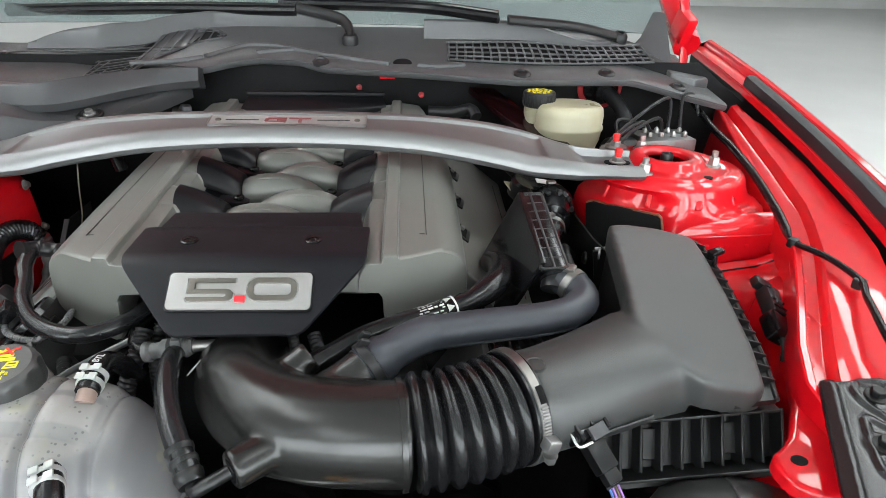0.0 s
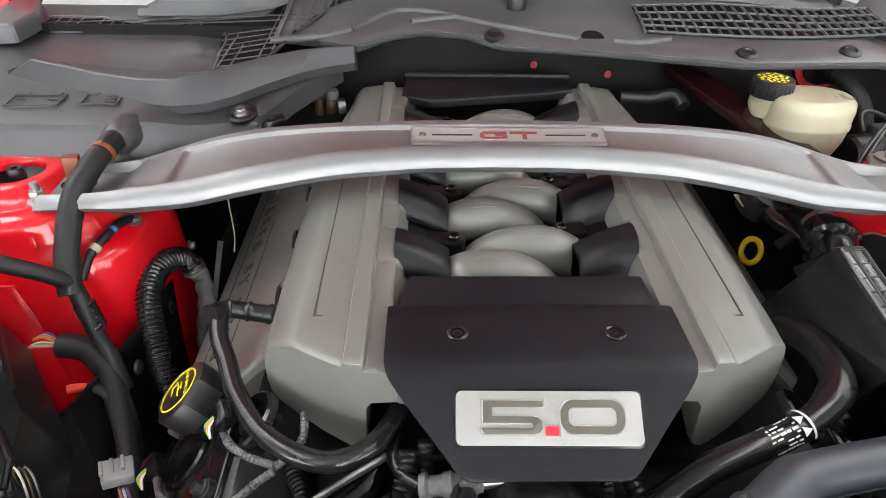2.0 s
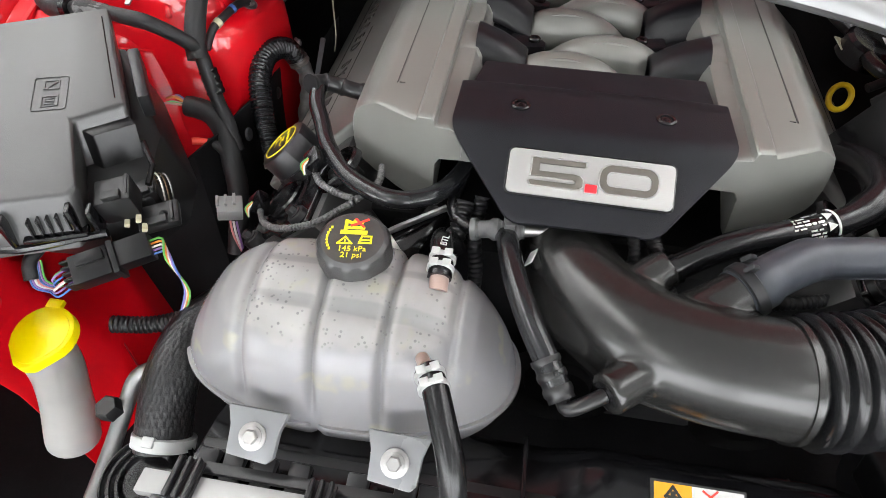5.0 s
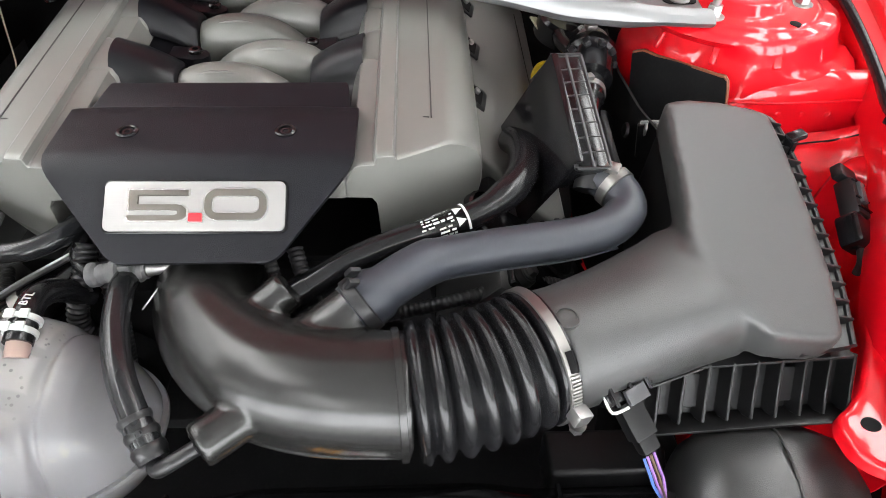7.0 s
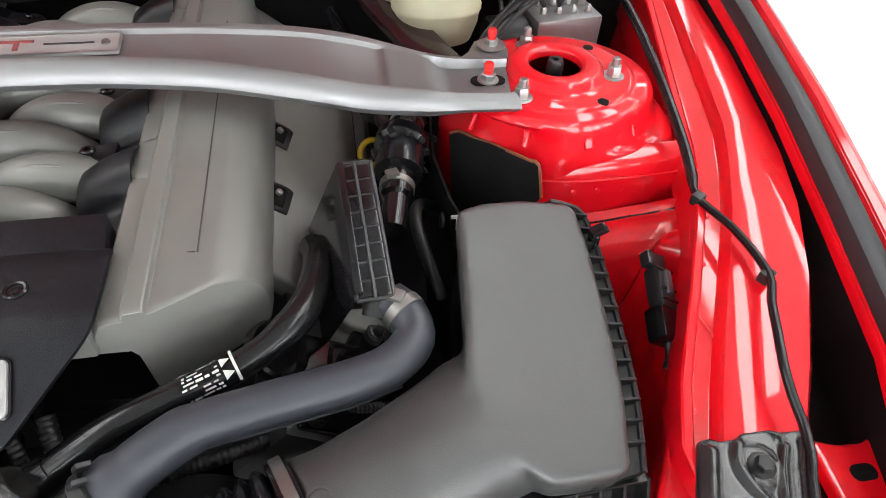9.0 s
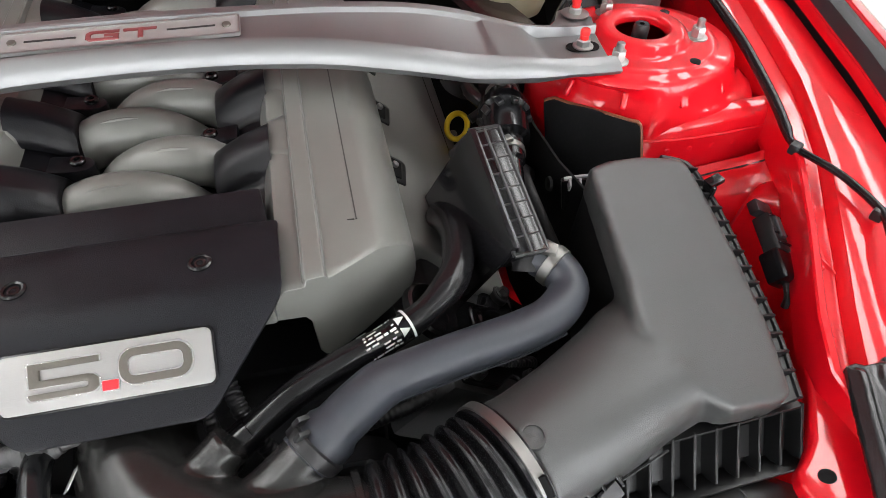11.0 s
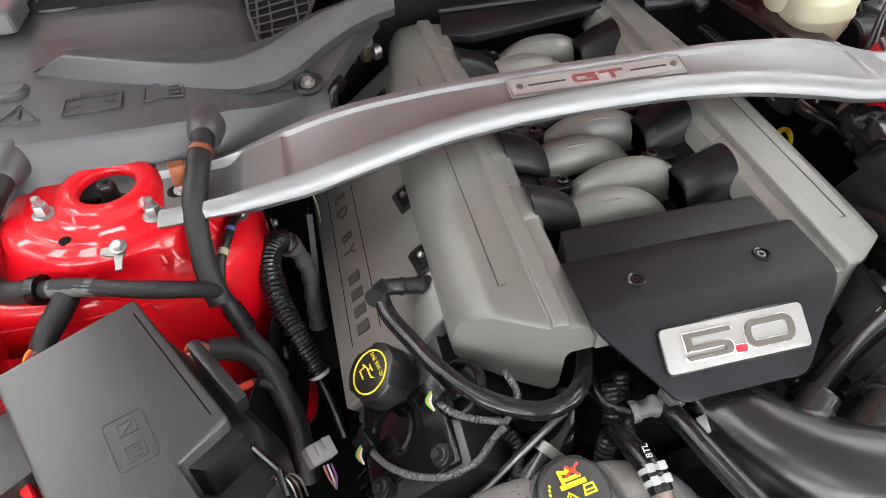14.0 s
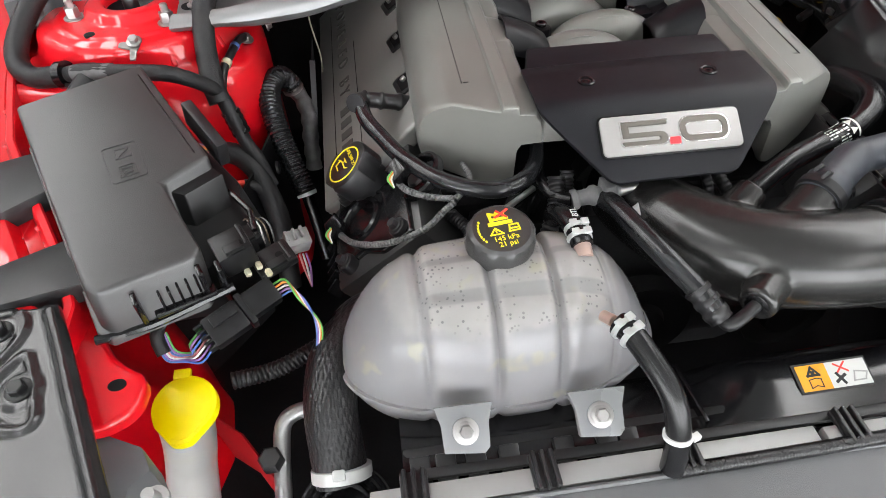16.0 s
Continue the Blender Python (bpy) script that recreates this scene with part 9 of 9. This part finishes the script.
# refrigerant pipe
rf = thing("refrigerant_pipe", (-0.41, 0.42, 0.70), "bare alloy refrigerant pipe with a black valve cap", "pipe")
part("pipe", tube(bmesh.new(), [(-0.375, 0.446, 0.715), (-0.400, 0.447, 0.715), (-0.416, 0.438, 0.710), (-0.420, 0.415, 0.695), (-0.420, 0.37, 0.675), (-0.42, 0.30, 0.65)], 0.0085, 14, 0.006), ALU, rf)
part("valve_cap", lathe(bmesh.new(), [(0.0125, 0), (0.0125, 0.012), (0.010, 0.015), (0, 0.015)], (-0.428, 0.404, 0.698), (0, -0.2, 1), 6), BLACK_SATIN, rf, "black hexagonal cap")
# washer filler
wf = thing("washer_filler", (-0.49, 0.42, 0.62), "white washer filler neck with a yellow cap", "washer filler")
wc = Vector((-0.5, 0.437, 0.760))
part("neck", tube(bmesh.new(), [(-0.548, 0.430, 0.56), (-0.533, 0.437, 0.62), (-0.515, 0.441, 0.69), (-0.501, 0.436, 0.750)], 0.027, 24, 0.01, shape=lambda s, t: 0.030 - 0.004 * smooth(s / 0.1)), WHITE_PL, wf, "white plastic neck")
pl = Plane(wc, (1, 0, -0.02), (0.1, 1, 0.2))
out = [(0.0305 * math.cos(radians(a)), 0.0305 * math.sin(radians(a)) + 0.004) for a in range(-20, 201, 10)] + [(-0.026, -0.014), (-0.010, -0.032), (-0.002, -0.034), (0.008, -0.032), (0.026, -0.012)]
cp = part("cap", pl.plate(bmesh.new(), out, -0.012, 0.0, 0.003), YELLOW, wf, "bright yellow hinged cap")
o = [(x * 0.86, y * 0.86) for x, y in out]
part("cap_face", pl.plate(bmesh.new(), o, -0.002, 0.0008, 0.0004), YELLOW, cp)
bm = box(bmesh.new(), pl.at(-0.005, 0.037, -0.003), (0.016, 0.010, 0.006), pl.rot(), bevel=0.001)
part("hinge", bm, YELLOW, cp)
# grey lamp backs at the left corner
lb = thing("headlamp_back", (-0.50, 0.31, 0.72), "grey headlamp housing corner with a pale adjuster", "headlamp")
part("housing", prism(bmesh.new(), [(-0.560, 0.403, 0.803), (-0.513, 0.381, 0.800), (-0.502, 0.359, 0.798), (-0.517, 0.347, 0.797), (-0.53, 0.24, 0.79), (-0.60, 0.24, 0.80)], (0, 0, -0.05), 0.004), SHIELD, lb)
part("adjuster", lathe(bmesh.new(), [(0.010, 0), (0.010, 0.006), (0.005, 0.007), (0.005, 0.03)], (-0.497, 0.340, 0.785), (0.1, -0.3, 1), 16), GREY_CONN, lb, "pale plastic adjuster")
